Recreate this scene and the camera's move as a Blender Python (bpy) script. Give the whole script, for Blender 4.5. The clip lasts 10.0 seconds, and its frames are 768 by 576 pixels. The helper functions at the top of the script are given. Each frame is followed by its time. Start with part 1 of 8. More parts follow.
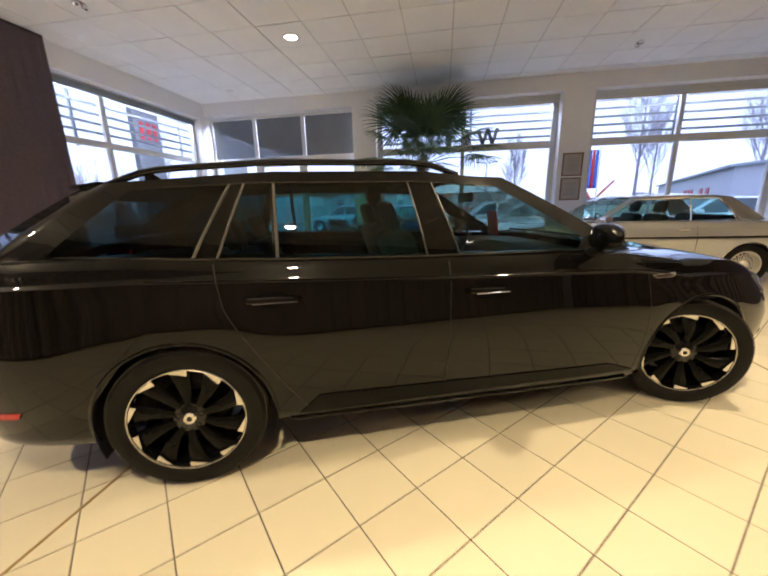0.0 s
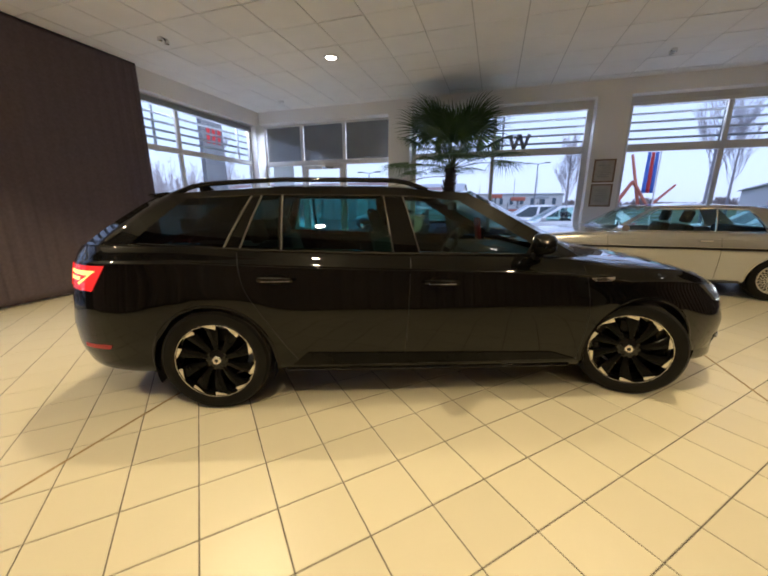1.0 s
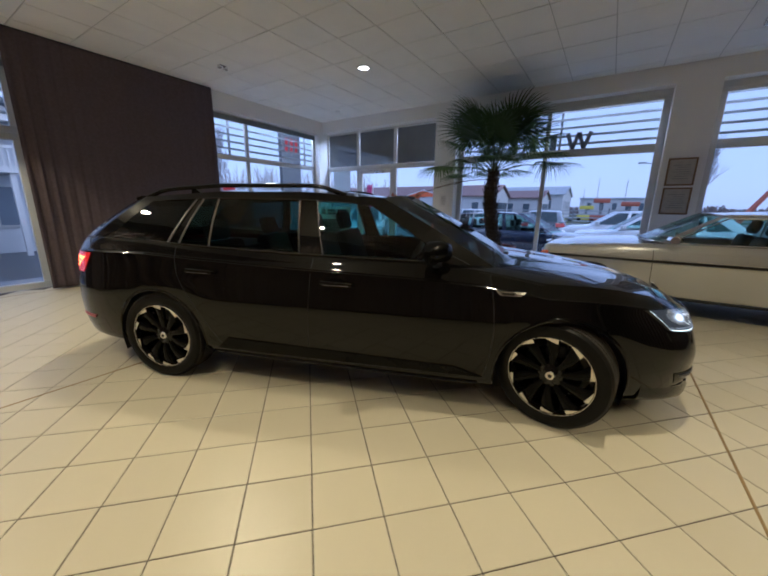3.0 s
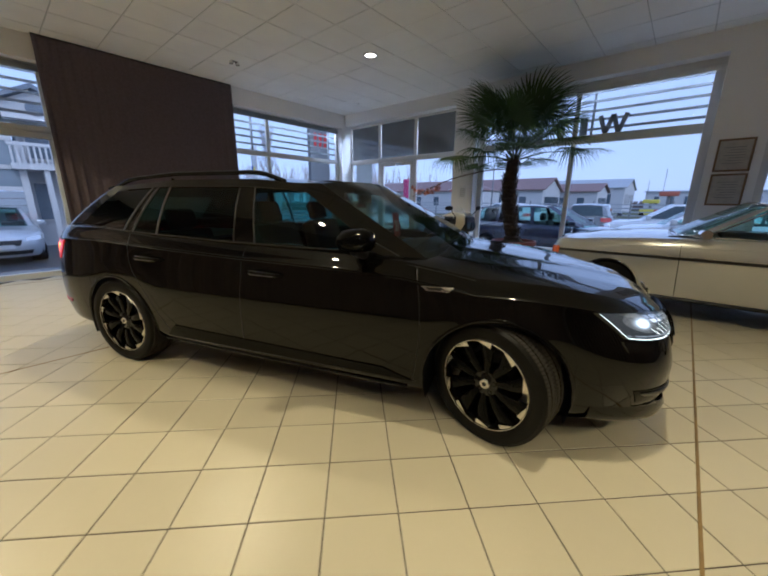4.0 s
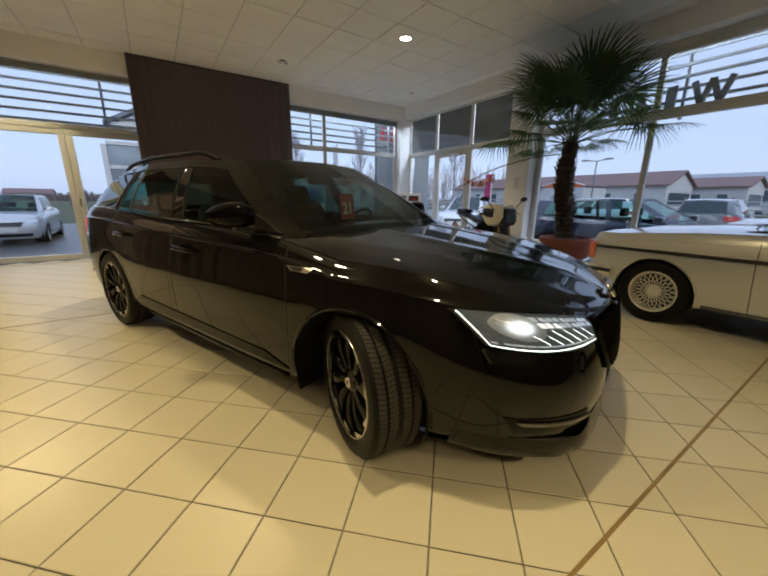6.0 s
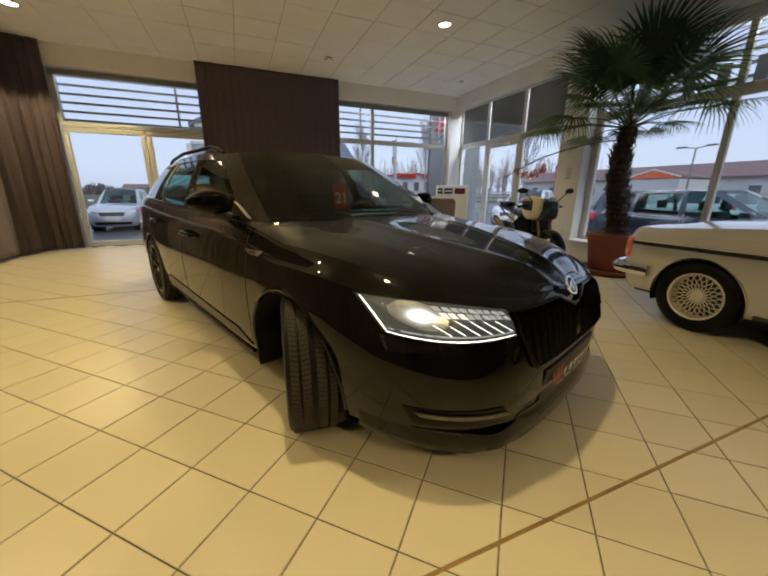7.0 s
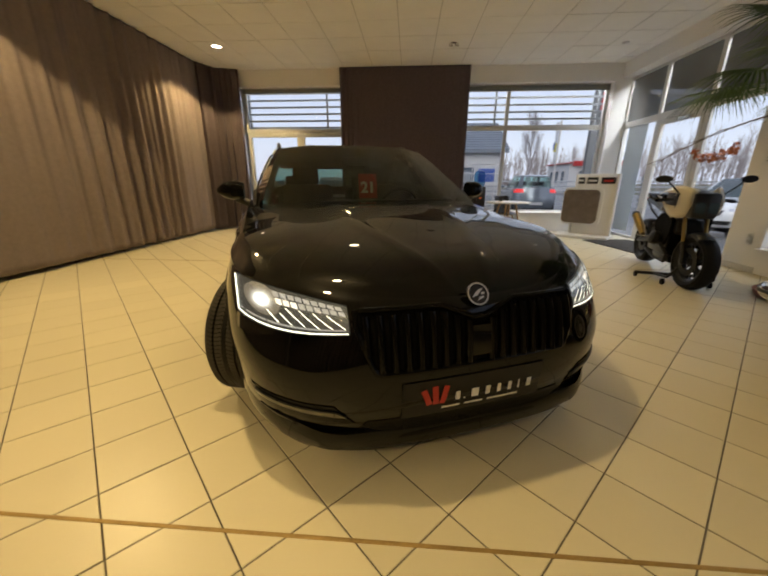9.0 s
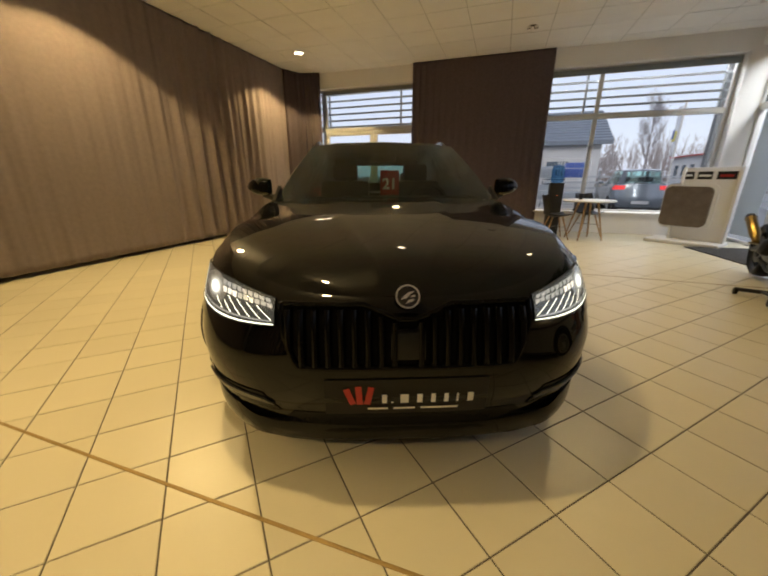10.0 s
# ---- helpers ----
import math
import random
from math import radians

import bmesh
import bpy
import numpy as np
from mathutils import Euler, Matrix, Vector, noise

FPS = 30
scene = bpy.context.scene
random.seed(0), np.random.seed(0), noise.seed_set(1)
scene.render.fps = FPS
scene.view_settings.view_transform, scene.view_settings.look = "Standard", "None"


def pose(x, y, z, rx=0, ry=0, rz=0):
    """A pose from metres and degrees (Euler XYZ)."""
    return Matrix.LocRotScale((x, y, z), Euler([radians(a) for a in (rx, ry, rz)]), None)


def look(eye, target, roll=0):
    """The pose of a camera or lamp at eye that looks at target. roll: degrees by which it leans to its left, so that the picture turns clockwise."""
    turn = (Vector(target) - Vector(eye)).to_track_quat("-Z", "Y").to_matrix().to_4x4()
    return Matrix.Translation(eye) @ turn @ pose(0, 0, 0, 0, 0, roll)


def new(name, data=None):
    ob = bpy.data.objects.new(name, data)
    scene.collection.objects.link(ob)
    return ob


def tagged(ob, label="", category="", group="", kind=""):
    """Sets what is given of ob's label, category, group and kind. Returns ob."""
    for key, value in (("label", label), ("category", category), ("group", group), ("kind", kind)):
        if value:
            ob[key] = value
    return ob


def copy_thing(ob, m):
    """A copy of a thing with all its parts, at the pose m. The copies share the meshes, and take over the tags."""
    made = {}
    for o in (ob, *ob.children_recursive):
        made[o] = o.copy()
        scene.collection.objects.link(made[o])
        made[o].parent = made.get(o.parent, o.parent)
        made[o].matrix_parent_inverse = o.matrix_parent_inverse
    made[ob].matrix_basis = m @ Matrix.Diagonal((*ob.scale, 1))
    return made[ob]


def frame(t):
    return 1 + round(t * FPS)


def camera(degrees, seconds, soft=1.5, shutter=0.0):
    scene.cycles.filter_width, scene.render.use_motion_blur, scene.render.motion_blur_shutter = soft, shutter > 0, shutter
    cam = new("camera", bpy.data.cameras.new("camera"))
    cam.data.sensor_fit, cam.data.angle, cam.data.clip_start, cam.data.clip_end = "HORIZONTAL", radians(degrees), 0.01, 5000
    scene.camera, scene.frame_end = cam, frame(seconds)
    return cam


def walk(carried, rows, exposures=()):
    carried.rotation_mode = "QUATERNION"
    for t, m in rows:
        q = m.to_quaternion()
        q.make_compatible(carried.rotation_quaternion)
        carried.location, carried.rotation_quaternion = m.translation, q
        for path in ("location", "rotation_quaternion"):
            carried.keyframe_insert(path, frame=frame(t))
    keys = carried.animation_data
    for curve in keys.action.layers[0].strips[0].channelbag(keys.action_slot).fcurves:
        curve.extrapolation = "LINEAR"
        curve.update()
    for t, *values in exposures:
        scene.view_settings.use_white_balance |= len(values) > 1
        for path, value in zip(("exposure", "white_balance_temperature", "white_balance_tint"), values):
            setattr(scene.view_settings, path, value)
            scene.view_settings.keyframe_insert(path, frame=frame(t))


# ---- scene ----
cam = camera(97.4, 10.0, 2.0, 0.4)
PATH = [
    (0, (0.04, -0.033, 1.26), (1.953, 0.305, 0.783), -1.4),
    (0.5, (-0.223, -0.246, 1.291), (1.659, 0.214, 0.794), -0.5),
    (1, (-0.358, -0.552, 1.317), (1.49, 0.04, 0.835), -0.0),
    (1.5, (-0.372, -0.895, 1.34), (1.433, -0.182, 0.857), 0.3),
    (2, (-0.246, -1.168, 1.352), (1.506, -0.329, 0.877), 0.7),
    (2.5, (-0.095, -1.448, 1.341), (1.597, -0.488, 0.874), 0.8),
    (3.8, (0.527, -2.07, 1.304), (2.03, -0.844, 0.814), 0.6),
    (4, (0.652, -2.174, 1.283), (2.116, -0.905, 0.787), 0.5),
    (4.5, (0.902, -2.32, 1.249), (2.285, -0.965, 0.748), 0.3),
    (5, (1.134, -2.426, 1.229), (2.429, -0.985, 0.731), 0.3),
    (6.3, (1.739, -2.87, 1.157), (2.725, -1.208, 0.64), 0.5),
    (6.5, (1.833, -2.919, 1.158), (2.754, -1.222, 0.636), 0.4),
    (7, (2.09, -3.085, 1.139), (2.831, -1.309, 0.593), 0.5),
    (7.5, (2.342, -3.181, 1.126), (2.888, -1.341, 0.56), 0.4),
    (8, (2.625, -3.185, 1.141), (2.949, -1.298, 0.561), 0.4),
    (8.5, (2.906, -3.235, 1.134), (3.0, -1.326, 0.546), 0.4),
    (9, (3.17, -3.247, 1.132), (3.032, -1.343, 0.535), 0.2),
    (9.5, (3.433, -3.171, 1.129), (3.054, -1.305, 0.519), 0.1),
    (10, (3.701, -3.131, 1.136), (3.092, -1.329, 0.518), 0.0),
]
# stops, kelvin, tint: the clip's camera starts bright, cools, then warms again
EXPOSURE = [(0.0, 1.02, 5500, 22), (0.5, 0.74, 5750, 22), (1.0, 0.50, 5600, 17), (1.5, 0.13, 5700, 16), (2.0, 0.0, 4950, 17),
            (2.5, -0.02, 4900, 18), (4.0, 0.0, 5050, 14), (5.0, 0.03, 5400, 11), (6.5, 0.02, 6250, 10), (8.0, 0.04, 6950, 12), (10.0, 0.2, 7250, 12)]
walk(cam, [(t, look(eye, target, roll)) for t, eye, target, roll in PATH], EXPOSURE)

# ---- daylight: a dull winter sky ----
world = bpy.data.worlds.new("winter_sky")
scene.world = world
world.use_nodes = True
wn = world.node_tree
sky = wn.nodes.new("ShaderNodeTexSky")
sky.sky_type, sky.sun_disc = "NISHITA", False
sky.sun_elevation, sky.sun_rotation = radians(28), radians(200)
sky.air_density, sky.dust_density, sky.ozone_density = 1.2, 1.5, 2.0
cloud = wn.nodes.new("ShaderNodeMix")   # an even layer of cloud over the sky
cloud.data_type = "RGBA"
cloud.inputs[0].default_value, cloud.inputs[7].default_value = 0.8, (5.5, 6.4, 8.7, 1)
wn.links.new(sky.outputs[0], cloud.inputs[6])
wn.links.new(cloud.outputs[2], wn.nodes["Background"].inputs[0])
wn.nodes["Background"].inputs[1].default_value = 0.125
# lamps added outside above the window heads, out of view, to boost the daylight
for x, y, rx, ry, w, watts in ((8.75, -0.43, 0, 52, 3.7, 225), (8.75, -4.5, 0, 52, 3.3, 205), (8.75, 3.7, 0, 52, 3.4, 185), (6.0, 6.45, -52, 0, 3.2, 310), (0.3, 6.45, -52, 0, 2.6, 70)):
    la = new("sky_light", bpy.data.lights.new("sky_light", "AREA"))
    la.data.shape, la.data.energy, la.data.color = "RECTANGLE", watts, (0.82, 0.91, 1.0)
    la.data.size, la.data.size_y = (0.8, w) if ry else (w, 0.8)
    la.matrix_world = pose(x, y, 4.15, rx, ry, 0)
sun = new("sun", bpy.data.lights.new("sun", "SUN"))
sun.data.energy, sun.data.angle, sun.data.color = 0.7, radians(25), (1.0, 0.96, 0.9)
sun.matrix_world = pose(0, 0, 30, 62, 0, -20)

# ---- materials ----
def mat(name, base, rough=0.5, metal=0.0, var=0.12, scale=6.0, fine=90.0, bump=0.08, coat=0.0, spec=0.5, coat_ior=1.45, emit=None, power=0.0, piece=0.0, laid=False):
    """A principled surface with two scales of variation; piece: how far each object differs in tone; laid: the pattern runs on from object to object."""
    m = bpy.data.materials.new(name)
    m.use_nodes = True
    t, b = m.node_tree, m.node_tree.nodes["Principled BSDF"]
    n = t.nodes.new
    co = n("ShaderNodeTexCoord")
    place = n("ShaderNodeNewGeometry").outputs["Position"] if laid else co.outputs["Object"]
    big, small = n("ShaderNodeTexNoise"), n("ShaderNodeTexNoise")
    big.inputs["Scale"].default_value, small.inputs["Scale"].default_value = scale, fine
    big.inputs["Detail"].default_value = 4
    for k in (big, small):
        t.links.new(place, k.inputs["Vector"])
    ramp = n("ShaderNodeValToRGB")
    ramp.color_ramp.elements[0].position, ramp.color_ramp.elements[1].position = 0.3, 0.7
    ramp.color_ramp.elements[0].color = (*[c * (1 - var) for c in base], 1)
    ramp.color_ramp.elements[1].color = (*[min(1, c * (1 + var)) for c in base], 1)
    mixed = n("ShaderNodeMath")
    mixed.operation = "MULTIPLY_ADD"
    mixed.inputs[1].default_value, mixed.inputs[2].default_value = 0.35, 0.0
    t.links.new(small.outputs[0], mixed.inputs[0])
    both = n("ShaderNodeMath")
    both.operation = "MULTIPLY_ADD"
    both.inputs[1].default_value = 0.65
    t.links.new(big.outputs[0], both.inputs[0])
    t.links.new(mixed.outputs[0], both.inputs[2])
    t.links.new(both.outputs[0], ramp.inputs[0])
    colour = ramp.outputs[0]
    if piece:
        info, shade, mul = n("ShaderNodeObjectInfo"), n("ShaderNodeMapRange"), n("ShaderNodeMix")
        shade.inputs[3].default_value, shade.inputs[4].default_value = 1 - piece, 1 + piece
        mul.data_type, mul.blend_type = "RGBA", "MULTIPLY"
        mul.inputs[0].default_value = 1.0
        t.links.new(info.outputs["Random"], shade.inputs[0])
        t.links.new(colour, mul.inputs[6])
        t.links.new(shade.outputs[0], mul.inputs[7])
        colour = mul.outputs[2]
    t.links.new(colour, b.inputs["Base Color"])
    b.inputs["Roughness"].default_value, b.inputs["Metallic"].default_value = rough, metal
    b.inputs["Coat Weight"].default_value, b.inputs["Coat Roughness"].default_value = coat, 0.02
    b.inputs["Coat IOR"].default_value = coat_ior
    b.inputs["Specular IOR Level"].default_value = spec
    rr = n("ShaderNodeMapRange")
    rr.inputs[3].default_value, rr.inputs[4].default_value = max(0.02, rough * 0.8), min(1, rough * 1.2)
    t.links.new(big.outputs[0], rr.inputs[0])
    t.links.new(rr.outputs[0], b.inputs["Roughness"])
    if bump:
        bp = n("ShaderNodeBump")
        bp.inputs["Strength"].default_value, bp.inputs["Distance"].default_value = bump, 0.004
        t.links.new(small.outputs[0], bp.inputs["Height"])
        t.links.new(bp.outputs[0], b.inputs["Normal"])
    if emit:
        b.inputs["Emission Color"].default_value, b.inputs["Emission Strength"].default_value = (*emit, 1), power
    return m


def pane(name, tint, gloss=0.03, least=0.04):
    """Thin sheet of glass: tinted see-through with a mirror that grows towards grazing view."""
    m = bpy.data.materials.new(name)
    m.use_nodes = True
    t = m.node_tree
    t.nodes.clear()
    n = t.nodes.new
    out, mix, see, mirror, lw = n("ShaderNodeOutputMaterial"), n("ShaderNodeMixShader"), n("ShaderNodeBsdfTransparent"), n("ShaderNodeBsdfGlossy"), n("ShaderNodeLayerWeight")
    power, part_of = n("ShaderNodeMath"), n("ShaderNodeMath")
    power.operation, part_of.operation = "POWER", "MULTIPLY_ADD"
    power.inputs[1].default_value = 5.0
    part_of.inputs[1].default_value, part_of.inputs[2].default_value = 1 - least, least
    lw.inputs[0].default_value = 0.5
    see.inputs[0].default_value = (*tint, 1)
    mirror.inputs["Roughness"].default_value = gloss
    for a, c in ((lw.outputs["Facing"], power.inputs[0]), (power.outputs[0], part_of.inputs[0]), (part_of.outputs[0], mix.inputs[0]), (see.outputs[0], mix.inputs[1]), (mirror.outputs[0], mix.inputs[2]), (mix.outputs[0], out.inputs[0])):
        t.links.new(a, c)
    return m


WHITE = mat("white_wall_paint", (0.80, 0.79, 0.78), 0.75, var=0.03, scale=1.5, bump=0.06)
CEIL = mat("mineral_ceiling", (0.81, 0.80, 0.785), 0.9, var=0.04, scale=2.5, fine=160, bump=0.25)
CEILGAP = mat("ceiling_rail", (0.52, 0.51, 0.50), 0.7)
TILE = mat("cream_floor_tile", (0.59, 0.54, 0.405), 0.34, var=0.012, scale=9, fine=70, bump=0.03, spec=0.45, piece=0.04, laid=True)
GROUT = mat("dark_grout", (0.10, 0.085, 0.07), 0.9, var=0.3)
STRIP = mat("brass_strip", (0.30, 0.20, 0.075), 0.5, metal=0.35, var=0.3)
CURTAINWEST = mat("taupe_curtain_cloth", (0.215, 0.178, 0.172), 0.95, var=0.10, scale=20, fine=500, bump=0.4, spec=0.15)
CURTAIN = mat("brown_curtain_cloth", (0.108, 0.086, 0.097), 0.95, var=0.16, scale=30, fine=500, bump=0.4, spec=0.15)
LOUVRE = mat("pale_louvre_blade", (0.30, 0.32, 0.34), 0.5, var=0.08)
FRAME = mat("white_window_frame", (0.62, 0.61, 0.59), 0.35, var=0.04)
# warm lamplight is offset in this bluish base, so the frames read cream
DOORFRAME = mat("bluish_door_frame", (0.50, 0.52, 0.54), 0.35, var=0.04)
SLAT = mat("grey_louvre", (0.20, 0.215, 0.225), 0.5, var=0.08)
GLASS = pane("window_glass", (0.97, 0.98, 0.98))
FANLIGHT = mat("dark_fanlight_glass", (0.15, 0.165, 0.18), 0.06, var=0.1, scale=2, bump=0.0, spec=0.9)
FILM = mat("pale_window_film", (0.46, 0.52, 0.58), 0.5, var=0.05, scale=2)
GALLERY = mat("dark_gallery_glass", (0.16, 0.19, 0.23), 0.25, var=0.1)
SMOKE = mat("grey_panel", (0.13, 0.135, 0.14), 0.45, var=0.1, scale=2)
PAINT = mat("black_car_paint", (0.0022, 0.0021, 0.002), 0.3, var=0.3, scale=500, fine=900, bump=0.0, coat=1.0, spec=0.02, coat_ior=1.37)
BLACK = mat("black_plastic", (0.007, 0.007, 0.007), 0.38, var=0.2, bump=0.1)
GLOSS = mat("gloss_black", (0.006, 0.006, 0.006), 0.05, var=0.2, bump=0.0, coat=0.0, spec=0.45)
BLADE = mat("dark_satin_blade", (0.13, 0.13, 0.12), 0.3, metal=0.7, var=0.25, scale=30)
DEEP = mat("deep_black_grid", (0.0025, 0.0025, 0.0025), 0.8, var=0.3, bump=0.2, spec=0.08)
PLATE = mat("matt_black_plate", (0.008, 0.008, 0.008), 0.4, var=0.2, spec=0.25)
CHROME = mat("chrome", (0.75, 0.74, 0.72), 0.09, metal=1.0, var=0.05, bump=0.0)
STEEL = mat("machined_alloy", (0.72, 0.70, 0.66), 0.25, metal=1.0, var=0.08, fine=400, bump=0.05)
RIBBLACK = mat("black_rib_gloss", (0.0035, 0.0035, 0.0035), 0.15, var=0.2, bump=0.0, spec=0.11)
# tread lighter than the sidewall: light bounced off the floor is in its colour
TREAD = mat("floor_lit_tread_rubber", (0.05, 0.046, 0.04), 0.8, spec=0.2, var=0.35, scale=10, bump=0.2)
RUBBER = mat("tyre_rubber", (0.008, 0.0078, 0.0075), 0.45, spec=0.14, var=0.25, scale=14, bump=0.15)
CARGLASS = pane("green_tinted_glass", (0.66, 0.86, 0.82), 0.01)
BACKGLASS = pane("tinted_back_glass", (0.46, 0.72, 0.68), 0.01)
SCREENGLASS = pane("tinted_wind_screen", (0.31, 0.36, 0.31), 0.01, 0.05)
FRONTGLASS = pane("grey_green_glass", (0.44, 0.66, 0.62), 0.01)
LOADGLASS = pane("black_privacy_glass", (0.05, 0.075, 0.075), 0.01)
PRIVACY = pane("dark_privacy_glass", (0.20, 0.46, 0.44), 0.01)
LENS = pane("lamp_lens", (0.92, 0.93, 0.93), 0.02)
CLOTH = mat("dark_seat_cloth", (0.014, 0.014, 0.015), 0.8, var=0.2, bump=0.3)
def lamp_glow(name, peak, rest):
    """A reflector with the bulb's glare put into its own glow: brightest in its middle, falling off to its rim."""
    m = mat(name, (0.6, 0.6, 0.58), 0.2, metal=0.8, var=0.3, scale=60, bump=0.0, emit=(0.96, 1.0, 0.95), power=1.0)
    t, b = m.node_tree, m.node_tree.nodes["Principled BSDF"]
    n = t.nodes.new
    co, off, flat_, length, fall, curve, scale_ = n("ShaderNodeTexCoord"), n("ShaderNodeVectorMath"), n("ShaderNodeVectorMath"), n("ShaderNodeVectorMath"), n("ShaderNodeMapRange"), n("ShaderNodeMath"), n("ShaderNodeMath")
    off.operation, flat_.operation, length.operation = "SUBTRACT", "MULTIPLY", "LENGTH"
    off.inputs[1].default_value, flat_.inputs[1].default_value = (0.5, 0.5, 0.5), (0, 2, 2)
    fall.inputs[3].default_value, fall.inputs[4].default_value = 1.0, 0.0
    curve.operation, scale_.operation = "POWER", "MULTIPLY_ADD"
    curve.inputs[1].default_value, scale_.inputs[1].default_value, scale_.inputs[2].default_value = 3.6, peak, rest
    for a, c in ((co.outputs["Generated"], off.inputs[0]), (off.outputs[0], flat_.inputs[0]), (flat_.outputs[0], length.inputs[0]), (length.outputs["Value"], fall.inputs[0]),
                 (fall.outputs[0], curve.inputs[0]), (curve.outputs[0], scale_.inputs[0]), (scale_.outputs[0], b.inputs["Emission Strength"])):
        t.links.new(a, c)
    return m


HOTBOWL = lamp_glow("hot_reflector", 7.0, 0.10)
# reflector, housing and chrome cells glow in place of light scattered in the lamp
LITBOWL = mat("glowing_reflector", (0.6, 0.6, 0.58), 0.2, metal=0.8, var=0.25, scale=40, emit=(1.0, 0.95, 0.85), power=1.1)
LAMPBOX = mat("glowing_lamp_housing", (0.13, 0.14, 0.14), 0.25, metal=0.9, var=0.6, scale=70, fine=160, bump=0.5, emit=(0.97, 1.0, 0.92), power=0.045)
CELL = mat("glowing_chrome_cell", (0.55, 0.55, 0.54), 0.15, metal=1.0, var=0.2, scale=50, bump=0.0, emit=(0.97, 1.0, 0.95), power=0.38)
LEDSOFT = mat("daylight_led", (0.9, 0.9, 0.9), 0.3, emit=(0.97, 1.0, 0.84), power=3.2)
TAIL = mat("tail_lamp", (0.35, 0.01, 0.01), 0.15, emit=(1.0, 0.03, 0.02), power=0.6, coat=0.8)
TAILHOT = mat("tail_lamp_led", (0.6, 0.05, 0.02), 0.2, emit=(1.0, 0.17, 0.03), power=5.5)
RED = mat("red_sign", (0.45, 0.015, 0.015), 0.45, var=0.06)
REDINK = mat("red_print", (0.40, 0.02, 0.02), 0.4, var=0.06)
WHITEINK = mat("white_print", (0.75, 0.75, 0.75), 0.5, var=0.03)
GOLDPAINT = mat("champagne_paint", (0.585, 0.59, 0.585), 0.24, metal=0.38, var=0.04, scale=300, fine=900, bump=0.0, coat=1.0)
SILVERPAINT = mat("silver_paint", (0.62, 0.64, 0.66), 0.3, metal=0.4, var=0.04, bump=0.0, coat=0.9)
WHITEPAINT = mat("white_car_paint", (0.72, 0.74, 0.76), 0.25, var=0.03, bump=0.0, coat=0.9)
NAVYPAINT = mat("navy_paint", (0.014, 0.02, 0.04), 0.2, var=0.15, bump=0.0, coat=1.0)
GREYPAINT = mat("grey_paint", (0.10, 0.11, 0.12), 0.25, metal=0.4, var=0.08, bump=0.0, coat=0.9)
SLATEPAINT = mat("slate_paint", (0.20, 0.23, 0.26), 0.25, metal=0.4, var=0.08, bump=0.0, coat=0.9)
DARKGLASS = mat("far_car_glass", (0.03, 0.05, 0.055), 0.05, var=0.2, bump=0.0, coat=0.5)
LIFTRED = mat("orange_machine_paint", (0.45, 0.13, 0.08), 0.5, var=0.15)
ORANGE = mat("orange_lamp", (0.75, 0.14, 0.03), 0.15, var=0.08, coat=0.8)
CREAM = mat("cream_fairing", (0.66, 0.61, 0.49), 0.2, var=0.05, coat=0.9, bump=0.0)
MESHWHEEL = mat("pale_silver_lattice", (0.66, 0.64, 0.58), 0.35, metal=0.35, var=0.08)
GOLD = mat("gold_fork", (0.32, 0.22, 0.08), 0.32, metal=0.9, var=0.1)
ENGINE = mat("dark_engine_metal", (0.013, 0.013, 0.013), 0.42, metal=0.35, var=0.3, bump=0.2)
TERRACOTTA = mat("terracotta_pot", (0.30, 0.085, 0.05), 0.6, var=0.15, scale=9, bump=0.15)
SOIL = mat("potting_soil", (0.03, 0.02, 0.014), 0.95, var=0.4, scale=40, bump=0.8)
TRUNK = mat("palm_fibre", (0.05, 0.034, 0.022), 0.95, var=0.45, scale=30, fine=220, bump=1.0)
LEAF = mat("palm_leaf", (0.040, 0.072, 0.020), 0.5, var=0.35, scale=7, bump=0.2, piece=0.3)
lt = LEAF.node_tree      # daylight shines through the thin blades
thin, through_ = lt.nodes.new("ShaderNodeBsdfTranslucent"), lt.nodes.new("ShaderNodeMixShader")
thin.inputs[0].default_value, through_.inputs[0].default_value = (0.10, 0.17, 0.03, 1), 0.3
lt.links.new(lt.nodes["Principled BSDF"].outputs[0], through_.inputs[1])
lt.links.new(thin.outputs[0], through_.inputs[2])
lt.links.new(through_.outputs[0], lt.nodes["Material Output"].inputs[0])
STALK = mat("palm_stalk", (0.07, 0.10, 0.035), 0.5, var=0.2)
DRY = mat("dry_leaf", (0.13, 0.085, 0.045), 0.7, var=0.3)
OAK = mat("light_wood", (0.38, 0.23, 0.11), 0.5, var=0.2, scale=20)
TABLETOP = mat("white_table_top", (0.75, 0.74, 0.72), 0.3, var=0.02)
KIOSKWHITE = mat("white_display_board", (0.74, 0.73, 0.71), 0.3, var=0.02)
SCREEN = mat("brown_display_panel", (0.14, 0.115, 0.10), 0.10, var=0.25, scale=7)
MAT = mat("grey_doormat", (0.035, 0.033, 0.032), 0.95, var=0.25, fine=300, bump=0.8)
PAPER = mat("framed_paper", (0.42, 0.39, 0.35), 0.5, var=0.15, scale=14)
WOODFRAME = mat("brown_picture_frame", (0.20, 0.12, 0.06), 0.4, var=0.2)
PAVING = mat("grey_paving", (0.16, 0.16, 0.165), 0.7, var=0.2, scale=3, bump=0.3)
ASPHALT = mat("wet_asphalt", (0.07, 0.073, 0.077), 0.36, var=0.3, scale=1.2, fine=60, bump=0.3)
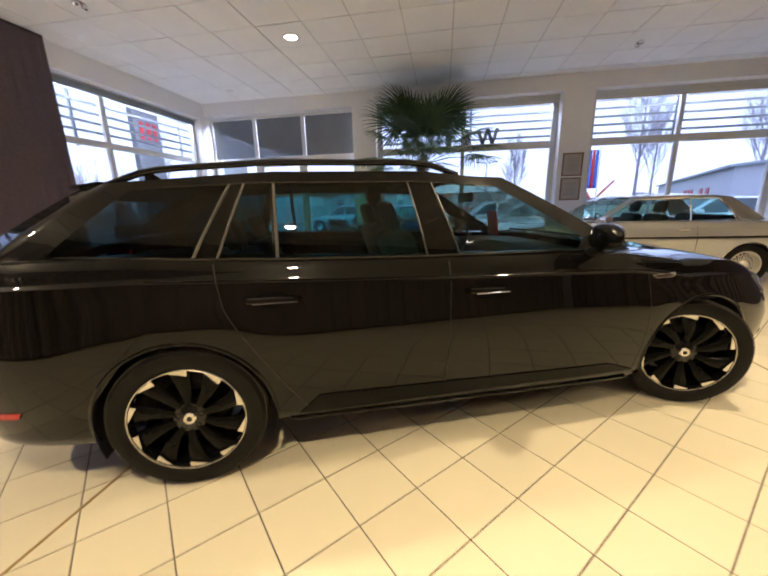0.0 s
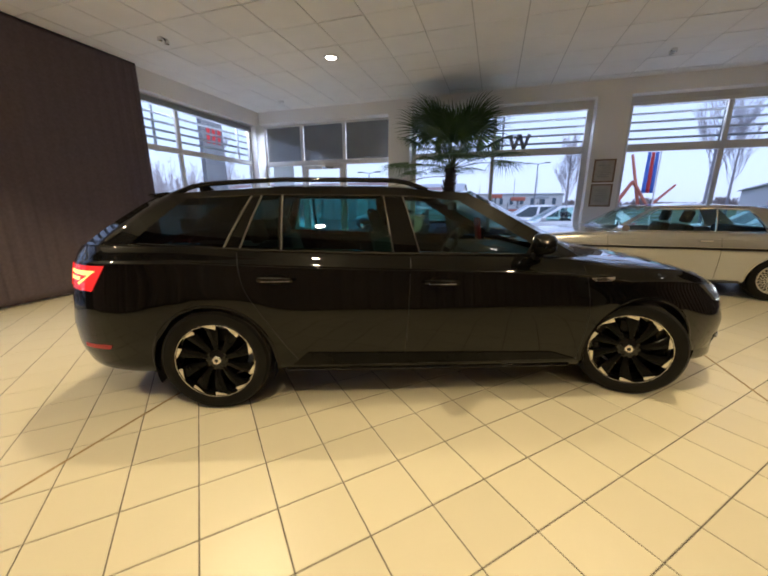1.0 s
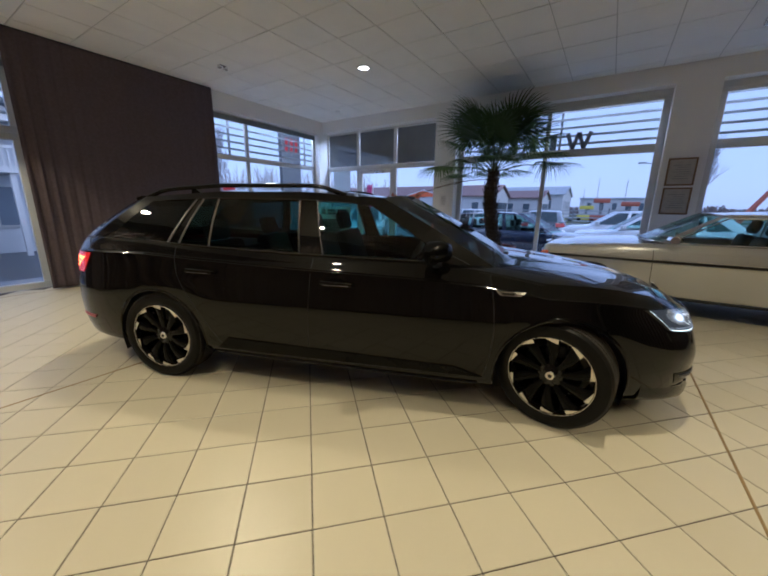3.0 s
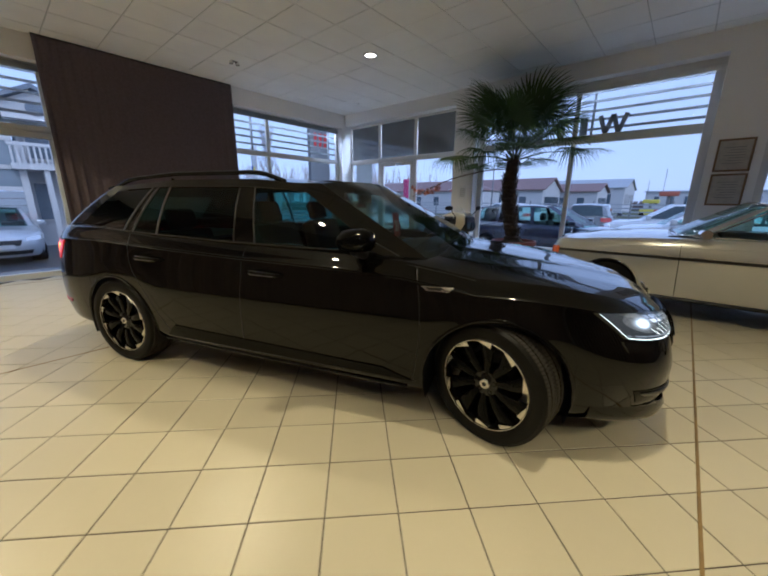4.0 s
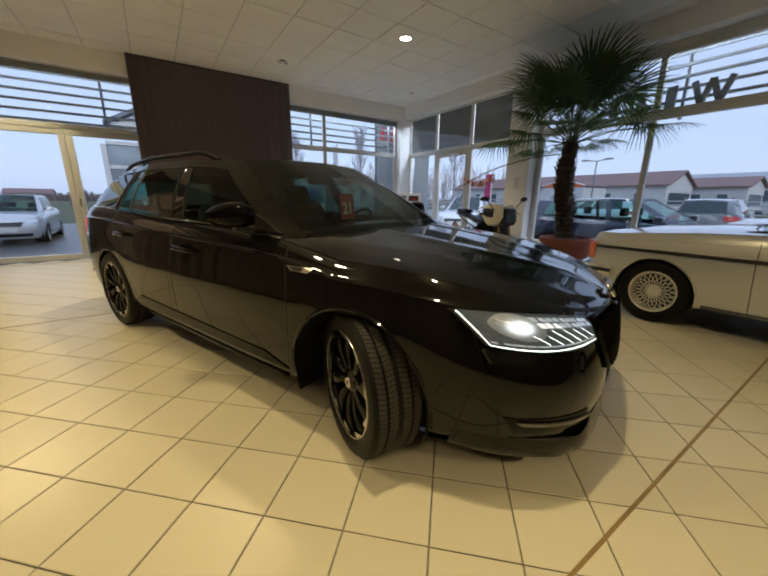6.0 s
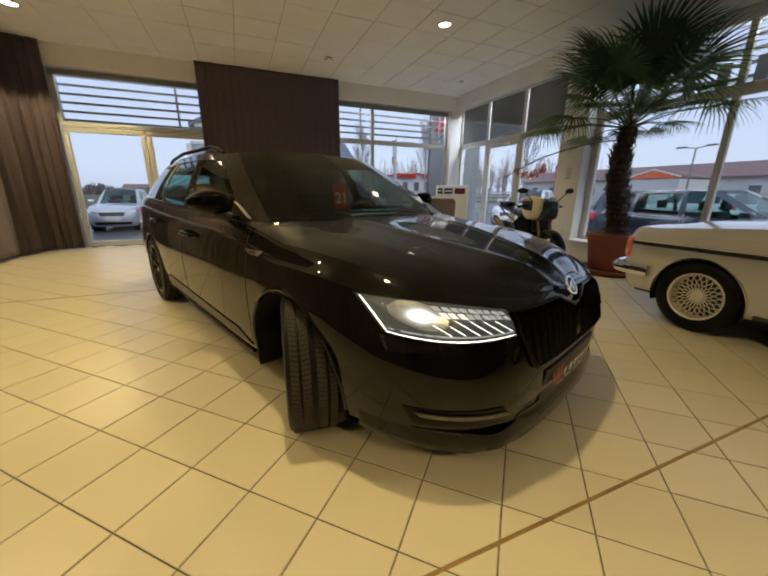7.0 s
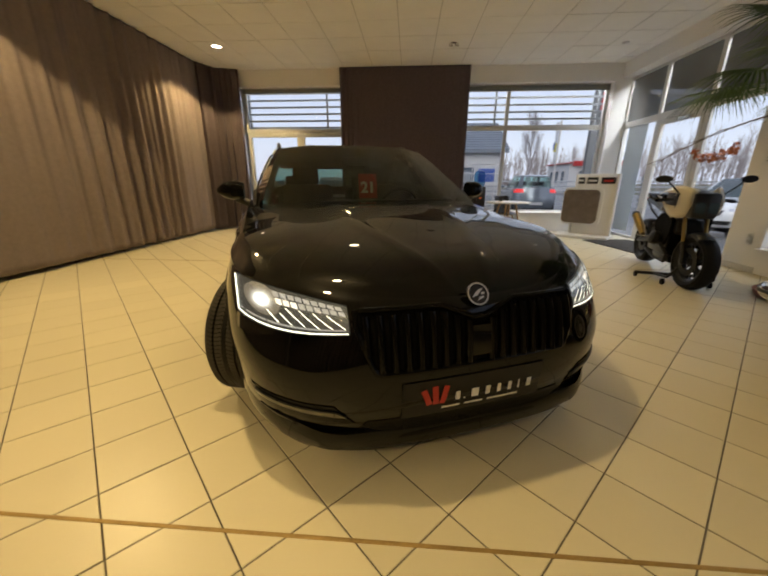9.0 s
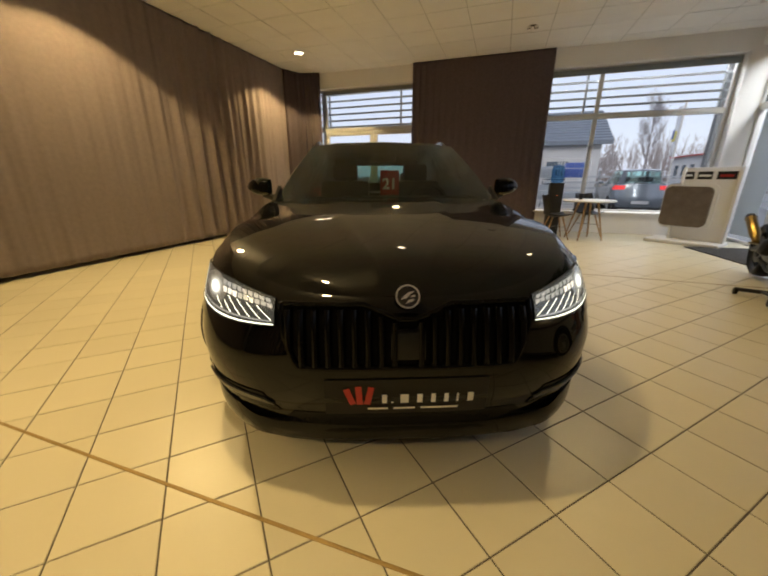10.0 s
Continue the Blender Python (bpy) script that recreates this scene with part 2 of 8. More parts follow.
GRASS = mat("winter_grass", (0.09, 0.10, 0.045), 0.95, var=0.4, scale=2, bump=0.8)
# lighter and greyer than the roofs: distance haze is put into the colour
ROOFRED = mat("hazed_red_roof", (0.24, 0.16, 0.15), 0.8, var=0.2, scale=3)
ROOFGREY = mat("grey_tile_roof", (0.17, 0.20, 0.24), 0.7, var=0.15, scale=5)
ORANGEFACE = mat("orange_sign_face", (0.75, 0.16, 0.05), 0.5, var=0.12)
# its paleness stands in for reflections hazing the view through the door glass
BAYGLASS = mat("hazed_bay_glass", (0.26, 0.30, 0.33), 0.12, var=0.25, scale=1.2, bump=0.0, spec=0.6)
RENDERWALL = mat("pale_render", (0.55, 0.56, 0.57), 0.85, var=0.06, scale=1.5)
HALLWALL = mat("grey_hall_cladding", (0.38, 0.41, 0.44), 0.6, var=0.08, scale=1.0)
FARPANE = mat("far_window_pane", (0.09, 0.12, 0.15), 0.1, var=0.2, bump=0.0)
# far wood and bark are lightened; the misty air is put into their colour
FARWOOD = mat("hazed_far_wood", (0.36, 0.32, 0.32), 0.95, var=0.3, scale=6, bump=0.5)
BARK = mat("hazed_bark", (0.30, 0.28, 0.30), 0.95, var=0.3, scale=12, bump=0.6)
HEDGE = mat("bare_hedge", (0.20, 0.165, 0.155), 0.95, var=0.4, scale=6, bump=0.8)
YELLOW = mat("yellow_banner", (0.70, 0.62, 0.10), 0.6, var=0.05)
BLUE = mat("blue_banner", (0.05, 0.12, 0.45), 0.6, var=0.05)
LAMPGLOW = mat("downlight_disc", (0.9, 0.85, 0.75), 0.4, emit=(1.0, 0.88, 0.66), power=12.0)
PINK = mat("magenta_sign", (0.5, 0.03, 0.14), 0.5)


# ---- mesh helpers ----
def part(name, bm, material, parent=None, label="", smooth=True, weld=True):
    """Link a bmesh as one mesh object, under parent where one is given."""
    if weld:
        bmesh.ops.remove_doubles(bm, verts=bm.verts, dist=0.0002)
    bmesh.ops.recalc_face_normals(bm, faces=bm.faces)
    me = bpy.data.meshes.new(name)
    bm.to_mesh(me)
    bm.free()
    if smooth:
        me.shade_smooth()
        me.set_sharp_from_angle(angle=radians(38))
    for m in material if isinstance(material, (list, tuple)) else [material]:
        me.materials.append(m)
    ob = new(name, me)
    ob.parent = parent
    if label:
        ob["label"] = label
    return ob


def thing(name, m, label, category, group="", kind=""):
    """An empty at the base of a thing, which parents its parts."""
    ob = new(name)
    ob.empty_display_size = 0.1
    ob.matrix_world = m
    return tagged(ob, label, category, group, kind)


def quads(bm, rows, closed=False, keep=None):
    """Faces between rows of points; keep(i, j): whether to make that face."""
    vs = [[bm.verts.new(p) for p in row] for row in rows]
    for i in range(len(vs) - 1):
        n = len(vs[i])
        for j in range(n if closed else n - 1):
            if keep is None or keep(i, j):
                bm.faces.new((vs[i][j], vs[i][(j + 1) % n], vs[i + 1][(j + 1) % n], vs[i + 1][j]))
    return vs


def box(bm, lo, hi, bevel=0.0, m=None):
    """A box between two corners, with chamfered edges, moved by m."""
    c = [bm.verts.new((x, y, z)) for x in (lo[0], hi[0]) for y in (lo[1], hi[1]) for z in (lo[2], hi[2])]
    fs = [bm.faces.new([c[i] for i in f]) for f in ((0, 1, 3, 2), (4, 6, 7, 5), (0, 4, 5, 1), (2, 3, 7, 6), (0, 2, 6, 4), (1, 5, 7, 3))]
    vs = c
    if bevel:
        es = list({e for f in fs for e in f.edges})
        r = bmesh.ops.bevel(bm, geom=es, offset=bevel, segments=2, profile=0.5, affect="EDGES")
        vs = list({v for f in r["faces"] for v in f.verts} | {v for v in c if v.is_valid})
    if m is not None:
        bmesh.ops.transform(bm, matrix=m, verts=[v for v in vs if v.is_valid])


def boxed(lo, hi, bevel=0.0, m=None):
    bm = bmesh.new()
    box(bm, lo, hi, bevel, m)
    return bm


def tube(bm, pts, r, n=8, closed=False, cap=True):
    """A round bar along points; r: one radius or one for each point."""
    pts = [Vector(p) for p in pts]
    k = len(pts)
    rs = r if isinstance(r, (list, tuple)) else [r] * k
    rings, up = [], None
    for i, p in enumerate(pts):
        d = (pts[(i + 1) % k] - pts[i - 1]) if closed else (pts[min(i + 1, k - 1)] - pts[max(i - 1, 0)])
        d.normalize()
        if up is None:
            up = d.orthogonal().normalized()
        up = (up - d * up.dot(d))
        up = up.normalized() if up.length > 1e-6 else d.orthogonal().normalized()
        side = d.cross(up)
        rings.append([p + (up * math.cos(2 * math.pi * j / n) + side * math.sin(2 * math.pi * j / n)) * rs[i] for j in range(n)])
    if closed:
        rings.append(rings[0])
    vs = quads(bm, rings, closed=True)
    if cap and not closed:
        bm.faces.new(vs[0])
        bm.faces.new(vs[-1][::-1])


def tubed(pts, r, n=8, closed=False):
    bm = bmesh.new()
    tube(bm, pts, r, n, closed)
    return bm


def lathe(bm, profile, n=32, m=None, close=False):
    """Turn (radius, height) pairs round z."""
    rows = [[(r * math.cos(2 * math.pi * j / n), r * math.sin(2 * math.pi * j / n), z) for j in range(n)] for r, z in profile]
    if m is not None:
        rows = [[m @ Vector(p) for p in row] for row in rows]
    vs = quads(bm, rows, closed=True)
    if close:
        bm.faces.new(vs[0])
        bm.faces.new(vs[-1][::-1])


def lathed(profile, n=32, m=None, close=False):
    bm = bmesh.new()
    lathe(bm, profile, n, m, close)
    return bm


def slab(bm, outline, m, depth):
    """A plate: an outline of (a, b) pairs in the plane of m, drawn out by depth along m's z."""
    lo = [bm.verts.new(m @ Vector((a, b, 0))) for a, b in outline]
    hi = [bm.verts.new(m @ Vector((a, b, depth))) for a, b in outline]
    bm.faces.new(lo[::-1])
    bm.faces.new(hi)
    for i in range(len(lo)):
        j = (i + 1) % len(lo)
        bm.faces.new((lo[i], lo[j], hi[j], hi[i]))


def slabbed(outline, m, depth):
    bm = bmesh.new()
    slab(bm, outline, m, depth)
    return bm


def patch(bm, surf, corners, nu=10, nv=4, off=0.0, deep=0.0):
    """A curved plate on a surface: corners (a, b) in order; surf(a, b, off) gives the place; deep: how far its rim reaches back."""
    (a0, b0), (a1, b1), (a2, b2), (a3, b3) = corners
    rows = []
    for i in range(nv + 1):
        v, row = i / nv, []
        for j in range(nu + 1):
            u = j / nu
            a = (a0 * (1 - u) + a1 * u) * (1 - v) + (a3 * (1 - u) + a2 * u) * v
            b = (b0 * (1 - u) + b1 * u) * (1 - v) + (b3 * (1 - u) + b2 * u) * v
            row.append((a, b))
        rows.append(row)
    top = quads(bm, [[surf(a, b, off) for a, b in row] for row in rows])
    if deep:
        rim = rows[0] + [r[-1] for r in rows[1:]] + rows[-1][-2::-1] + [r[0] for r in rows[-2:0:-1]]
        quads(bm, [[surf(a, b, off) for a, b in rim], [surf(a, b, off - deep) for a, b in rim]], closed=True)
    return top


def lerp(a, b, t):
    return a + (b - a) * t


# ---- the showroom ----
X0, X1, Y0, Y1, ZC = -1.9, 7.72, -7.2, 5.45, 3.6   # inner faces; the ceiling's height
XF, YF = 7.93, 5.62                                   # planes of the window frames


def plain_wall(name, boxes, label):
    bm = bmesh.new()
    for lo, hi in boxes:
        box(bm, lo, hi)
    return tagged(part(name, bm, WHITE, smooth=False, weld=False), label, "wall", kind="structure")


# the glazed wall: openings from -7 to -4.6.., pier by pier
plain_wall("wall_east", [
    ((X1, 5.45, 0), (8.05, 5.75, 3.7)),
    ((X1, 1.42, 0), (8.05, 1.93, 3.32)),
    ((X1, -2.85, 0), (8.05, -2.28, 3.32)),
    ((X1, -7.2, 0), (8.05, -6.2, 3.32)),
    ((X1, -7.2, 3.32), (8.05, 5.45, 3.7)),
    ((X1, -2.28, 0), (8.05, 1.42, 0.30)),
    ((X1, -6.2, 0), (8.05, -2.85, 0.30)),
], "white plastered wall with wide window openings")
plain_wall("wall_north", [
    ((7.58, Y1, 0), (X1, 5.75, 3.7)),
    ((1.6, Y1, 0), (4.4, 5.75, 3.26)),
    ((-2.2, Y1, 0), (-1.3, 5.75, 3.26)),
    ((-2.2, Y1, 3.26), (7.58, 5.75, 3.7)),
    ((4.4, Y1, 0), (7.58, 5.75, 0.42)),
], "white plastered wall with window and door openings")
plain_wall("wall_west", [((-2.2, Y0, 0), (X0, 5.45, 3.7))], "plain white wall behind a curtain")
plain_wall("wall_south", [((-2.2, -7.5, 0), (8.05, Y0, 3.7))], "plain white wall")

# ceiling: mineral panels in a grid of rails, all in one mesh
bm = bmesh.new()
PITCH = 0.65
ox, oy = 2.27 - 7 * PITCH, 0.53 - 12 * PITCH
random.seed(4)
for i in range(16):
    for j in range(21):
        a, b = ox + i * PITCH, oy + j * PITCH
        lo = (max(a + 0.007, X0), max(b + 0.007, Y0), ZC + random.uniform(0, 0.004))
        hi = (min(a + PITCH - 0.007, X1), min(b + PITCH - 0.007, Y1), ZC + 0.02)
        if hi[0] > lo[0] + 0.02 and hi[1] > lo[1] + 0.02:
            box(bm, lo, hi)
n = len(bm.faces)
box(bm, (X0, Y0, ZC + 0.010), (X1, Y1, ZC + 0.1))
bm.faces.ensure_lookup_table()
for f in bm.faces[n:]:
    f.material_index = 1
tagged(part("ceiling", bm, [CEIL, CEILGAP], smooth=False, weld=False), "suspended ceiling of square white mineral panels", "ceiling", kind="structure")


def rect_frame(bm, axis, plane, a0, a1, z0, z1, w, d):
    """Four bars round an opening. axis 0: the frame's plane is x, and a runs along y; axis 1 the other way."""
    for p, q, r, s in ((a0, a1, z0, z0 + w), (a0, a1, z1 - w, z1), (a0, a0 + w, z0 + w, z1 - w), (a1 - w, a1, z0 + w, z1 - w)):
        bar(bm, axis, plane, p, q, r, s, d)


def bar(bm, axis, plane, a0, a1, z0, z1, d):
    lo, hi = ((plane, a0, z0), (plane + d, a1, z1)) if axis == 0 else ((a0, plane, z0), (a1, plane + d, z1))
    box(bm, lo, hi, 0.006)


def window(name, axis, plane, a0, a1, z0, z1, uprights, transom, material, label, w=0.07, blind=0.0, head=0.0, rail=0.05):
    """A fixed window: frame, mullions, a transom and one pane to each field; head: a deeper top bar; rail: half the transom's height."""
    top = thing(name, Matrix.Identity(4), label, "window", kind="structure")
    bm = bmesh.new()
    rect_frame(bm, axis, plane, a0, a1, z0, z1, w, 0.07)
    part("window_frame", bm, material, top, weld=False)
    if head:
        bm = bmesh.new()
        bar(bm, axis, plane - 0.012, a0 + 0.004, a1 - 0.004, z1 - head, z1 - w + 0.004, 0.075)
        part("roller_box", bm, material, top, "white roller blind box under the lintel", weld=False)
        z1 = z1 - head + w
    bands = [(z0 + w, z1 - w)]
    if transom:
        bands = [(z0 + w, transom - rail), (transom + rail, z1 - w)]
        bm = bmesh.new()
        bar(bm, axis, plane + 0.003, a0 + w, a1 - w, transom - rail, transom + rail, 0.064)
        part("transom", bm, material, top, weld=False)
    if blind:
        bm = bmesh.new()
        bar(bm, axis, plane - 0.03, a0 + 0.02, a1 - 0.02, z1 - w - blind, z1 - 0.03, 0.028)
        part("blind_box", bm, SLAT, top, "dark grey roller blind box", weld=False)
    edges = [a0 + w, *uprights, a1 - w]
    for u in uprights:
        bm = bmesh.new()
        bar(bm, axis, plane + 0.006, u - 0.04, u + 0.04, z0 + w, z1 - w, 0.058)
        part("mullion", bm, material, top, weld=False)
    for p, q in zip(edges, edges[1:]):
        for r, s in bands:
            bm = bmesh.new()
            c = plane + 0.035
            vs = [(c, p, r), (c, q, r), (c, q, s), (c, p, s)] if axis == 0 else [(p, c, r), (q, c, r), (q, c, s), (p, c, s)]
            bm.faces.new([bm.verts.new(v) for v in vs])
            ob = part("pane", bm, GLASS, top, smooth=False)
            ob.visible_shadow = False
    return top


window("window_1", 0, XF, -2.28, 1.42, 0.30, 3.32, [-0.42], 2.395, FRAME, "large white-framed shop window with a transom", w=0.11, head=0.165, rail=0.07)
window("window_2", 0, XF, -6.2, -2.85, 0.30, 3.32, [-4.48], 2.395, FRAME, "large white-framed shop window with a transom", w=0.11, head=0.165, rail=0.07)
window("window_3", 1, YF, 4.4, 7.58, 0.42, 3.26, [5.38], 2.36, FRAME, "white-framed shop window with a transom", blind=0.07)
window("window_4", 1, YF, -0.9, 1.6, 2.29, 3.26, [], 0, DOORFRAME, "long fanlight above a glass double door", w=0.085, blind=0.03)
window("window_6", 1, YF, -1.3, -0.902, 0.0, 3.26, [], 2.34, DOORFRAME, "narrow side light beside the glass door", w=0.05)

# sills
for name, lo, hi in (("window_sill", (7.64, -2.28, 0.30), (7.93, 1.42, 0.335)), ("window_sill", (7.64, -6.2, 0.30), (7.93, -2.85, 0.335)),
                     ("window_sill", (4.4, 5.36, 0.42), (7.58, 5.62, 0.455))):
    tagged(part(name, boxed(lo, hi, 0.008), WHITE, weld=False), "white painted window sill", "window sill", kind="structure")


def glass_door(name, axis, plane, a0, a1, z1, material, label, handle_at):
    """A framed glass leaf with a bar handle."""
    top = thing(name, Matrix.Identity(4), label, "door", kind="structure")
    bm = bmesh.new()
    rect_frame(bm, axis, plane, a0, a1, 0.02, z1, 0.095, 0.06)
    part("door_frame", bm, material, top, weld=False)
    c = plane + 0.03
    vs = [(c, a0 + 0.095, 0.115), (c, a1 - 0.095, 0.115), (c, a1 - 0.095, z1 - 0.095), (c, a0 + 0.095, z1 - 0.095)]
    if axis == 1:
        vs = [(y, x, z) for x, y, z in vs]
    bm = bmesh.new()
    bm.faces.new([bm.verts.new(v) for v in vs])
    ob = part("pane", bm, GLASS, top, smooth=False)
    ob.visible_shadow = False
    bm = bmesh.new()
    pts = [(plane, handle_at, 0.98), (plane - 0.05, handle_at, 0.98), (plane - 0.05, handle_at, 1.12), (plane, handle_at, 1.12)]
    tube(bm, [p if axis == 0 else (p[1], p[0], p[2]) for p in pts], 0.01)
    part("door_handle", bm, CHROME, top)
    return top


# the terrace door: two cream leaves
glass_door("door_1", 1, YF, -0.88, 0.46, 2.285, DOORFRAME, "cream-framed glass door leaf, closed", 0.36)
glass_door("door_2", 1, YF, 0.465, 1.6, 2.285, DOORFRAME, "cream-framed glass door leaf, closed", 0.50)
# the entrance: fixed side light, door leaf, fixed side light, grey panels above
ent = thing("window_5", Matrix.Identity(4), "white-framed glazed entrance screen with dark fanlights", "entrance screen", kind="structure")
bm = bmesh.new()
rect_frame(bm, 0, XF, 1.93, 5.45, 0.0, 3.31, 0.045, 0.07)
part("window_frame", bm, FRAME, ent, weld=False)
for z in (2.36,):
    bm = bmesh.new()
    bar(bm, 0, XF + 0.003, 1.975, 5.405, z - 0.06, z + 0.06, 0.064)
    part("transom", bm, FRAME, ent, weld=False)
for y in (4.34, 3.15):
    bm = bmesh.new()
    bar(bm, 0, XF + 0.006, y - 0.045, y + 0.045, 0.045, 3.265, 0.058)
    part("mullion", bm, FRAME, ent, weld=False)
for p, q in ((1.975, 3.1), (3.2, 4.29), (4.39, 5.405)):
    for r, s in ((0.045, 2.30), (2.42, 3.265)):
        if p == 3.2 and r < 1:
            continue
        bm = bmesh.new()
        bm.faces.new([bm.verts.new(v) for v in ((XF + 0.035, p, r), (XF + 0.035, q, r), (XF + 0.035, q, s), (XF + 0.035, p, s))])
        ob = part("pane", bm, FANLIGHT if r > 1 else GLASS, ent, smooth=False)
        ob.visible_shadow = False
part("film", boxed((XF + 0.040, 4.65, 0.12), (XF + 0.043, 5.27, 2.30)), FILM, ent, "pale frosted film on the side light", smooth=False)
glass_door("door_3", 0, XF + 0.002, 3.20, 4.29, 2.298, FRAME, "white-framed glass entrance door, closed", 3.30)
bm = bmesh.new()
box(bm, (XF - 0.05, 3.45, 2.20), (XF, 3.75, 2.26), 0.008)
tube(bm, [(XF - 0.03, 3.5, 2.25), (XF - 0.09, 3.8, 2.27), (XF - 0.03, 4.05, 2.3)], 0.008)
tagged(part("door_closer", bm, STEEL), "silver overhead closer on the entrance door", "door closer")

# ---- sun louvres outside the upper windows ----
def louvre(axis, plane, a0, a1, rows, posts):
    top = thing("sun_louvre", Matrix.Identity(4), "grey metal louvre of horizontal blades outside the glass", "louvre", group="louvres", kind="structure")
    for z in rows:
        bm = bmesh.new()
        p = [(0, 0), (0.006, 0.040), (0.10, 0.046), (0.11, 0.030), (0.04, 0.0)]
        rows_ = []
        for a in (a0, a1):
            rows_.append([(plane + d, a, z + h) if axis == 0 else (a, plane + d, z + h) for d, h in p])
        vs = quads(bm, rows_, closed=True)
        bm.faces.new(vs[0])
        bm.faces.new(vs[1][::-1])
        part("blade", bm, LOUVRE, top, smooth=False)
    for a in posts:
        lo, hi = ((plane + 0.1, a - 0.02, 2.36), (plane + 0.14, a + 0.02, 3.5)) if axis == 0 else ((a - 0.02, plane + 0.1, 2.36), (a + 0.02, plane + 0.14, 3.5))
        part("post", boxed(lo, hi), LOUVRE, top, smooth=False)


LZ = [2.43, 2.585, 2.74, 2.895, 3.05, 3.205, 3.36]
louvre(0, 8.24, -6.6, 1.7, LZ, [-6.5, -4.6, -2.6, -0.6, 1.5])
louvre(1, 5.95, -2.0, 1.62, LZ, [-0.95, 1.05])
louvre(1, 5.95, 4.3, 8.2, LZ, [5.2, 7.6])

# letters of the shop sign, seen from behind: plain dark strokes in front of the louvre
sign = thing("shop_sign", Matrix.Identity(4), "dark blocks of the shop sign seen from behind", "sign")
y = -1.15
for k, strokes in enumerate(("VV", "bar", "bar", "bar", "thin", "bar")):
    bm = bmesh.new()
    def stroke(a, b, w=0.07):
        d = Vector((0, b[0] - a[0], b[1] - a[1]))
        s = Vector((0, -d.z, d.y)).normalized() * w / 2
        p, q = Vector((8.16, a[0], a[1])), Vector((8.16, b[0], b[1]))
        lo = [bm.verts.new(v) for v in (p - s, p + s, q + s, q - s)]
        hi = [bm.verts.new(v.co + Vector((0.05, 0, 0))) for v in lo]
        bm.faces.new(lo), bm.faces.new(hi[::-1])
        for i in range(4):
            bm.faces.new((lo[i], lo[(i + 1) % 4], hi[(i + 1) % 4], hi[i]))
    z0, z1 = 2.50, 2.80
    if strokes == "VV":
        for a, b in (((0, z1), (0.1, z0)), ((0.1, z0), (0.2, z1)), ((0.2, z1), (0.3, z0)), ((0.3, z0), (0.4, z1))):
            stroke((y + a[0], a[1]), (y + b[0], b[1]))
        step = 0.55
    elif strokes == "bar":
        stroke((y + 0.10, z1), (y + 0.10, z0), 0.12)
        step = 0.38
    else:
        stroke((y + 0.03, z1), (y + 0.03, z0), 0.05)
        step = 0.2
    part("letter", bm, SLAT, sign, smooth=False)
    y += step


# ---- curtains ----
def curtain(name, path, z0, z1, label, wave=0.045, pitch=0.155, edges=0.0, cloth=None, calm=None):
    """Cloth in soft folds that hangs along a path of (x, y) points."""
    pts = [Vector((*p, 0)) for p in path]
    cum = [0.0]
    for a, b in zip(pts, pts[1:]):
        cum.append(cum[-1] + (b - a).length)
    n = int(cum[-1] / 0.014)
    zs = [z1, z1 - 0.04, z1 - 0.3, z1 - 0.9, z1 - 1.7, z1 - 2.6, z0 + 0.45, z0 + 0.1, z0]
    rows = []
    for k, z in enumerate(zs):
        f = (z1 - z) / (z1 - z0)
        row = []
        for i in range(n + 1):
            s = cum[-1] * i / n
            j = min(max(np.searchsorted(cum, s) - 1, 0), len(pts) - 2)
            d = (pts[j + 1] - pts[j]).normalized()
            p = pts[j] + d * (s - cum[j])
            ph = 2 * math.pi * s / pitch + 1.9 * math.sin(s * 1.9) + 1.3 * math.sin(s * 0.73 + 1) + 0.25 * f * math.sin(s * 5)
            edge = 1.0 if edges <= 0 else 0.25 + 0.75 * max(0.0, 1 - min(s, cum[-1] - s) / edges)
            if calm:
                edge *= float(np.interp(s, *calm))
            amp = wave * edge * (0.5 + 0.6 * f) * (0.7 + 0.45 * math.sin(s * 1.3 + 2))
            w = math.sin(ph) * amp + 0.35 * amp * math.sin(2.3 * ph + 1.1) + 0.012 * f * edge * math.sin(s * 7.1 + 0.4 * k)
            side = Vector((d.y, -d.x, 0))
            q = p + side * w + d * 0.3 * amp * math.cos(ph)
            row.append((q.x, q.y, z + (0.006 * math.sin(ph) if k == len(zs) - 1 else 0)))
        rows.append(row)
    bm = bmesh.new()
    quads(bm, rows)
    ob = part(name, bm, cloth or CURTAIN, weld=False)
    mod = ob.modifiers.new("cloth", "SOLIDIFY")
    mod.thickness = 0.006
    ob.data.shade_smooth()
    return tagged(ob, label, "curtain")


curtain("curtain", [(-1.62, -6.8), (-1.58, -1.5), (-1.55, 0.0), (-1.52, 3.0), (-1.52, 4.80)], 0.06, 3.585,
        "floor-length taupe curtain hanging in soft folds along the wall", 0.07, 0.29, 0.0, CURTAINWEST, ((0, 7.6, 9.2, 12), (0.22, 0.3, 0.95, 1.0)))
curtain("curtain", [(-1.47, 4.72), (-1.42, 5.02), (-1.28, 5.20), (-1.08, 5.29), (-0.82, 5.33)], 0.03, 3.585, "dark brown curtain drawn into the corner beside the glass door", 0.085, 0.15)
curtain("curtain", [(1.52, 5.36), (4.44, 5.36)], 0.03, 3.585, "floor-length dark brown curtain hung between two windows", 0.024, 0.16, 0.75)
rail = bmesh.new()
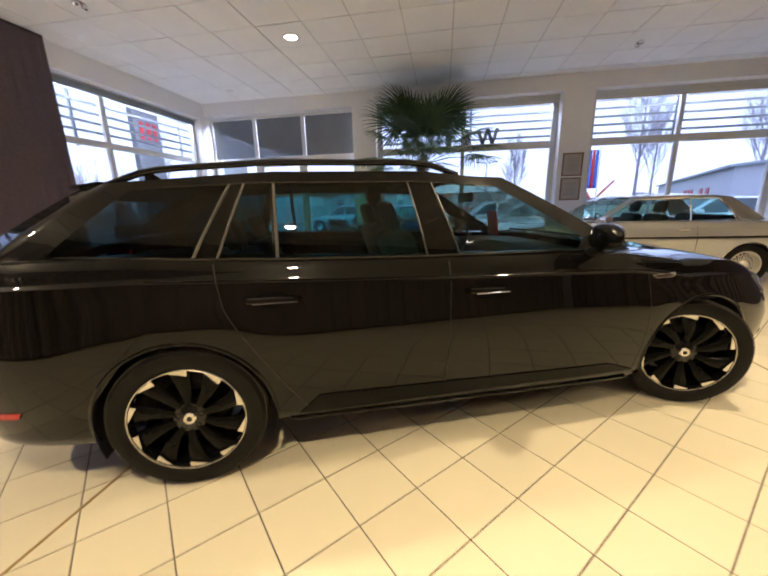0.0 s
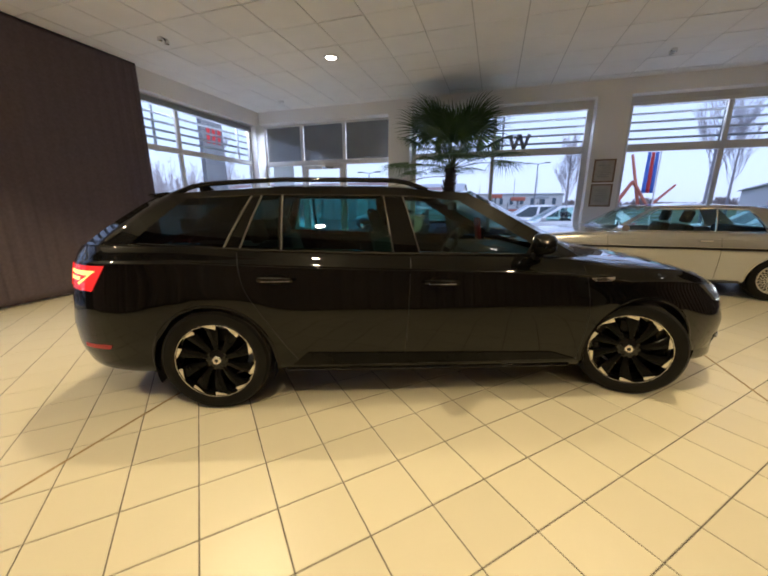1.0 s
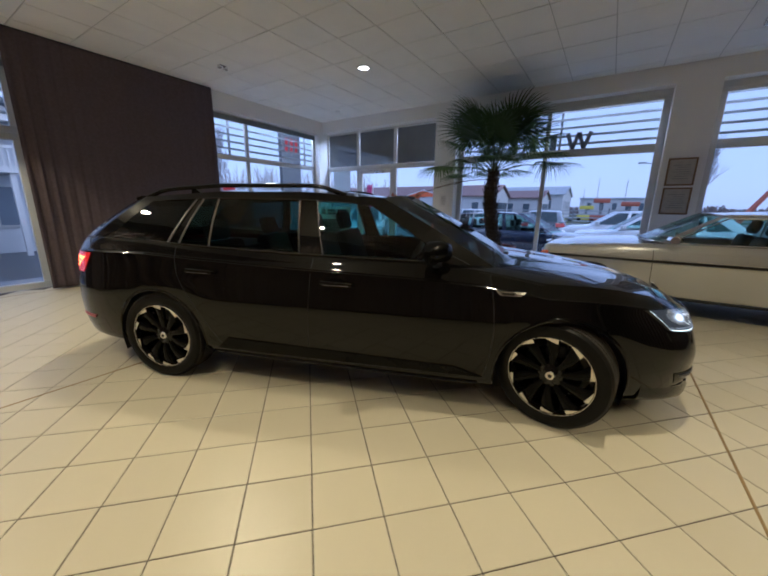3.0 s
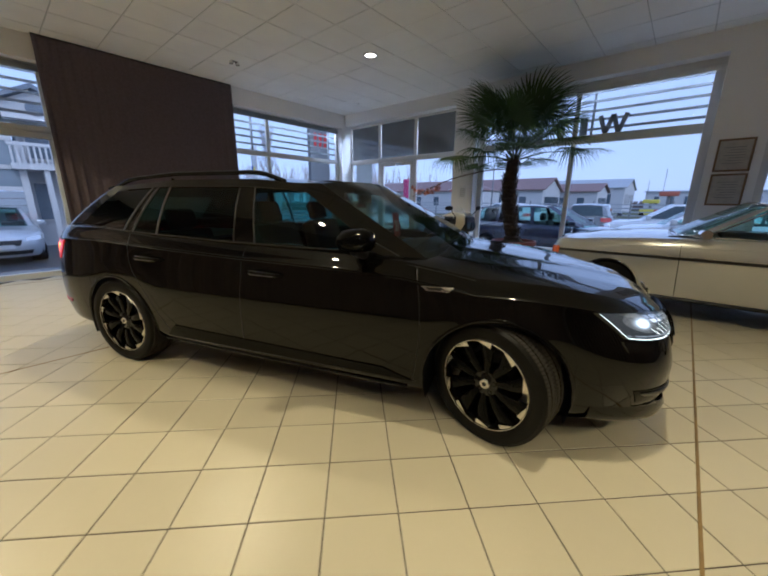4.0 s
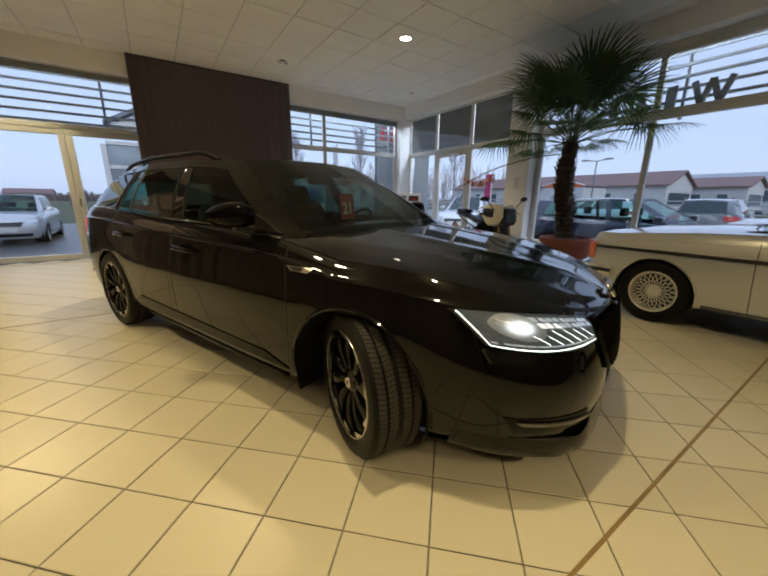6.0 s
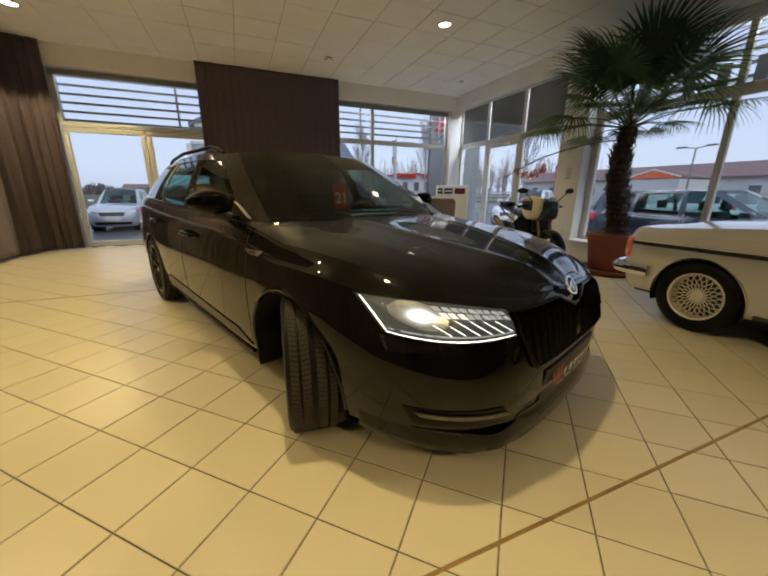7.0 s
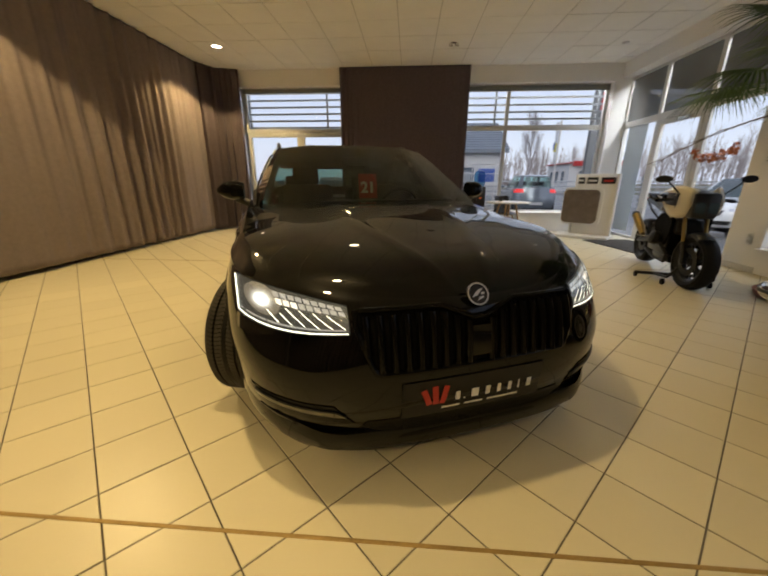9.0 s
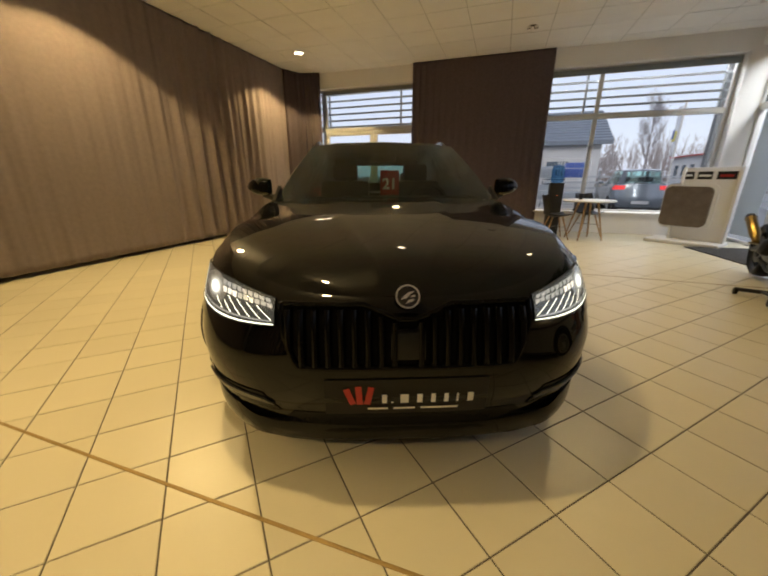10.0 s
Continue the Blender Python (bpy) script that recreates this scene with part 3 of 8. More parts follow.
tube(rail, [(-1.62, -6.8, 3.59), (-1.58, -1.5, 3.59), (-1.52, 4.75, 3.59), (-1.32, 5.22, 3.59), (-0.86, 5.33, 3.59)], 0.009, 6)
tagged(part("curtain_rail", rail, BLACK), "thin dark curtain track under the ceiling", "curtain rail")
# unseen curtain, added so that the car paint mirrors a dark rear wall
curtain("curtain", [(7.4, -7.0), (-1.5, -7.0)], 0.03, 3.585, "unseen dark brown curtain added along the rear wall to darken reflections", 0.05, 0.27)
rail = bmesh.new()
tube(rail, [(1.52, 5.36, 3.59), (4.44, 5.36, 3.59)], 0.009, 6)
tagged(part("curtain_rail", rail, BLACK), "thin dark curtain track under the ceiling", "curtain rail")

# skirting
for lo, hi in (((-0.1 + X1 - 0.03, 1.42, 0), (X1, 1.93, 0.08)), ((X1 - 0.015, -2.85, 0), (X1, -2.28, 0.08))):
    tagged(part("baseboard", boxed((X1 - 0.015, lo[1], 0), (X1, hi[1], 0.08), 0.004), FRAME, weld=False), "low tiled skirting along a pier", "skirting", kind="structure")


# ---- ceiling lamps ----
def downlight(x, y, watts=235, blend=0.35, cone=112):
    top = thing("ceiling_light", pose(x, y, ZC), "round recessed downlight glowing warm white", "ceiling light", group="downlights")
    part("trim_ring", lathed([(0.085, -0.004), (0.09, -0.012), (0.115, -0.010), (0.12, 0.0)], 28), FRAME, top)
    part("lamp_disc", lathed([(0.0005, 0.0), (0.085, -0.004)], 28), LAMPGLOW, top)
    la = new("downlight_lamp", bpy.data.lights.new("downlight_lamp", "SPOT"))
    la.data.energy, la.data.color, la.data.shadow_soft_size = watts, (1.0, 0.76, 0.36), 0.07
    la.data.spot_size, la.data.spot_blend = radians(cone), blend
    la.matrix_world = pose(x, y, ZC - 0.03)


# the last two are unseen guesses, added as fill behind the camera
for x, y, watts, blend in ((5.23, 2.13, 130, 0.35), (-0.57, 4.0, 260, 0.12), (-0.57, 0.05, 235, 0.12), (2.33, 2.05, 225, 0.35), (2.33, -1.9, 205, 0.35), (-0.57, -3.9, 175, 0.35), (2.33, -5.85, 330, 0.35)):
    downlight(x, y, watts, blend, 112 if blend > 0.2 else 118)


def twin_spot(x, y):
    top = thing("ceiling_spot", pose(x, y, ZC), "small twin chrome ceiling spot, switched off", "ceiling spot", group="twin spots")
    part("plate", boxed((-0.06, -0.03, -0.012), (0.06, 0.03, 0), 0.004), CHROME, top)
    for s in (-0.055, 0.055):
        part("spot_head", lathed([(0.001, -0.012), (0.03, -0.014), (0.036, -0.03), (0.032, -0.055), (0.024, -0.05), (0.001, -0.035)], 18, pose(s, 0, 0)), CHROME, top)


twin_spot(3.91, 4.10)
twin_spot(6.53, -2.95)
bm = lathed([(0.06, 0.0), (0.06, -0.018), (0.045, -0.035), (0.001, -0.04)], 20, pose(7.05, 4.3, ZC))
tagged(part("smoke_detector", bm, WHITE), "small white smoke detector on the ceiling", "smoke detector")

# ---- two framed papers on the pier ----
for z0, z1 in ((1.74, 2.18), (1.27, 1.71)):
    pic = thing("picture_frame", pose(X1, -2.56, z0), "thin brown frame with a pale document on the pier", "picture frame", group="framed papers")
    bm = bmesh.new()
    h = z1 - z0
    for lo, hi in (((-0.02, -0.19, 0), (0, -0.165, h)), ((-0.02, 0.165, 0), (0, 0.19, h)), ((-0.02, -0.165, 0), (0, 0.165, 0.025)), ((-0.02, -0.165, h - 0.025), (0, 0.165, h))):
        box(bm, lo, hi, 0.003)
    part("frame", bm, WOODFRAME, pic, weld=False)
    part("paper", boxed((-0.008, -0.165, 0.025), (-0.002, 0.165, h - 0.025)), PAPER, pic, smooth=False)
    bm = bmesh.new()
    for k in range(7):
        box(bm, (-0.0095, -0.11, h * (0.25 + 0.08 * k)), (-0.0085, 0.11 - 0.03 * (k % 3), h * (0.25 + 0.08 * k) + 0.008))
    part("print", bm, SLAT, pic, smooth=False, weld=False)
note = thing("notice", pose(X1, 1.66, 1.36), "white paper notice stuck to the pier", "notice")
part("sheet", boxed((-0.004, -0.10, 0), (-0.001, 0.10, 0.28)), WHITEINK, note, smooth=False)
bm = bmesh.new()
for k in range(5):
    box(bm, (-0.006, -0.06, 0.05 + 0.04 * k), (-0.0045, 0.05, 0.062 + 0.04 * k))
part("print", bm, SLAT, note, smooth=False, weld=False)


socket = thing("wall_socket", pose(X1, 1.60, 0.36), "white double wall socket on the pier", "wall socket")
part("cover", boxed((-0.012, -0.04, 0), (0, 0.04, 0.15), 0.004), WHITEINK, socket, weld=False)
for z in (0.038, 0.112):
    part("outlet", lathed([(0.001, 0.004), (0.018, 0.004), (0.021, 0.009), (0.024, 0.0)], 16, pose(-0.009, 0, z, 0, -90, 0)), FRAME, socket)


# ---- car bodies: rings of points round the plan, level by level ----
class Shell:
    """Shape of a car in its own axes: x ahead, y to its left, z up; the origin lies on the ground midway between the axles."""

    def __init__(self, **k):
        self.k = k
        self.v = k["levels"]
        cols = []
        kf = k.get("arc", 18)
        for i in range(kf):
            cols.append(("f", math.pi / 2 * (i / kf) ** 1.15))
        n = int((k["xsf"] - k["xsr"]) / k.get("step", 0.035))
        for i in range(n + 1):
            cols.append(("s", k["xsf"] + (k["xsr"] - k["xsf"]) * i / n))
        for i in range(kf - 1, -1, -1):
            cols.append(("r", math.pi / 2 * (i / kf) ** 1.15))
        self.cols = cols

    def interp(self, key, x):
        t = self.k[key]
        return float(np.interp(x, [a for a, _ in t], [b for _, b in t]))

    def half(self, v, x):
        """Half the width at level v; over the wheels the flank's widest line climbs round the arch."""
        lift = sum(a * math.exp(-((x - c) / 0.36) ** 4) for c, a in self.k.get("flare", ()))
        if lift:
            v = float(np.interp(v, [0, 0.46 + lift, 0.885, 1], [0, 0.46, 0.885, 1]))
        return self.interp("width", v)

    def round_f(self, v):
        """How square the nose is in plan at level v."""
        n = self.k["nf"]
        return n if isinstance(n, (int, float)) else self.interp("nf", v)

    def ends(self, col):
        kind, c = col
        k = self.k
        if kind == "s":
            return self.interp("bot", c), self.interp("top", c)
        s = math.sin(c)
        if kind == "f":
            return lerp(k["bot_f"], self.interp("bot", k["xsf"]), s ** 3), lerp(k["top_f"], self.interp("top", k["xsf"]), s ** k.get("top_fp", 2.2))
        return lerp(k["bot_r"], self.interp("bot", k["xsr"]), s ** 3), lerp(k["top_r"], self.interp("top", k["xsr"]), s ** 2)

    def point(self, col, v, out=0.0):
        """A point of the right-hand side, at level v, moved outwards by out."""
        kind, c = col
        k = self.k
        zb, zt = self.ends(col)
        z = zb + (zt - zb) * v
        if kind == "s":
            w = self.half(v, c) + out
            return Vector((c, -w * self.interp("plan", c), z))
        e = 2 / (self.round_f(v) if kind == "f" else k["nr"])
        xs = k["xsf"] if kind == "f" else k["xsr"]
        xe = self.interp("nose" if kind == "f" else "tail", v) + (out if kind == "f" else -out)
        cs, sn = max(math.cos(c), 0) ** e, max(math.sin(c), 0) ** e
        w = self.half(v, xs + (xe - xs) * cs) + out
        return Vector((xs + (xe - xs) * cs, -w * self.interp("plan", xs) * sn, z))

    def front(self, y, z, out=0.0):
        """The place on the nose at (y, z)."""
        k, v = self.k, 0.5
        for _ in range(6):
            w = (self.interp("width", v) + out) * self.interp("plan", k["xsf"])
            s = min(abs(y) / w, 0.9995)
            th = math.asin(s ** (self.round_f(v) / 2))
            zb, zt = self.ends(("f", th))
            v = min(max((z - zb) / (zt - zb), 0), 1)
        p = self.point(("f", th), v, out)
        return Vector((p.x, y, z))

    def rear(self, y, z, out=0.0):
        k, v = self.k, 0.5
        for _ in range(6):
            w = (self.interp("width", v) + out) * self.interp("plan", k["xsr"])
            s = min(abs(y) / w, 0.9995)
            th = math.asin(s ** (k["nr"] / 2))
            zb, zt = self.ends(("r", th))
            v = min(max((z - zb) / (zt - zb), 0), 1)
        p = self.point(("r", th), v, out)
        return Vector((p.x, y, z))

    def side(self, x, z, out=0.0, sign=-1):
        """The place on the flank at (x, z); sign -1: the right-hand side."""
        k = self.k
        if x > k["xsf"] or x < k["xsr"]:
            kind, xs, key = ("f", k["xsf"], "nose") if x > k["xsf"] else ("r", k["xsr"], "tail")
            v, th = 0.5, 1.0
            for _ in range(6):
                c = min(abs((x - xs) / (self.interp(key, v) - xs)), 0.9995)
                th = math.acos(c ** ((self.round_f(v) if kind == "f" else k["nr"]) / 2))
                zb, zt = self.ends((kind, th))
                v = min(max((z - zb) / (zt - zb), 0), 1)
            p = self.point((kind, th), v, out)
            return Vector((x, -sign * p.y, z))
        zb, zt = self.interp("bot", x), self.interp("top", x)
        v = min(max((z - zb) / (zt - zb), 0), 1)
        return Vector((x, sign * (self.half(v, x) * self.interp("plan", x) + out), z))

    def body(self):
        """The lower body, with the wheel arches cut out."""
        k = self.k
        bm = bmesh.new()
        for sign in (1, -1):
            rows = [[self.point(c, v) for c in self.cols] for v in self.v]
            inside = []
            for row in rows:
                inside.append([any(abs(p.y) > 0.45 and math.hypot(p.x - ax, p.z - k["axle_z"]) < k["arch"] for ax in k["axles"]) for p in row])
            n, m = len(rows), len(rows[0])
            drop = {(i, j) for i in range(n - 1) for j in range(m - 1) if inside[i][j] and inside[i + 1][j] and inside[i][j + 1] and inside[i + 1][j + 1]}
            for i in range(n):
                for j in range(m):
                    if inside[i][j]:
                        p = rows[i][j]
                        ax = min(k["axles"], key=lambda a: abs(a - p.x))
                        d = Vector((p.x - ax, 0, p.z - k["axle_z"]))
                        if d.length > 1e-4 and d.z > -0.25:
                            d = d.normalized() * k["arch"]
                            q = self.side(ax + d.x, k["axle_z"] + d.z)
                            rows[i][j] = q
            rows = [[Vector((p.x, p.y * sign, p.z)) for p in row] for row in rows]
            quads(bm, rows, keep=lambda i, j: (i, j) not in drop)
        return bm

    def creased_deck(self, until, spine, inner, outer):
        """A bonnet of flat facets: spine(x): the height along its middle; inner, outer: (x, y) pairs of the two crease lines on either side."""
        at = lambda t, x: float(np.interp(x, [a for a, _ in t], [b for _, b in t]))
        rows = []
        for c in self.cols:
            p = self.point(c, self.v[-1])
            if p.x < until:
                break
            half = max(-p.y, 0.0005)
            a, b = min(at(inner, p.x), 0.35 * half), min(at(outer, p.x), 0.78 * half)
            ys = [a * i / 7 for i in range(7)] + [lerp(a, b, i / 8) for i in range(8)] + [lerp(b, half, i / 12) for i in range(13)]
            fall = lambda y: 0.18 * y + 0.75 * max(0, y - a) + 1.3 * max(0, y - b) + 9 * max(0, y - half + 0.13) ** 2 * min(1, half / 0.5)
            ridge = lambda y: 0.006 * math.exp(-abs(y - a) / 0.03) * min(1, half / 0.3)
            rise = max(spine(p.x) - p.z, 0.0)
            rim = ridge(half)
            line = [(y, p.z + rise * (1 - fall(y) / fall(half)) + ridge(y) - rim) for y in ys]
            rows.append([(p.x, -y, z) for y, z in line[::-1]] + [(p.x, y, z) for y, z in line[1:]])
        bm = bmesh.new()
        quads(bm, rows)
        return bm

    def deck(self, front, until, crown, power=2.2, n=18):
        """The bonnet or boot lid: chords across the top edge from the end to x = until; crown: (x, rise) pairs."""
        rows = []
        cols = self.cols if front else self.cols[::-1]
        for c in cols:
            p = self.point(c, self.v[-1])
            if (p.x < until) if front else (p.x > until):
                break
            rise = float(np.interp(p.x, [a for a, _ in crown], [b for _, b in crown]))
            half = max(-p.y, 0.0005)
            row = []
            for j in range(n + 1):
                t = -1 + 2 * j / n
                t = math.copysign(abs(t) ** 0.8, t)
                row.append((p.x, t * half, p.z + rise * (1 - abs(t) ** power)))
            rows.append(row)
        bm = bmesh.new()
        quads(bm, rows)
        return bm


def greenhouse(cols, levels, bulge, parent, paint, glasses, crown, roof_name="roof"):
    """The cabin above the belt: cols are (bottom, top, region) from the middle of the screen, down the right side, to the middle of the back light.
    A region names what fills the gap to the next column; glasses maps it to (part name, material, first level, last level)."""
    frame_bm = bmesh.new()
    for sign in (1, -1):
        rows = []
        for w in levels:
            row = []
            for b, t, _ in cols:
                p = Vector(b).lerp(Vector(t), w)
                out = Vector((p.x + 0.5, p.y * 2.2, 0))
                out = out.normalized() if abs(p.y) > 0.3 else Vector((math.copysign(1, p.x + 0.5), 0, 0))
                p = p + out * bulge * 4 * w * (1 - w)
                row.append(Vector((p.x, p.y * sign, p.z)))
            rows.append(row)
        glass_at = {}
        for j in range(len(cols) - 1):
            reg = cols[j][2]
            if reg in glasses:
                _, _, a, z = glasses[reg]
                for i in range(len(levels) - 1):
                    if a <= i < z:
                        glass_at[(i, j)] = reg
        quads(frame_bm, rows, keep=lambda i, j: (i, j) not in glass_at)
        done = []
        for reg in dict.fromkeys(glass_at.values()):
            bm = bmesh.new()
            quads(bm, rows, keep=lambda i, j: glass_at.get((i, j)) == reg)
            bmesh.ops.delete(bm, geom=[v for v in bm.verts if not v.link_faces], context="VERTS")
            if reg in ("screen", "back") and sign < 0:
                for o in parent.children:
                    if o.name.split(".")[0] == glasses[reg][0] and o.get("half"):
                        bm.from_mesh(o.data)
                        old = o.data
                        bpy.data.objects.remove(o)
                        break
            ob = part(glasses[reg][0], bm, glasses[reg][1], parent)
            if reg in ("screen", "back") and sign > 0:
                ob["half"] = 1
    bmesh.ops.delete(frame_bm, geom=[v for v in frame_bm.verts if not v.link_faces], context="VERTS")
    part("cabin_frame", frame_bm, paint, parent)
    rows = []
    for b, t, _ in cols:
        half = max(-t[1], 0.0005)
        rise = float(np.interp(t[0], [a for a, _ in crown], [c for _, c in crown]))
        rows.append([(t[0], u * half, t[2] + rise * (1 - abs(u) ** 2.4)) for u in [math.copysign(abs(-1 + q / 8) ** 0.8, -1 + q / 8) for q in range(17)]])
    bm = bmesh.new()
    quads(bm, rows)
    return part(roof_name, bm, paint, parent)


def fill(a, b, n):
    """Columns between two, keeping the first one's region."""
    out = []
    for i in range(n):
        t = i / n
        out.append((tuple(lerp(p, q, t) for p, q in zip(a[0], b[0])), tuple(lerp(p, q, t) for p, q in zip(a[1], b[1])), a[2]))
    return out


def cabin_columns(spec):
    cols = []
    for a, b in zip(spec, spec[1:]):
        cols += fill(a, b, a[3] if len(a) > 3 else 1)
    return cols + [spec[-1][:3]]


def ledge(bm, sh, cols, x0, x1, inner, n=60, sides=(1, -1)):
    """The strip from the body's top edge in to the glass."""
    for sign in sides:
        rows = []
        for i in range(n + 1):
            x = x0 + (x1 - x0) * i / n
            p = sh.side(x, 9)
            p.z = sh.interp("top", min(max(x, sh.k["xsr"]), sh.k["xsf"]))
            rows.append([(x, p.y * sign, p.z), (x, (p.y + 0.02) * sign, p.z + 0.008), (x, -inner * sign, p.z + 0.010)])
        quads(bm, rows)


# ---- wheels ----
def tyre_mesh(radius, rim, width, grooves=True):
    h = width / 2
    s = radius - rim
    prof = [(rim, -h * 0.86), (rim + 0.012, -h * 0.96), (rim + s * 0.45, -h), (rim + s * 0.8, -h * 0.95), (radius - 0.008, -h * 0.84), (radius - 0.001, -h * 0.74)]
    if grooves:
        for c in (-0.46, -0.15, 0.15, 0.46):
            g = 0.045
            prof += [(radius, h * (c - g * 1.6)), (radius - 0.009, h * (c - g)), (radius - 0.009, h * (c + g)), (radius, h * (c + g * 1.6))]
    prof += [(radius - 0.001, h * 0.74), (radius - 0.008, h * 0.84), (rim + s * 0.8, h * 0.95), (rim + s * 0.45, h), (rim + 0.012, h * 0.96), (rim, h * 0.86)]
    return lathed(prof, 72)


def tread_blocks(radius, width):
    """Cross sipes on the tread: thin raised ribs between the grooves."""
    bm = bmesh.new()
    h = width / 2
    for k in range(104):
        a = 2 * math.pi * k / 104
        for c0, c1, slant in ((-0.80, -0.52, 0.30), (-0.42, -0.10, -0.22), (0.10, 0.42, 0.22), (0.52, 0.80, -0.30)):
            m = Matrix.Rotation(a, 4, "Z") @ Matrix.Translation((radius, 0, h * (c0 + c1) / 2)) @ Matrix.Rotation(slant, 4, "X")
            box(bm, (-0.003, -0.0078, -h * (c1 - c0) / 2), (0.0012, 0.0078, h * (c1 - c0) / 2), 0, m)
    return bm


def wheel_blade(rim, inner, wide0, wide1, z0, z1, twist):
    """One broad curved blade spoke, from the hub out to the rim, along +x."""
    rows = []
    for i in range(7):
        t = i / 6
        r = lerp(inner, rim * 0.965, t)
        w = lerp(wide0, wide1, t ** 1.3)
        a = twist * t * t
        z = lerp(z0, z1, t) + 0.012 * math.sin(math.pi * t)
        row = []
        for u, dz in ((-1, -0.022), (-1, -0.004), (-0.86, 0.0), (0, 0.004), (0.86, 0.0), (1, -0.004), (1, -0.022)):
            p = Vector((r, u * w, z + dz))
            row.append(Matrix.Rotation(a, 3, "Z") @ p)
        rows.append(row)
    bm = bmesh.new()
    vs = quads(bm, rows)
    bm.faces.new(vs[0]), bm.faces.new(vs[-1][::-1])
    return bm


# ---- the black estate car ----
CAR = pose(2.586, 0.098, 0, 0, 0, -68.73)
estate = thing("estate_car", CAR, "glossy black estate car with lit headlamps and black alloy wheels", "car")
AX, AZ = 1.4205, 0.322
sh = Shell(
    levels=[0, 0.02, 0.05, 0.09, 0.13, 0.17, 0.22, 0.28, 0.34, 0.40, 0.46, 0.52, 0.58, 0.64, 0.70, 0.76, 0.82, 0.86, 0.878, 0.886, 0.894, 0.91, 0.94, 0.97, 1.0],
    xsf=1.30, xsr=-1.55, nf=[(0, 3.2), (0.25, 3.4), (0.5, 3.5), (0.7, 3.2), (0.85, 2.9), (1.0, 2.5)], nr=3.6, arc=26, step=0.03,
    bot=[(-1.55, 0.23), (-1.0, 0.235), (1.0, 0.205), (1.3, 0.20)], bot_f=0.165, bot_r=0.26,
    top=[(-1.55, 1.065), (-1.0, 1.035), (-0.3, 1.005), (0.5, 0.985), (0.9, 0.965), (1.1, 0.935), (1.3, 0.90)], top_f=0.735, top_fp=2.6, top_r=1.055,
    width=[(0, 0.855), (0.02, 0.888), (0.05, 0.912), (0.09, 0.921), (0.13, 0.925), (0.17, 0.931), (0.3, 0.943), (0.46, 0.951), (0.54, 0.953), (0.62, 0.948), (0.7, 0.940), (0.8, 0.928), (0.86, 0.921), (0.886, 0.921), (0.894, 0.913), (0.91, 0.904), (0.94, 0.893), (0.97, 0.880), (1.0, 0.862)],
    plan=[(-1.55, 0.985), (-0.8, 1.0), (0.6, 1.0), (1.3, 0.99)],
    nose=[(0, 2.32), (0.03, 2.35), (0.10, 2.36), (0.2, 2.345), (0.35, 2.365), (0.55, 2.365), (0.75, 2.35), (0.9, 2.335), (0.97, 2.315), (1.0, 2.285)],
    tail=[(0, -2.40), (0.05, -2.47), (0.2, -2.52), (0.4, -2.52), (0.5, -2.50), (0.8, -2.46), (0.93, -2.44), (1.0, -2.41)],
    axles=(AX, -AX), axle_z=AZ, arch=0.382, flare=((AX, 0.15), (-AX, 0.15)))
part("body", sh.body(), PAINT, estate)
part("bonnet", sh.creased_deck(0.86, lambda x: 1.02 - 0.075 * (x - 0.86) - 0.055 * (x - 0.86) ** 2 - 0.065 * max(0, (x - 2.0) / 0.285) ** 3, [(1.0, 0.50), (2.28, 0.07)], [(1.0, 0.74), (2.2, 0.42)]), PAINT, estate)
part("tail_deck", sh.deck(False, -2.0, [(-2.4, 0.0), (-2.0, 0.01)]), PAINT, estate)

# cabin: (bottom, top, region, columns)
spec = [
    ((1.20, -0.001, 0.985), (0.38, -0.001, 1.423), "screen", 5),
    ((1.155, -0.46, 0.980), (0.345, -0.39, 1.416), "screen", 5),
    ((1.01, -0.765, 0.972), (0.25, -0.600, 1.396), "pillar", 4),
    ((0.77, -0.825, 0.985), (0.075, -0.632, 1.400), "door_front", 8),
    ((-0.10, -0.858, 1.005), (-0.215, -0.650, 1.425), "post", 3),
    ((-0.27, -0.862, 1.008), (-0.335, -0.652, 1.428), "door_rear", 7),
    ((-0.955, -0.862, 1.03), (-0.965, -0.646, 1.428), "post", 1),
    ((-0.985, -0.862, 1.032), (-0.99, -0.646, 1.428), "quarter", 2),
    ((-1.215, -0.857, 1.042), (-1.085, -0.642, 1.424), "post", 1),
    ((-1.335, -0.852, 1.047), (-1.155, -0.636, 1.42), "load", 6),
    ((-1.90, -0.80, 1.075), (-1.54, -0.622, 1.396), "pillar", 5),
    ((-2.10, -0.778, 1.071), (-1.68, -0.626, 1.386), "pillar", 3),
    ((-2.25, -0.700, 1.063), (-1.81, -0.575, 1.374), "back", 4),
    ((-2.29, -0.36, 1.055), (-1.93, -0.29, 1.384), "back", 4),
    ((-2.31, -0.001, 1.055), (-1.96, -0.001, 1.384), "end"),
]
cols = cabin_columns(spec)
LV = [0, 0.03, 0.16, 0.32, 0.48, 0.64, 0.78, 0.86, 0.93, 1.0]
glasses = {"screen": ("windscreen", SCREENGLASS, 0, 9), "door_front": ("front_window", FRONTGLASS, 1, 7), "door_rear": ("rear_window", PRIVACY, 1, 7),
           "quarter": ("quarter_window", PRIVACY, 1, 7), "load": ("load_window", LOADGLASS, 1, 7), "back": ("back_light", BACKGLASS, 1, 8)}
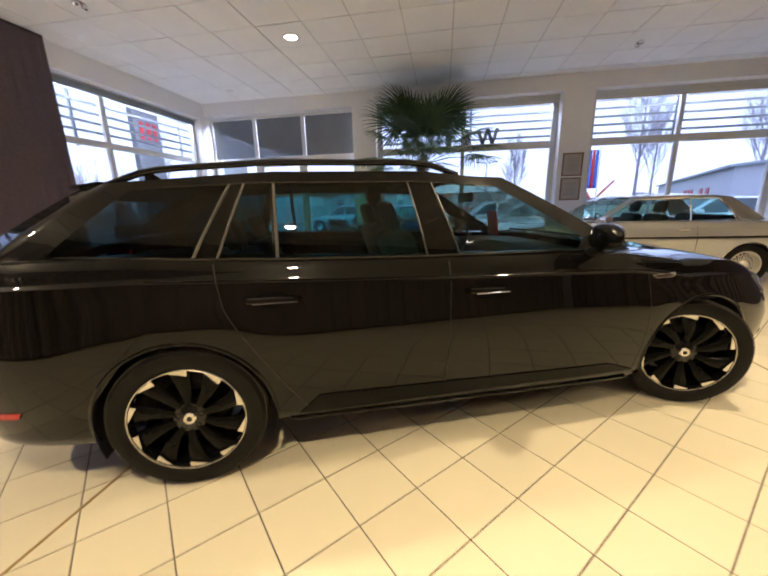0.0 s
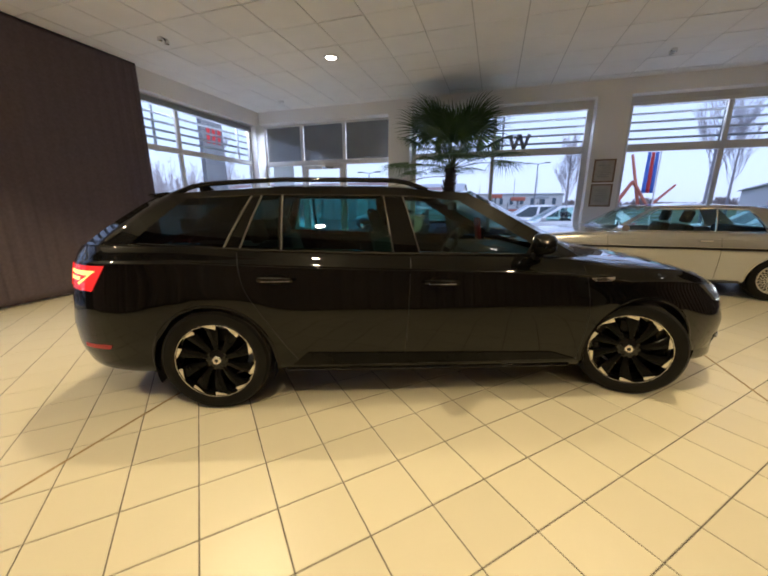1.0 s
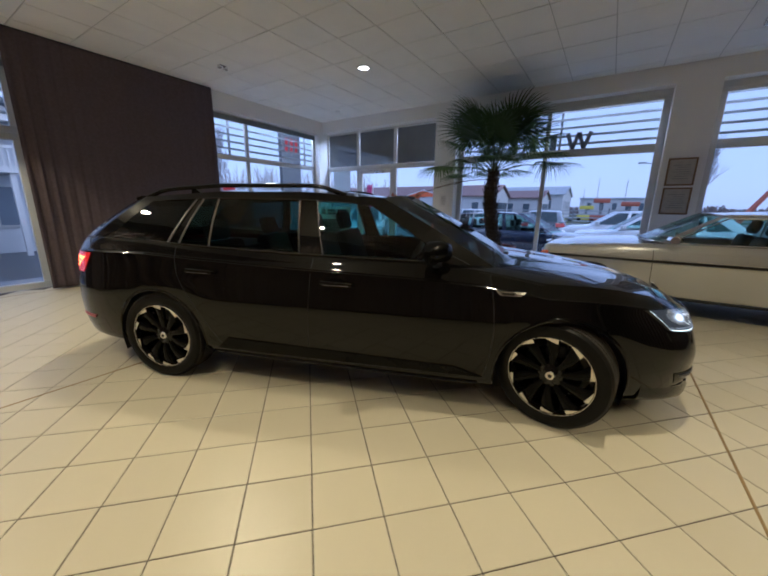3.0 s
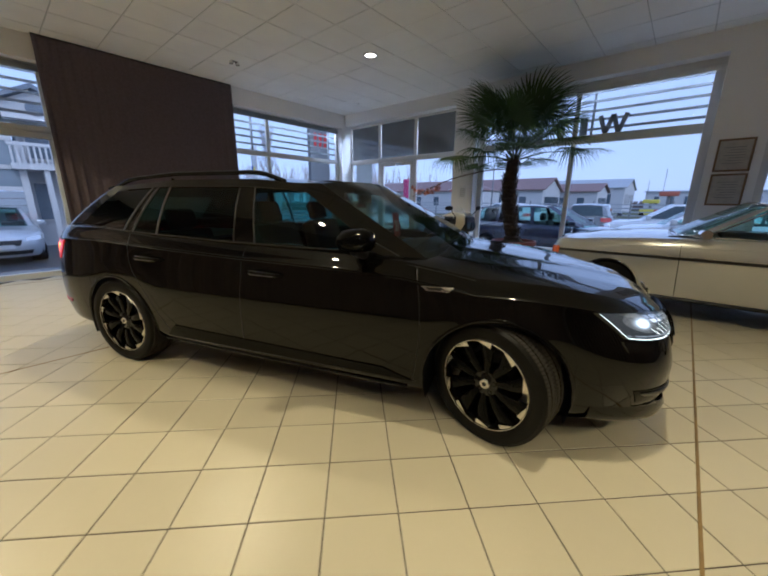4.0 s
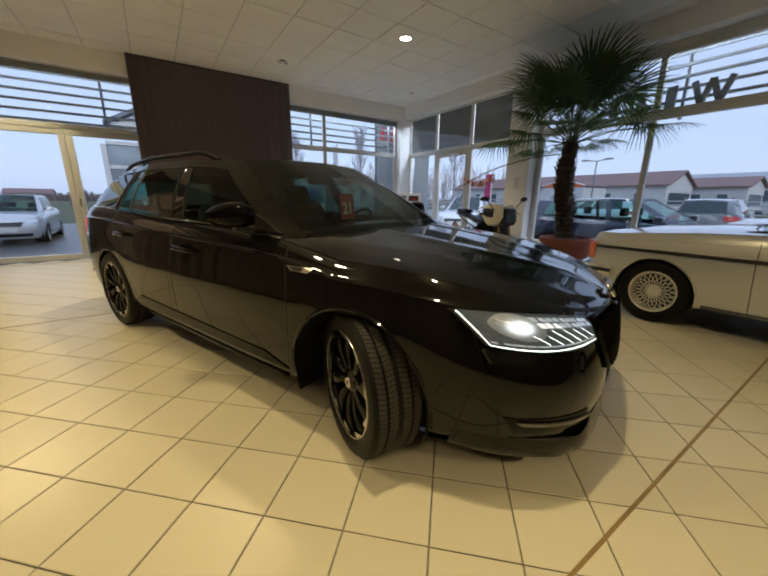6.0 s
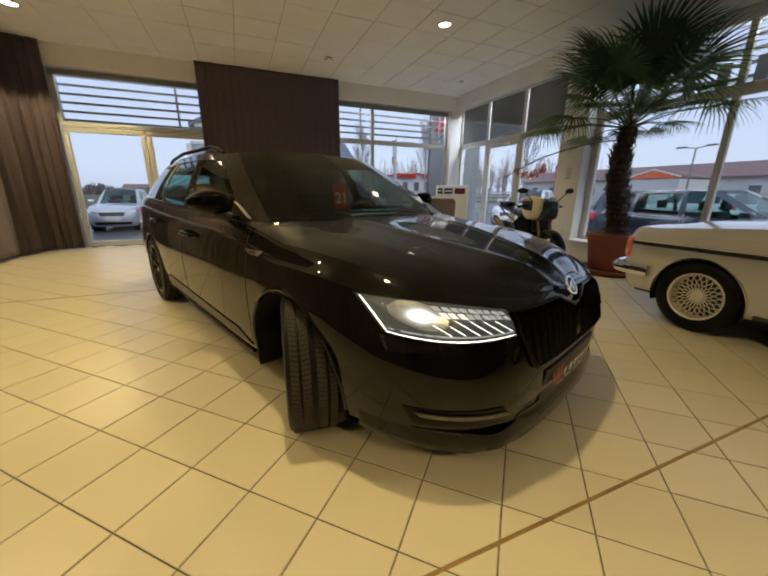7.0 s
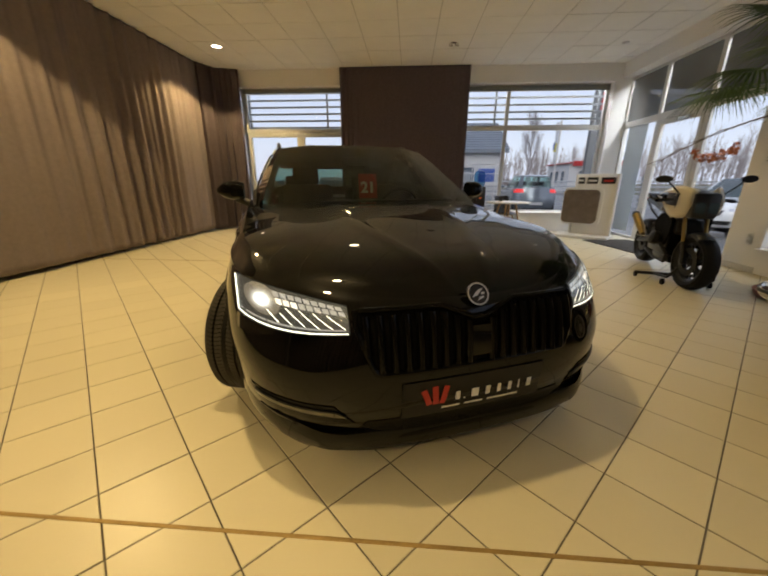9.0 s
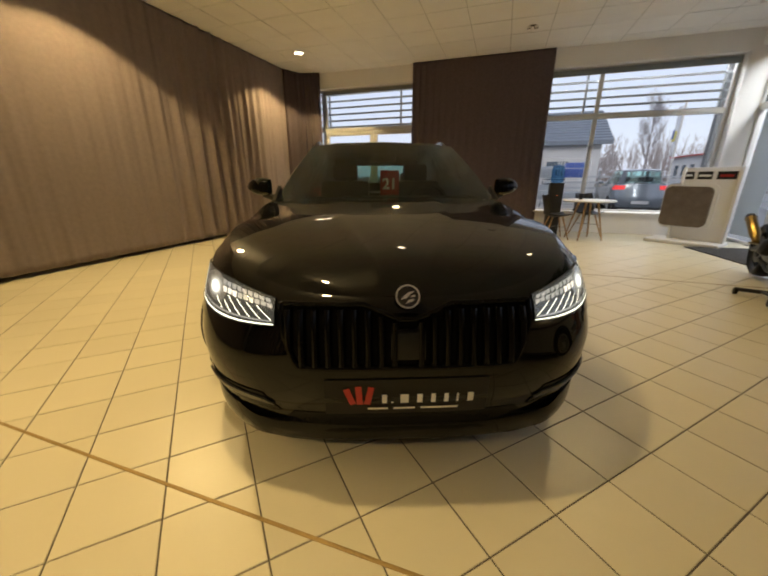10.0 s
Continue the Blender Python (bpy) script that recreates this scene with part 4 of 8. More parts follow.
greenhouse(cols, LV, 0.022, estate, PAINT, glasses, [(-1.96, 0.0), (-1.78, 0.02), (-1.0, 0.035), (-0.1, 0.032), (0.12, 0.024), (0.38, 0.0)])
for sides in ((1,), (-1,)):
    bm = bmesh.new()
    ledge(bm, sh, cols, 0.9, -2.1, 0.74, 60, sides)
    part("belt_ledge", bm, PAINT, estate)


def both(name, build, material, label=""):
    """One part on either side of the car."""
    for sign in (-1, 1):
        bm = bmesh.new()
        build(bm, sign)
        part(name, bm, material, estate, label)


def cab(x, w, sign, out=0.004):
    """A place on the cabin's side at bottom-x and level w, by the columns."""
    side = [c for c in cols if c[0][0] < 0.87 and c[0][1] < -0.5]
    xs = [c[0][0] for c in side][::-1]
    p = [0, 0, 0]
    for i in range(3):
        lo = float(np.interp(x, xs, [c[0][i] for c in side][::-1]))
        hi = float(np.interp(x, xs, [c[1][i] for c in side][::-1]))
        p[i] = lerp(lo, hi, w)
    y = p[1] - 0.022 * 4 * w * (1 - w) - out
    return Vector((p[0], y * -sign, p[2]))


# bright window trim: sill line and pillar blades
both("window_trim", lambda bm, s: tube(bm, [cab(x, 0.02, s) for x in np.linspace(0.74, -1.86, 40)], 0.006, 6), GLOSS, "thin black window sill trim")
for xb, r in ((-0.97, 0.007), (-1.225, 0.0065), (-1.325, 0.0075), (-0.27, 0.005), (-0.10, 0.005)):
    both("pillar_trim", lambda bm, s: tube(bm, [cab(xb, w, s, 0.003) for w in np.linspace(0.03, 0.86, 8)], r, 6), BLADE if r > 0.006 else BLACK)
both("upper_trim", lambda bm, s: tube(bm, [cab(x, 0.87, s, 0.002) for x in np.linspace(0.5, -1.75, 40)], 0.005, 6), GLOSS)
# roof rails
def roof_rail(bm, s):
    pts = []
    for t in np.linspace(0, 1, 24):
        x = lerp(-0.02, -1.72, t)
        lift = 0.045 * min(1, math.sin(math.pi * t) * 3.2)
        z = float(np.interp(x, [-1.72, -1.4, -1.0, -0.3, -0.02], [1.385, 1.415, 1.437, 1.437, 1.418]))
        pts.append((x, s * float(np.interp(x, [-1.72, -1.0, -0.02], [0.587, 0.619, 0.607])), z + lift - 0.008))
    tube(bm, pts, 0.016, 10)
both("roof_rail", roof_rail, GLOSS, "gloss black roof rail")
# spoiler
bm = bmesh.new()
rows = []
for y in np.linspace(-0.59, 0.59, 21):
    f = 1 - (abs(y) / 0.59) ** 3
    x1 = -1.82 - 0.22 * f
    rows.append([(-1.68, y, 1.392 + 0.012 * f), (-1.76, y, 1.395 + 0.014 * f), (x1, y, 1.382 + 0.012 * f), (x1 - 0.012, y, 1.369 + 0.012 * f), (x1 + 0.03, y, 1.345 + 0.01 * f), (-1.76, y, 1.31)])
vs = quads(bm, rows, closed=True)
bm.faces.new(vs[0]), bm.faces.new(vs[-1][::-1])
part("roof_spoiler", bm, PAINT, estate)
# aerial fin
part("aerial_fin", slabbed([(-1.66, 1.42), (-1.80, 1.42), (-1.79, 1.49), (-1.765, 1.492)], Matrix(((1, 0, 0, 0), (0, 0, 1, -0.012), (0, 1, 0, 0), (0, 0, 0, 1))), 0.024), PAINT, estate)

# door joints, fender lines, fuel flap
def seam(name, pts, r=0.0032):
    both(name, lambda bm, s: tube(bm, [sh.side(x, z, -0.0012, s) for x, z in pts], r, 5), BLACK)
seam("door_joint", [(lerp(-0.165, -0.20, t), lerp(0.985, 0.30, t)) for t in np.linspace(0, 1, 16)])
seam("door_joint", [(lerp(0.98, 1.02, math.sin(t * 3.1)), lerp(0.935, 0.30, t)) for t in np.linspace(0, 1, 16)])
seam("door_joint", [(-1.24 + 0.34 * max(0, t - 0.25) ** 1.2 + 0.12 * t, lerp(1.03, 0.31, t)) for t in np.linspace(0, 1, 20)])
seam("door_joint", [(x, 0.285) for x in np.linspace(-0.76, 1.0, 20)])
seam("bonnet_joint", [(x, sh.interp("top", x) - 0.012) for x in np.linspace(0.92, 1.29, 8)], 0.0025)
# side sill blade in gloss black, with the lower skirt
def sill(bm, s):
    patch(bm, lambda a, b, o: sh.side(a, b, o, s), [(-0.83, 0.385), (0.80, 0.345), (0.98, 0.285), (-0.93, 0.292)], 30, 3, 0.006, 0.008)
both("sill_blade", sill, RIBBLACK, "dark sill insert")
both("sill_skirt", lambda bm, s: tube(bm, [sh.side(x, 0.245 - 0.012 * x, 0.004, s) for x in np.linspace(-0.98, 0.95, 30)], 0.014, 8), PAINT)
# crease line under the glass, a raised tube added to draw its highlight
both("shoulder_crease", lambda bm, s: tube(bm, [sh.side(x, lerp(sh.interp("bot", min(x, 1.3)), sh.interp("top", min(max(x, -1.55), 1.3)), 0.893), -0.0035, s) for x in np.linspace(-1.5, 1.25, 50)], 0.006, 8), PAINT)
# handles
def handle(bm, s, x, z):
    pts = [sh.side(x + d, z + 0.004 * math.sin(k), o, s) for k, (d, o) in enumerate(((-0.11, 0.0), (-0.10, 0.028), (-0.03, 0.036), (0.05, 0.036), (0.10, 0.028), (0.115, 0.0)))]
    tube(bm, pts, [0.011, 0.015, 0.016, 0.016, 0.015, 0.011], 8)
for x, z in ((0.02, 0.842), (-1.0, 0.872)):
    both("door_handle", lambda bm, s: handle(bm, s, x, z), PAINT)
    # dark oval laid on the door in place of the recess's shade
    both("handle_recess", lambda bm, s: quads(bm, [[sh.side(x - 0.005 + 0.072 * r * math.cos(a), z - 0.003 + 0.034 * r * math.sin(a), 0.0014, s) for a in np.linspace(0, 2 * math.pi, 21)[:-1]] for r in (0.02, 0.5, 1.0)], closed=True), RIBBLACK)
    both("handle_trim", lambda bm, s: tube(bm, [sh.side(x + d, z - 0.006, 0.049, s) for d in (-0.08, 0.0, 0.09)], 0.003, 5), CHROME)
# wing badges
both("wing_badge", lambda bm, s: patch(bm, lambda a, b, o: sh.side(a, b, o, s), [(1.19, 0.852), (1.015, 0.852), (1.045, 0.828), (1.16, 0.828)], 8, 2, 0.008, 0.01), STEEL, "silver sport badge")
both("badge_inlay", lambda bm, s: patch(bm, lambda a, b, o: sh.side(a, b, o, s), [(1.13, 0.848), (1.04, 0.848), (1.06, 0.833), (1.12, 0.833)], 6, 2, 0.0095), BLACK)

# wheel arches: a lip, and a dark liner
def arch_pts(ax, r, out, s, a0=-8, a1=188):
    pts = []
    for a in np.linspace(a0, a1, 40):
        x, z = ax + r * math.cos(radians(a)), AZ + r * math.sin(radians(a))
        if z > 0.2:
            pts.append(sh.side(x, z, out, s))
    return pts
for ax in (AX, -AX):
    both("arch_lip", lambda bm, s: tube(bm, arch_pts(ax, 0.386, -0.004, s), 0.010, 8), PAINT)
    def liner(bm, s):
        rows = []
        for y in (0.925, 0.82, 0.55):
            rows.append([(ax + 0.379 * math.cos(radians(a)), s * min(y, abs(sh.side(ax + 0.379 * math.cos(radians(a)), AZ + 0.3).y) - 0.012), max(0.19, AZ + 0.379 * math.sin(radians(a)))) for a in np.linspace(-20, 200, 30)])
        rows.append([(ax, s * 0.55, AZ)] * 30)
        quads(bm, rows)
    both("arch_liner", liner, BLACK)

# underbody
part("underbody", boxed((-1.95, -0.53, 0.19), (1.75, 0.53, 0.24), 0.02), BLACK, estate)

# ---- wheels of the estate ----
wt = tyre_mesh(0.337, 0.252, 0.235)
def estate_wheel(x, s, steer):
    w = new("wheel")
    w.parent = estate
    w.matrix_basis = pose(x, s * 0.822, AZ + 0.013) @ pose(0, 0, 0, 0, 0, steer) @ pose(0, 0, 0, -90 * s, 0, 0)
    return w
first = {}
for x in (AX, -AX):
    for s in (-1, 1):
        w = estate_wheel(x, s, -27 if x > 0 else 0)
        if not first:
            first["tyre"] = part("tyre", wt, RUBBER, w, "low-profile road tyre")
            first["tread"] = part("tread", tread_blocks(0.3365, 0.235), TREAD, w)
            first["tread"]["kind"] = "stuff"
            first["rim"] = part("rim", lathed([(0.20, -0.10), (0.235, -0.10), (0.238, 0.05), (0.238, 0.098), (0.2445, 0.108), (0.252, 0.106), (0.2535, 0.098)], 64), GLOSS, w)
            first["rim_edge"] = part("rim_edge", lathed([(0.2445, 0.104), (0.2455, 0.1085), (0.2485, 0.1092), (0.2512, 0.1060)], 64), STEEL, w, "polished rim edge")
            first["hub"] = part("hub", lathed([(0.001, 0.092), (0.028, 0.091), (0.034, 0.086), (0.07, 0.080), (0.085, 0.05), (0.085, -0.02)], 32), GLOSS, w)
            first["hub_centre"] = part("hub_centre", lathed([(0.0005, 0.0945), (0.012, 0.0943)], 20), BLACK, w)
            first["hub_cap"] = part("hub_cap", lathed([(0.012, 0.0945), (0.016, 0.0962), (0.024, 0.0955), (0.029, 0.090)], 28), STEEL, w, "silver hub badge ring")
            bolt_me = None
            for k in range(5):
                a = 2 * math.pi * k / 5 + 0.3
                if bolt_me is None:
                    ob = part("wheel_bolt", lathed([(0.001, 0.076), (0.009, 0.076), (0.011, 0.083), (0.013, 0.0835)], 10), DEEP, w)
                    bolt_me = ob.data
                else:
                    ob = new("wheel_bolt", bolt_me)
                    ob.parent = w
                ob.location = (0.052 * math.cos(a), 0.052 * math.sin(a), 0.002)
                first[f"bolt{k}"] = ob
            first["brake_disc"] = part("brake_disc", lathed([(0.08, -0.01), (0.165, -0.01), (0.165, -0.035), (0.08, -0.035)], 48), DEEP, w)
            cal = bmesh.new()
            box(cal, (-0.06, 0.10, -0.05), (0.06, 0.185, 0.015), 0.015)
            first["brake_caliper"] = part("brake_caliper", cal, ENGINE, w)
            blade_me = tip_me = None
            for k in range(10):
                a = 2 * math.pi * k / 10 + 0.28
                if blade_me is None:
                    ob = part("spoke", wheel_blade(0.248, 0.045, 0.014, 0.043, 0.074, 0.088, 0.10), RIBBLACK, w)
                    blade_me = ob.data
                    bmt = bmesh.new()
                    m3 = Matrix.Rotation(-0.07, 4, "Z")
                    slab(bmt, [(0.217, -0.002), (0.2455, 0.0)] + [(0.2455 * math.cos(a), 0.2455 * math.sin(a)) for a in (0.07, 0.14, 0.21, 0.28, 0.35)], m3 @ Matrix.Translation((0, 0, 0.098)), 0.006)
                    ob2 = part("spoke_tip", bmt, STEEL, w, "polished spoke tip", smooth=False)
                    tip_me = ob2.data
                else:
                    ob, ob2 = new("spoke", blade_me), new("spoke_tip", tip_me)
                    ob.parent = ob2.parent = w
                ob.rotation_euler = ob2.rotation_euler = (0, 0, a)
                first[f"spoke{k}"], first[f"tip{k}"] = ob, ob2
        else:
            for o in first.values():
                c = o.copy()
                scene.collection.objects.link(c)
                c.parent = w

# ---- its face ----
F = lambda a, b, o: sh.front(a, b, o)
# grille: surround, dark back, upright ribs
gt = lambda y: 0.722 - 0.048 * min(1, max(0, 1.25 - abs(y) / 0.12)) - 0.01 * (abs(y) / 0.45) ** 2
gb = lambda y: 0.500 + 0.16 * max(0, (abs(y) - 0.385) / 0.065) ** 1.4
bm = bmesh.new()
rows = [[sh.front(y, lerp(gb(y), gt(y), t), 0.004) for y in np.linspace(-0.45, 0.45, 61)] for t in (0, 0.25, 0.5, 0.75, 1)]
quads(bm, rows)
grille = part("grille", bm, DEEP, estate, "black radiator grille with upright ribs")
bm = bmesh.new()
loop = [(y, gt(y)) for y in np.linspace(-0.45, 0.45, 61)] + [(y, gb(y)) for y in np.linspace(0.45, -0.45, 61)]
tube(bm, [sh.front(y, z, 0.008) for y, z in loop], 0.011, 8, closed=True)
part("grille_frame", bm, RIBBLACK, grille)
for k in range(-9, 10):
    y = k * 0.0465
    if k == 0:
        continue
    bm = bmesh.new()
    pts = [sh.front(y, lerp(gb(y) + 0.012, gt(y) - 0.012, t), 0.013) for t in np.linspace(0, 1, 7)]
    rows = []
    for p in pts:
        rows.append([p + Vector((-0.012, -0.015, 0)), p + Vector((0.004, -0.013, 0)), p + Vector((0.013, -0.007, 0)), p + Vector((0.016, 0.0, 0)), p + Vector((0.013, 0.007, 0)), p + Vector((0.004, 0.013, 0)), p + Vector((-0.012, 0.015, 0))])
    quads(bm, rows)
    part("rib", bm, RIBBLACK, grille)
bm = bmesh.new()
patch(bm, F, [(-0.06, 0.645), (0.06, 0.645), (0.06, 0.535), (-0.06, 0.535)], 6, 3, 0.022, 0.02)
part("radar_cover", bm, GLOSS, grille)
# badge on the bonnet lip
bp = Vector((2.312, 0.0, 0.744))
bm_m = Matrix.Translation(bp) @ Euler((0, radians(58), 0)).to_matrix().to_4x4()
part("badge_ring", lathed([(0.036, 0.0), (0.037, 0.008), (0.043, 0.008), (0.045, 0.0)], 40, bm_m), CHROME, estate, "chrome bonnet badge ring")
part("badge_plate", lathed([(0.001, 0.004), (0.036, 0.003)], 32, bm_m), BLACK, estate)
bm = bmesh.new()
em = bm_m @ Matrix.Rotation(1.57, 4, "Z") @ Matrix.Translation((0, 0, 0.004))
slab(bm, [(-0.026, -0.012), (-0.004, -0.006), (0.010, 0.008), (0.026, 0.020), (0.004, 0.016), (-0.012, 0.004)], em, 0.003)
slab(bm, [(-0.008, -0.026), (0.020, -0.016), (0.022, -0.008), (0.002, -0.012)], em, 0.003)
slab(bm, [(0.010, -0.003), (0.027, -0.002), (0.026, 0.006), (0.014, 0.005)], em, 0.003)
part("badge_emblem", bm, CHROME, estate)
# bumper: plate, lower intake, fog blades, lip
bm = bmesh.new()
rows = [[sh.front(y, z, o) for y in np.linspace(-0.30, 0.30, 13)] for z, o in ((0.300, 0.001), (0.300, 0.007), (0.452, 0.007), (0.452, 0.001))]
quads(bm, rows)
plate = part("number_plate_panel", bm, PLATE, estate, "black dealer plate with red and white print")
def flat(bm, y0, z0, y1, z1, w):
    d = Vector((y1 - y0, z1 - z0)).normalized() * (w / 2)
    q = [(y0 - d.y, z0 + d.x), (y0 + d.y, z0 - d.x), (y1 + d.y, z1 - d.x), (y1 - d.y, z1 + d.x)]
    patch(bm, F, q, 2, 4, 0.0095)
bm = bmesh.new()
for a, b in (((-0.222, 0.418), (-0.197, 0.352)), ((-0.178, 0.428), (-0.172, 0.350)), ((-0.130, 0.424), (-0.148, 0.350))):
    flat(bm, *a, *b, 0.023)
part("logo_strokes", bm, REDINK, plate)
for k, w in enumerate((0.018, 0.007, 0.030, 0.020, 0.016, 0.016, 0.007, 0.022)):
    y = (-0.083, -0.055, -0.010, 0.046, 0.096, 0.144, 0.186, 0.234)[k]
    h = 0.007 if k == 1 else 0.038
    bm = bmesh.new()
    patch(bm, F, [(y - w / 2, 0.354 + h), (y + w / 2, 0.354 + h), (y + w / 2, 0.354), (y - w / 2, 0.354)], 2, 1, 0.0095)
    part("name_bar", bm, WHITEINK, plate)
bm = bmesh.new()
for y0, y1 in ((-0.145, -0.07), (-0.05, 0.03), (0.05, 0.19)):
    patch(bm, F, [(y0, 0.332), (y1, 0.332), (y1, 0.323), (y0, 0.323)], 3, 1, 0.0095)
part("small_print", bm, WHITEINK, plate)
for s in (-1, 1):
    bm = bmesh.new()
    patch(bm, F, [(s * 0.835, 0.398), (s * 0.54, 0.378), (s * 0.47, 0.296), (s * 0.80, 0.322)], 18, 8, 0.0025)
    part("side_intake", bm, RIBBLACK, estate)
    bm = bmesh.new()
    patch(bm, F, [(s * 0.81, 0.380), (s * 0.535, 0.354), (s * 0.497, 0.330), (s * 0.80, 0.364)], 14, 3, 0.010, 0.009)
    part("fog_blade", bm, BLADE, estate, "satin fog lamp blade")
    bm = bmesh.new()
    tube(bm, [sh.front(s * y, z, 0.002) for y, z in ((0.80, 0.300), (0.74, 0.294), (0.68, 0.284), (0.62, 0.244), (0.57, 0.206), (0.53, 0.190))], [0.002, 0.006, 0.008, 0.008, 0.007, 0.003], 8)
    part("bumper_fin", bm, GLOSS, estate, "gloss black bumper fin")
    bm = bmesh.new()
    patch(bm, F, [(s * 0.855, 0.652), (s * 0.70, 0.632), (s * 0.79, 0.602), (s * 0.855, 0.602)], 8, 4, 0.004, 0.005)
    part("lower_lens", bm, GLOSS, estate, "dark lamp glass below the light strip")
bm = bmesh.new()
patch(bm, F, [(-0.42, 0.300), (0.42, 0.300), (0.55, 0.195), (-0.55, 0.195)], 28, 8, 0.0025)
part("lower_intake", bm, RIBBLACK, estate)
bm = bmesh.new()
def lip_point(y, z, o):
    """The lip runs out into a corner on each side of the plate and sweeps up behind it."""
    c = math.exp(-((abs(y) - 0.56) / 0.13) ** 2)
    return sh.front(y, z + 0.05 * max(0, abs(y) - 0.58) / 0.3 - 0.012 * c, o + 0.020 * c)


quads(bm, [[lip_point(y, z, o) for y in np.linspace(-0.88, 0.88, 90)] for z, o in ((0.275, -0.004), (0.245, 0.003), (0.205, 0.009), (0.186, 0.014), (0.172, 0.012), (0.166, -0.03))])
part("front_lip", bm, PAINT, estate)
# headlamps
def hl(u, v, s):
    """u: 0 at the outer rear corner, 1 at the inner tip; v: 0 top, 1 bottom."""
    y = lerp(0.863 - 0.016 * v, 0.472, u)
    top = lerp(0.782, 0.726, u) + 0.006 * math.sin(math.pi * u)
    bot = lerp(0.665, 0.640, u) - 0.016 * math.sin(math.pi * u ** 0.8)
    return s * y, lerp(top, bot, v)
for s in (-1, 1):
    lamp = new("headlamp")
    lamp.parent = estate
    lamp["label"] = "lit LED headlamp"
    def sheet(u0, u1, v0, v1, off, nu=14, nv=5):
        bm = bmesh.new()
        quads(bm, [[sh.front(*hl(lerp(u0, u1, j / nu), lerp(v0, v1, i / nv), s), off) for j in range(nu + 1)] for i in range(nv + 1)])
        return bm
    part("bezel", sheet(0, 1, 0, 1, 0.0055), LAMPBOX, lamp)
    part("daylight_strip", sheet(0.0, 0.99, 0.958, 0.985, 0.0075), LEDSOFT, lamp)
    part("daylight_hook", sheet(0.0, 0.012, 0.05, 0.94, 0.0075), LEDSOFT, lamp)
    bm = bmesh.new()
    quads(bm, [[sh.front(*hl(0.26 + 0.17 * r * math.cos(a), 0.38 + 0.36 * r * math.sin(a), s), 0.0065) for a in np.linspace(0, 2 * math.pi, 29)[:-1]] for r in (0.02, 0.25, 0.5, 0.75, 1.0)], closed=True)
    part("reflector", bm, HOTBOWL, lamp)
    for k in range(9):
        for row, (v0, v1) in enumerate(((0.10, 0.21), (0.24, 0.37))):
            u = 0.37 + 0.066 * k + 0.02 * row
            bm = bmesh.new()
            lift = 0.0025 * ((k * 2 + row) % 3)
            quads(bm, [[sh.front(*hl(u, v0, s), 0.0066 + lift), sh.front(*hl(u + 0.054, v0, s), 0.0066)], [sh.front(*hl(u + 0.008, v1, s), 0.0066), sh.front(*hl(u + 0.060, v1, s), 0.0068 + lift)]])
            part("chrome_cell", bm, LITBOWL if k < 3 and row else CELL, lamp)
    for k in range(6):
        u = 0.24 + 0.115 * k
        bm = bmesh.new()
        quads(bm, [[sh.front(*hl(u + 0.15 * (v - 0.42) / 0.4 + du, v, s), 0.007) for du in (0, 0.009)] for v in np.linspace(0.42 + 0.16 * (k < 2), 0.82, 6)])
        part("led_bar", bm, LEDSOFT, lamp)
    bm = bmesh.new()
    quads(bm, [[sh.front(*hl(u, v, s), 0.006) for u in np.linspace(0.03, 0.97, 10)] for v in (0.84, 0.885)])
    part("lower_cell", bm, CELL, lamp)
    part("lens", sheet(0, 1, 0, 1, 0.0105), LENS, lamp).visible_shadow = False
    bm = bmesh.new()
    rim = [hl(u, 0, s) for u in np.linspace(0, 1, 20)] + [hl(1, v, s) for v in (0.33, 0.66)] + [hl(u, 1, s) for u in np.linspace(1, 0, 20)] + [hl(0, v, s) for v in (0.66, 0.33)]
    quads(bm, [[sh.front(y, z, 0.0105) for y, z in rim], [sh.front(y, z, 0.002) for y, z in rim]], closed=True)
    part("lamp_rim", bm, GLOSS, lamp)
# tail lamps
for s in (-1, 1):
    lamp = new("tail_lamp")
    lamp.parent = estate
    lamp["label"] = "lit red tail lamp"
    R = lambda a, b, o: sh.side(a, b, o, s)
    bm = bmesh.new()
    patch(bm, R, [(-2.02, 0.955), (-2.34, 0.955), (-2.36, 0.805), (-2.12, 0.80)], 10, 5, 0.006, 0.01)
    part("tail_lens", bm, TAIL, lamp)
    bm = bmesh.new()
    patch(bm, R, [(-2.08, 0.925), (-2.33, 0.925), (-2.335, 0.905), (-2.14, 0.895)], 8, 2, 0.0085)
    patch(bm, R, [(-2.08, 0.925), (-2.14, 0.895), (-2.24, 0.845), (-2.22, 0.835)], 8, 2, 0.0085)
    patch(bm, R, [(-2.20, 0.885), (-2.34, 0.885), (-2.345, 0.865), (-2.22, 0.862)], 8, 2, 0.0085)
    part("tail_led", bm, TAILHOT, lamp)
    bm = bmesh.new()
    patch(bm, lambda a, b, o: sh.rear(a * s, b, o), [(0.74, 0.955), (0.30, 0.955), (0.34, 0.83), (0.72, 0.815)], 8, 4, 0.006, 0.01)
    part("tail_inner_lens", bm, TAIL, lamp)
    bm = bmesh.new()
    patch(bm, R, [(-2.05, 0.452), (-2.26, 0.45), (-2.26, 0.425), (-2.07, 0.425)], 8, 2, 0.005, 0.006)
    part("rear_reflector", bm, REDINK, lamp)
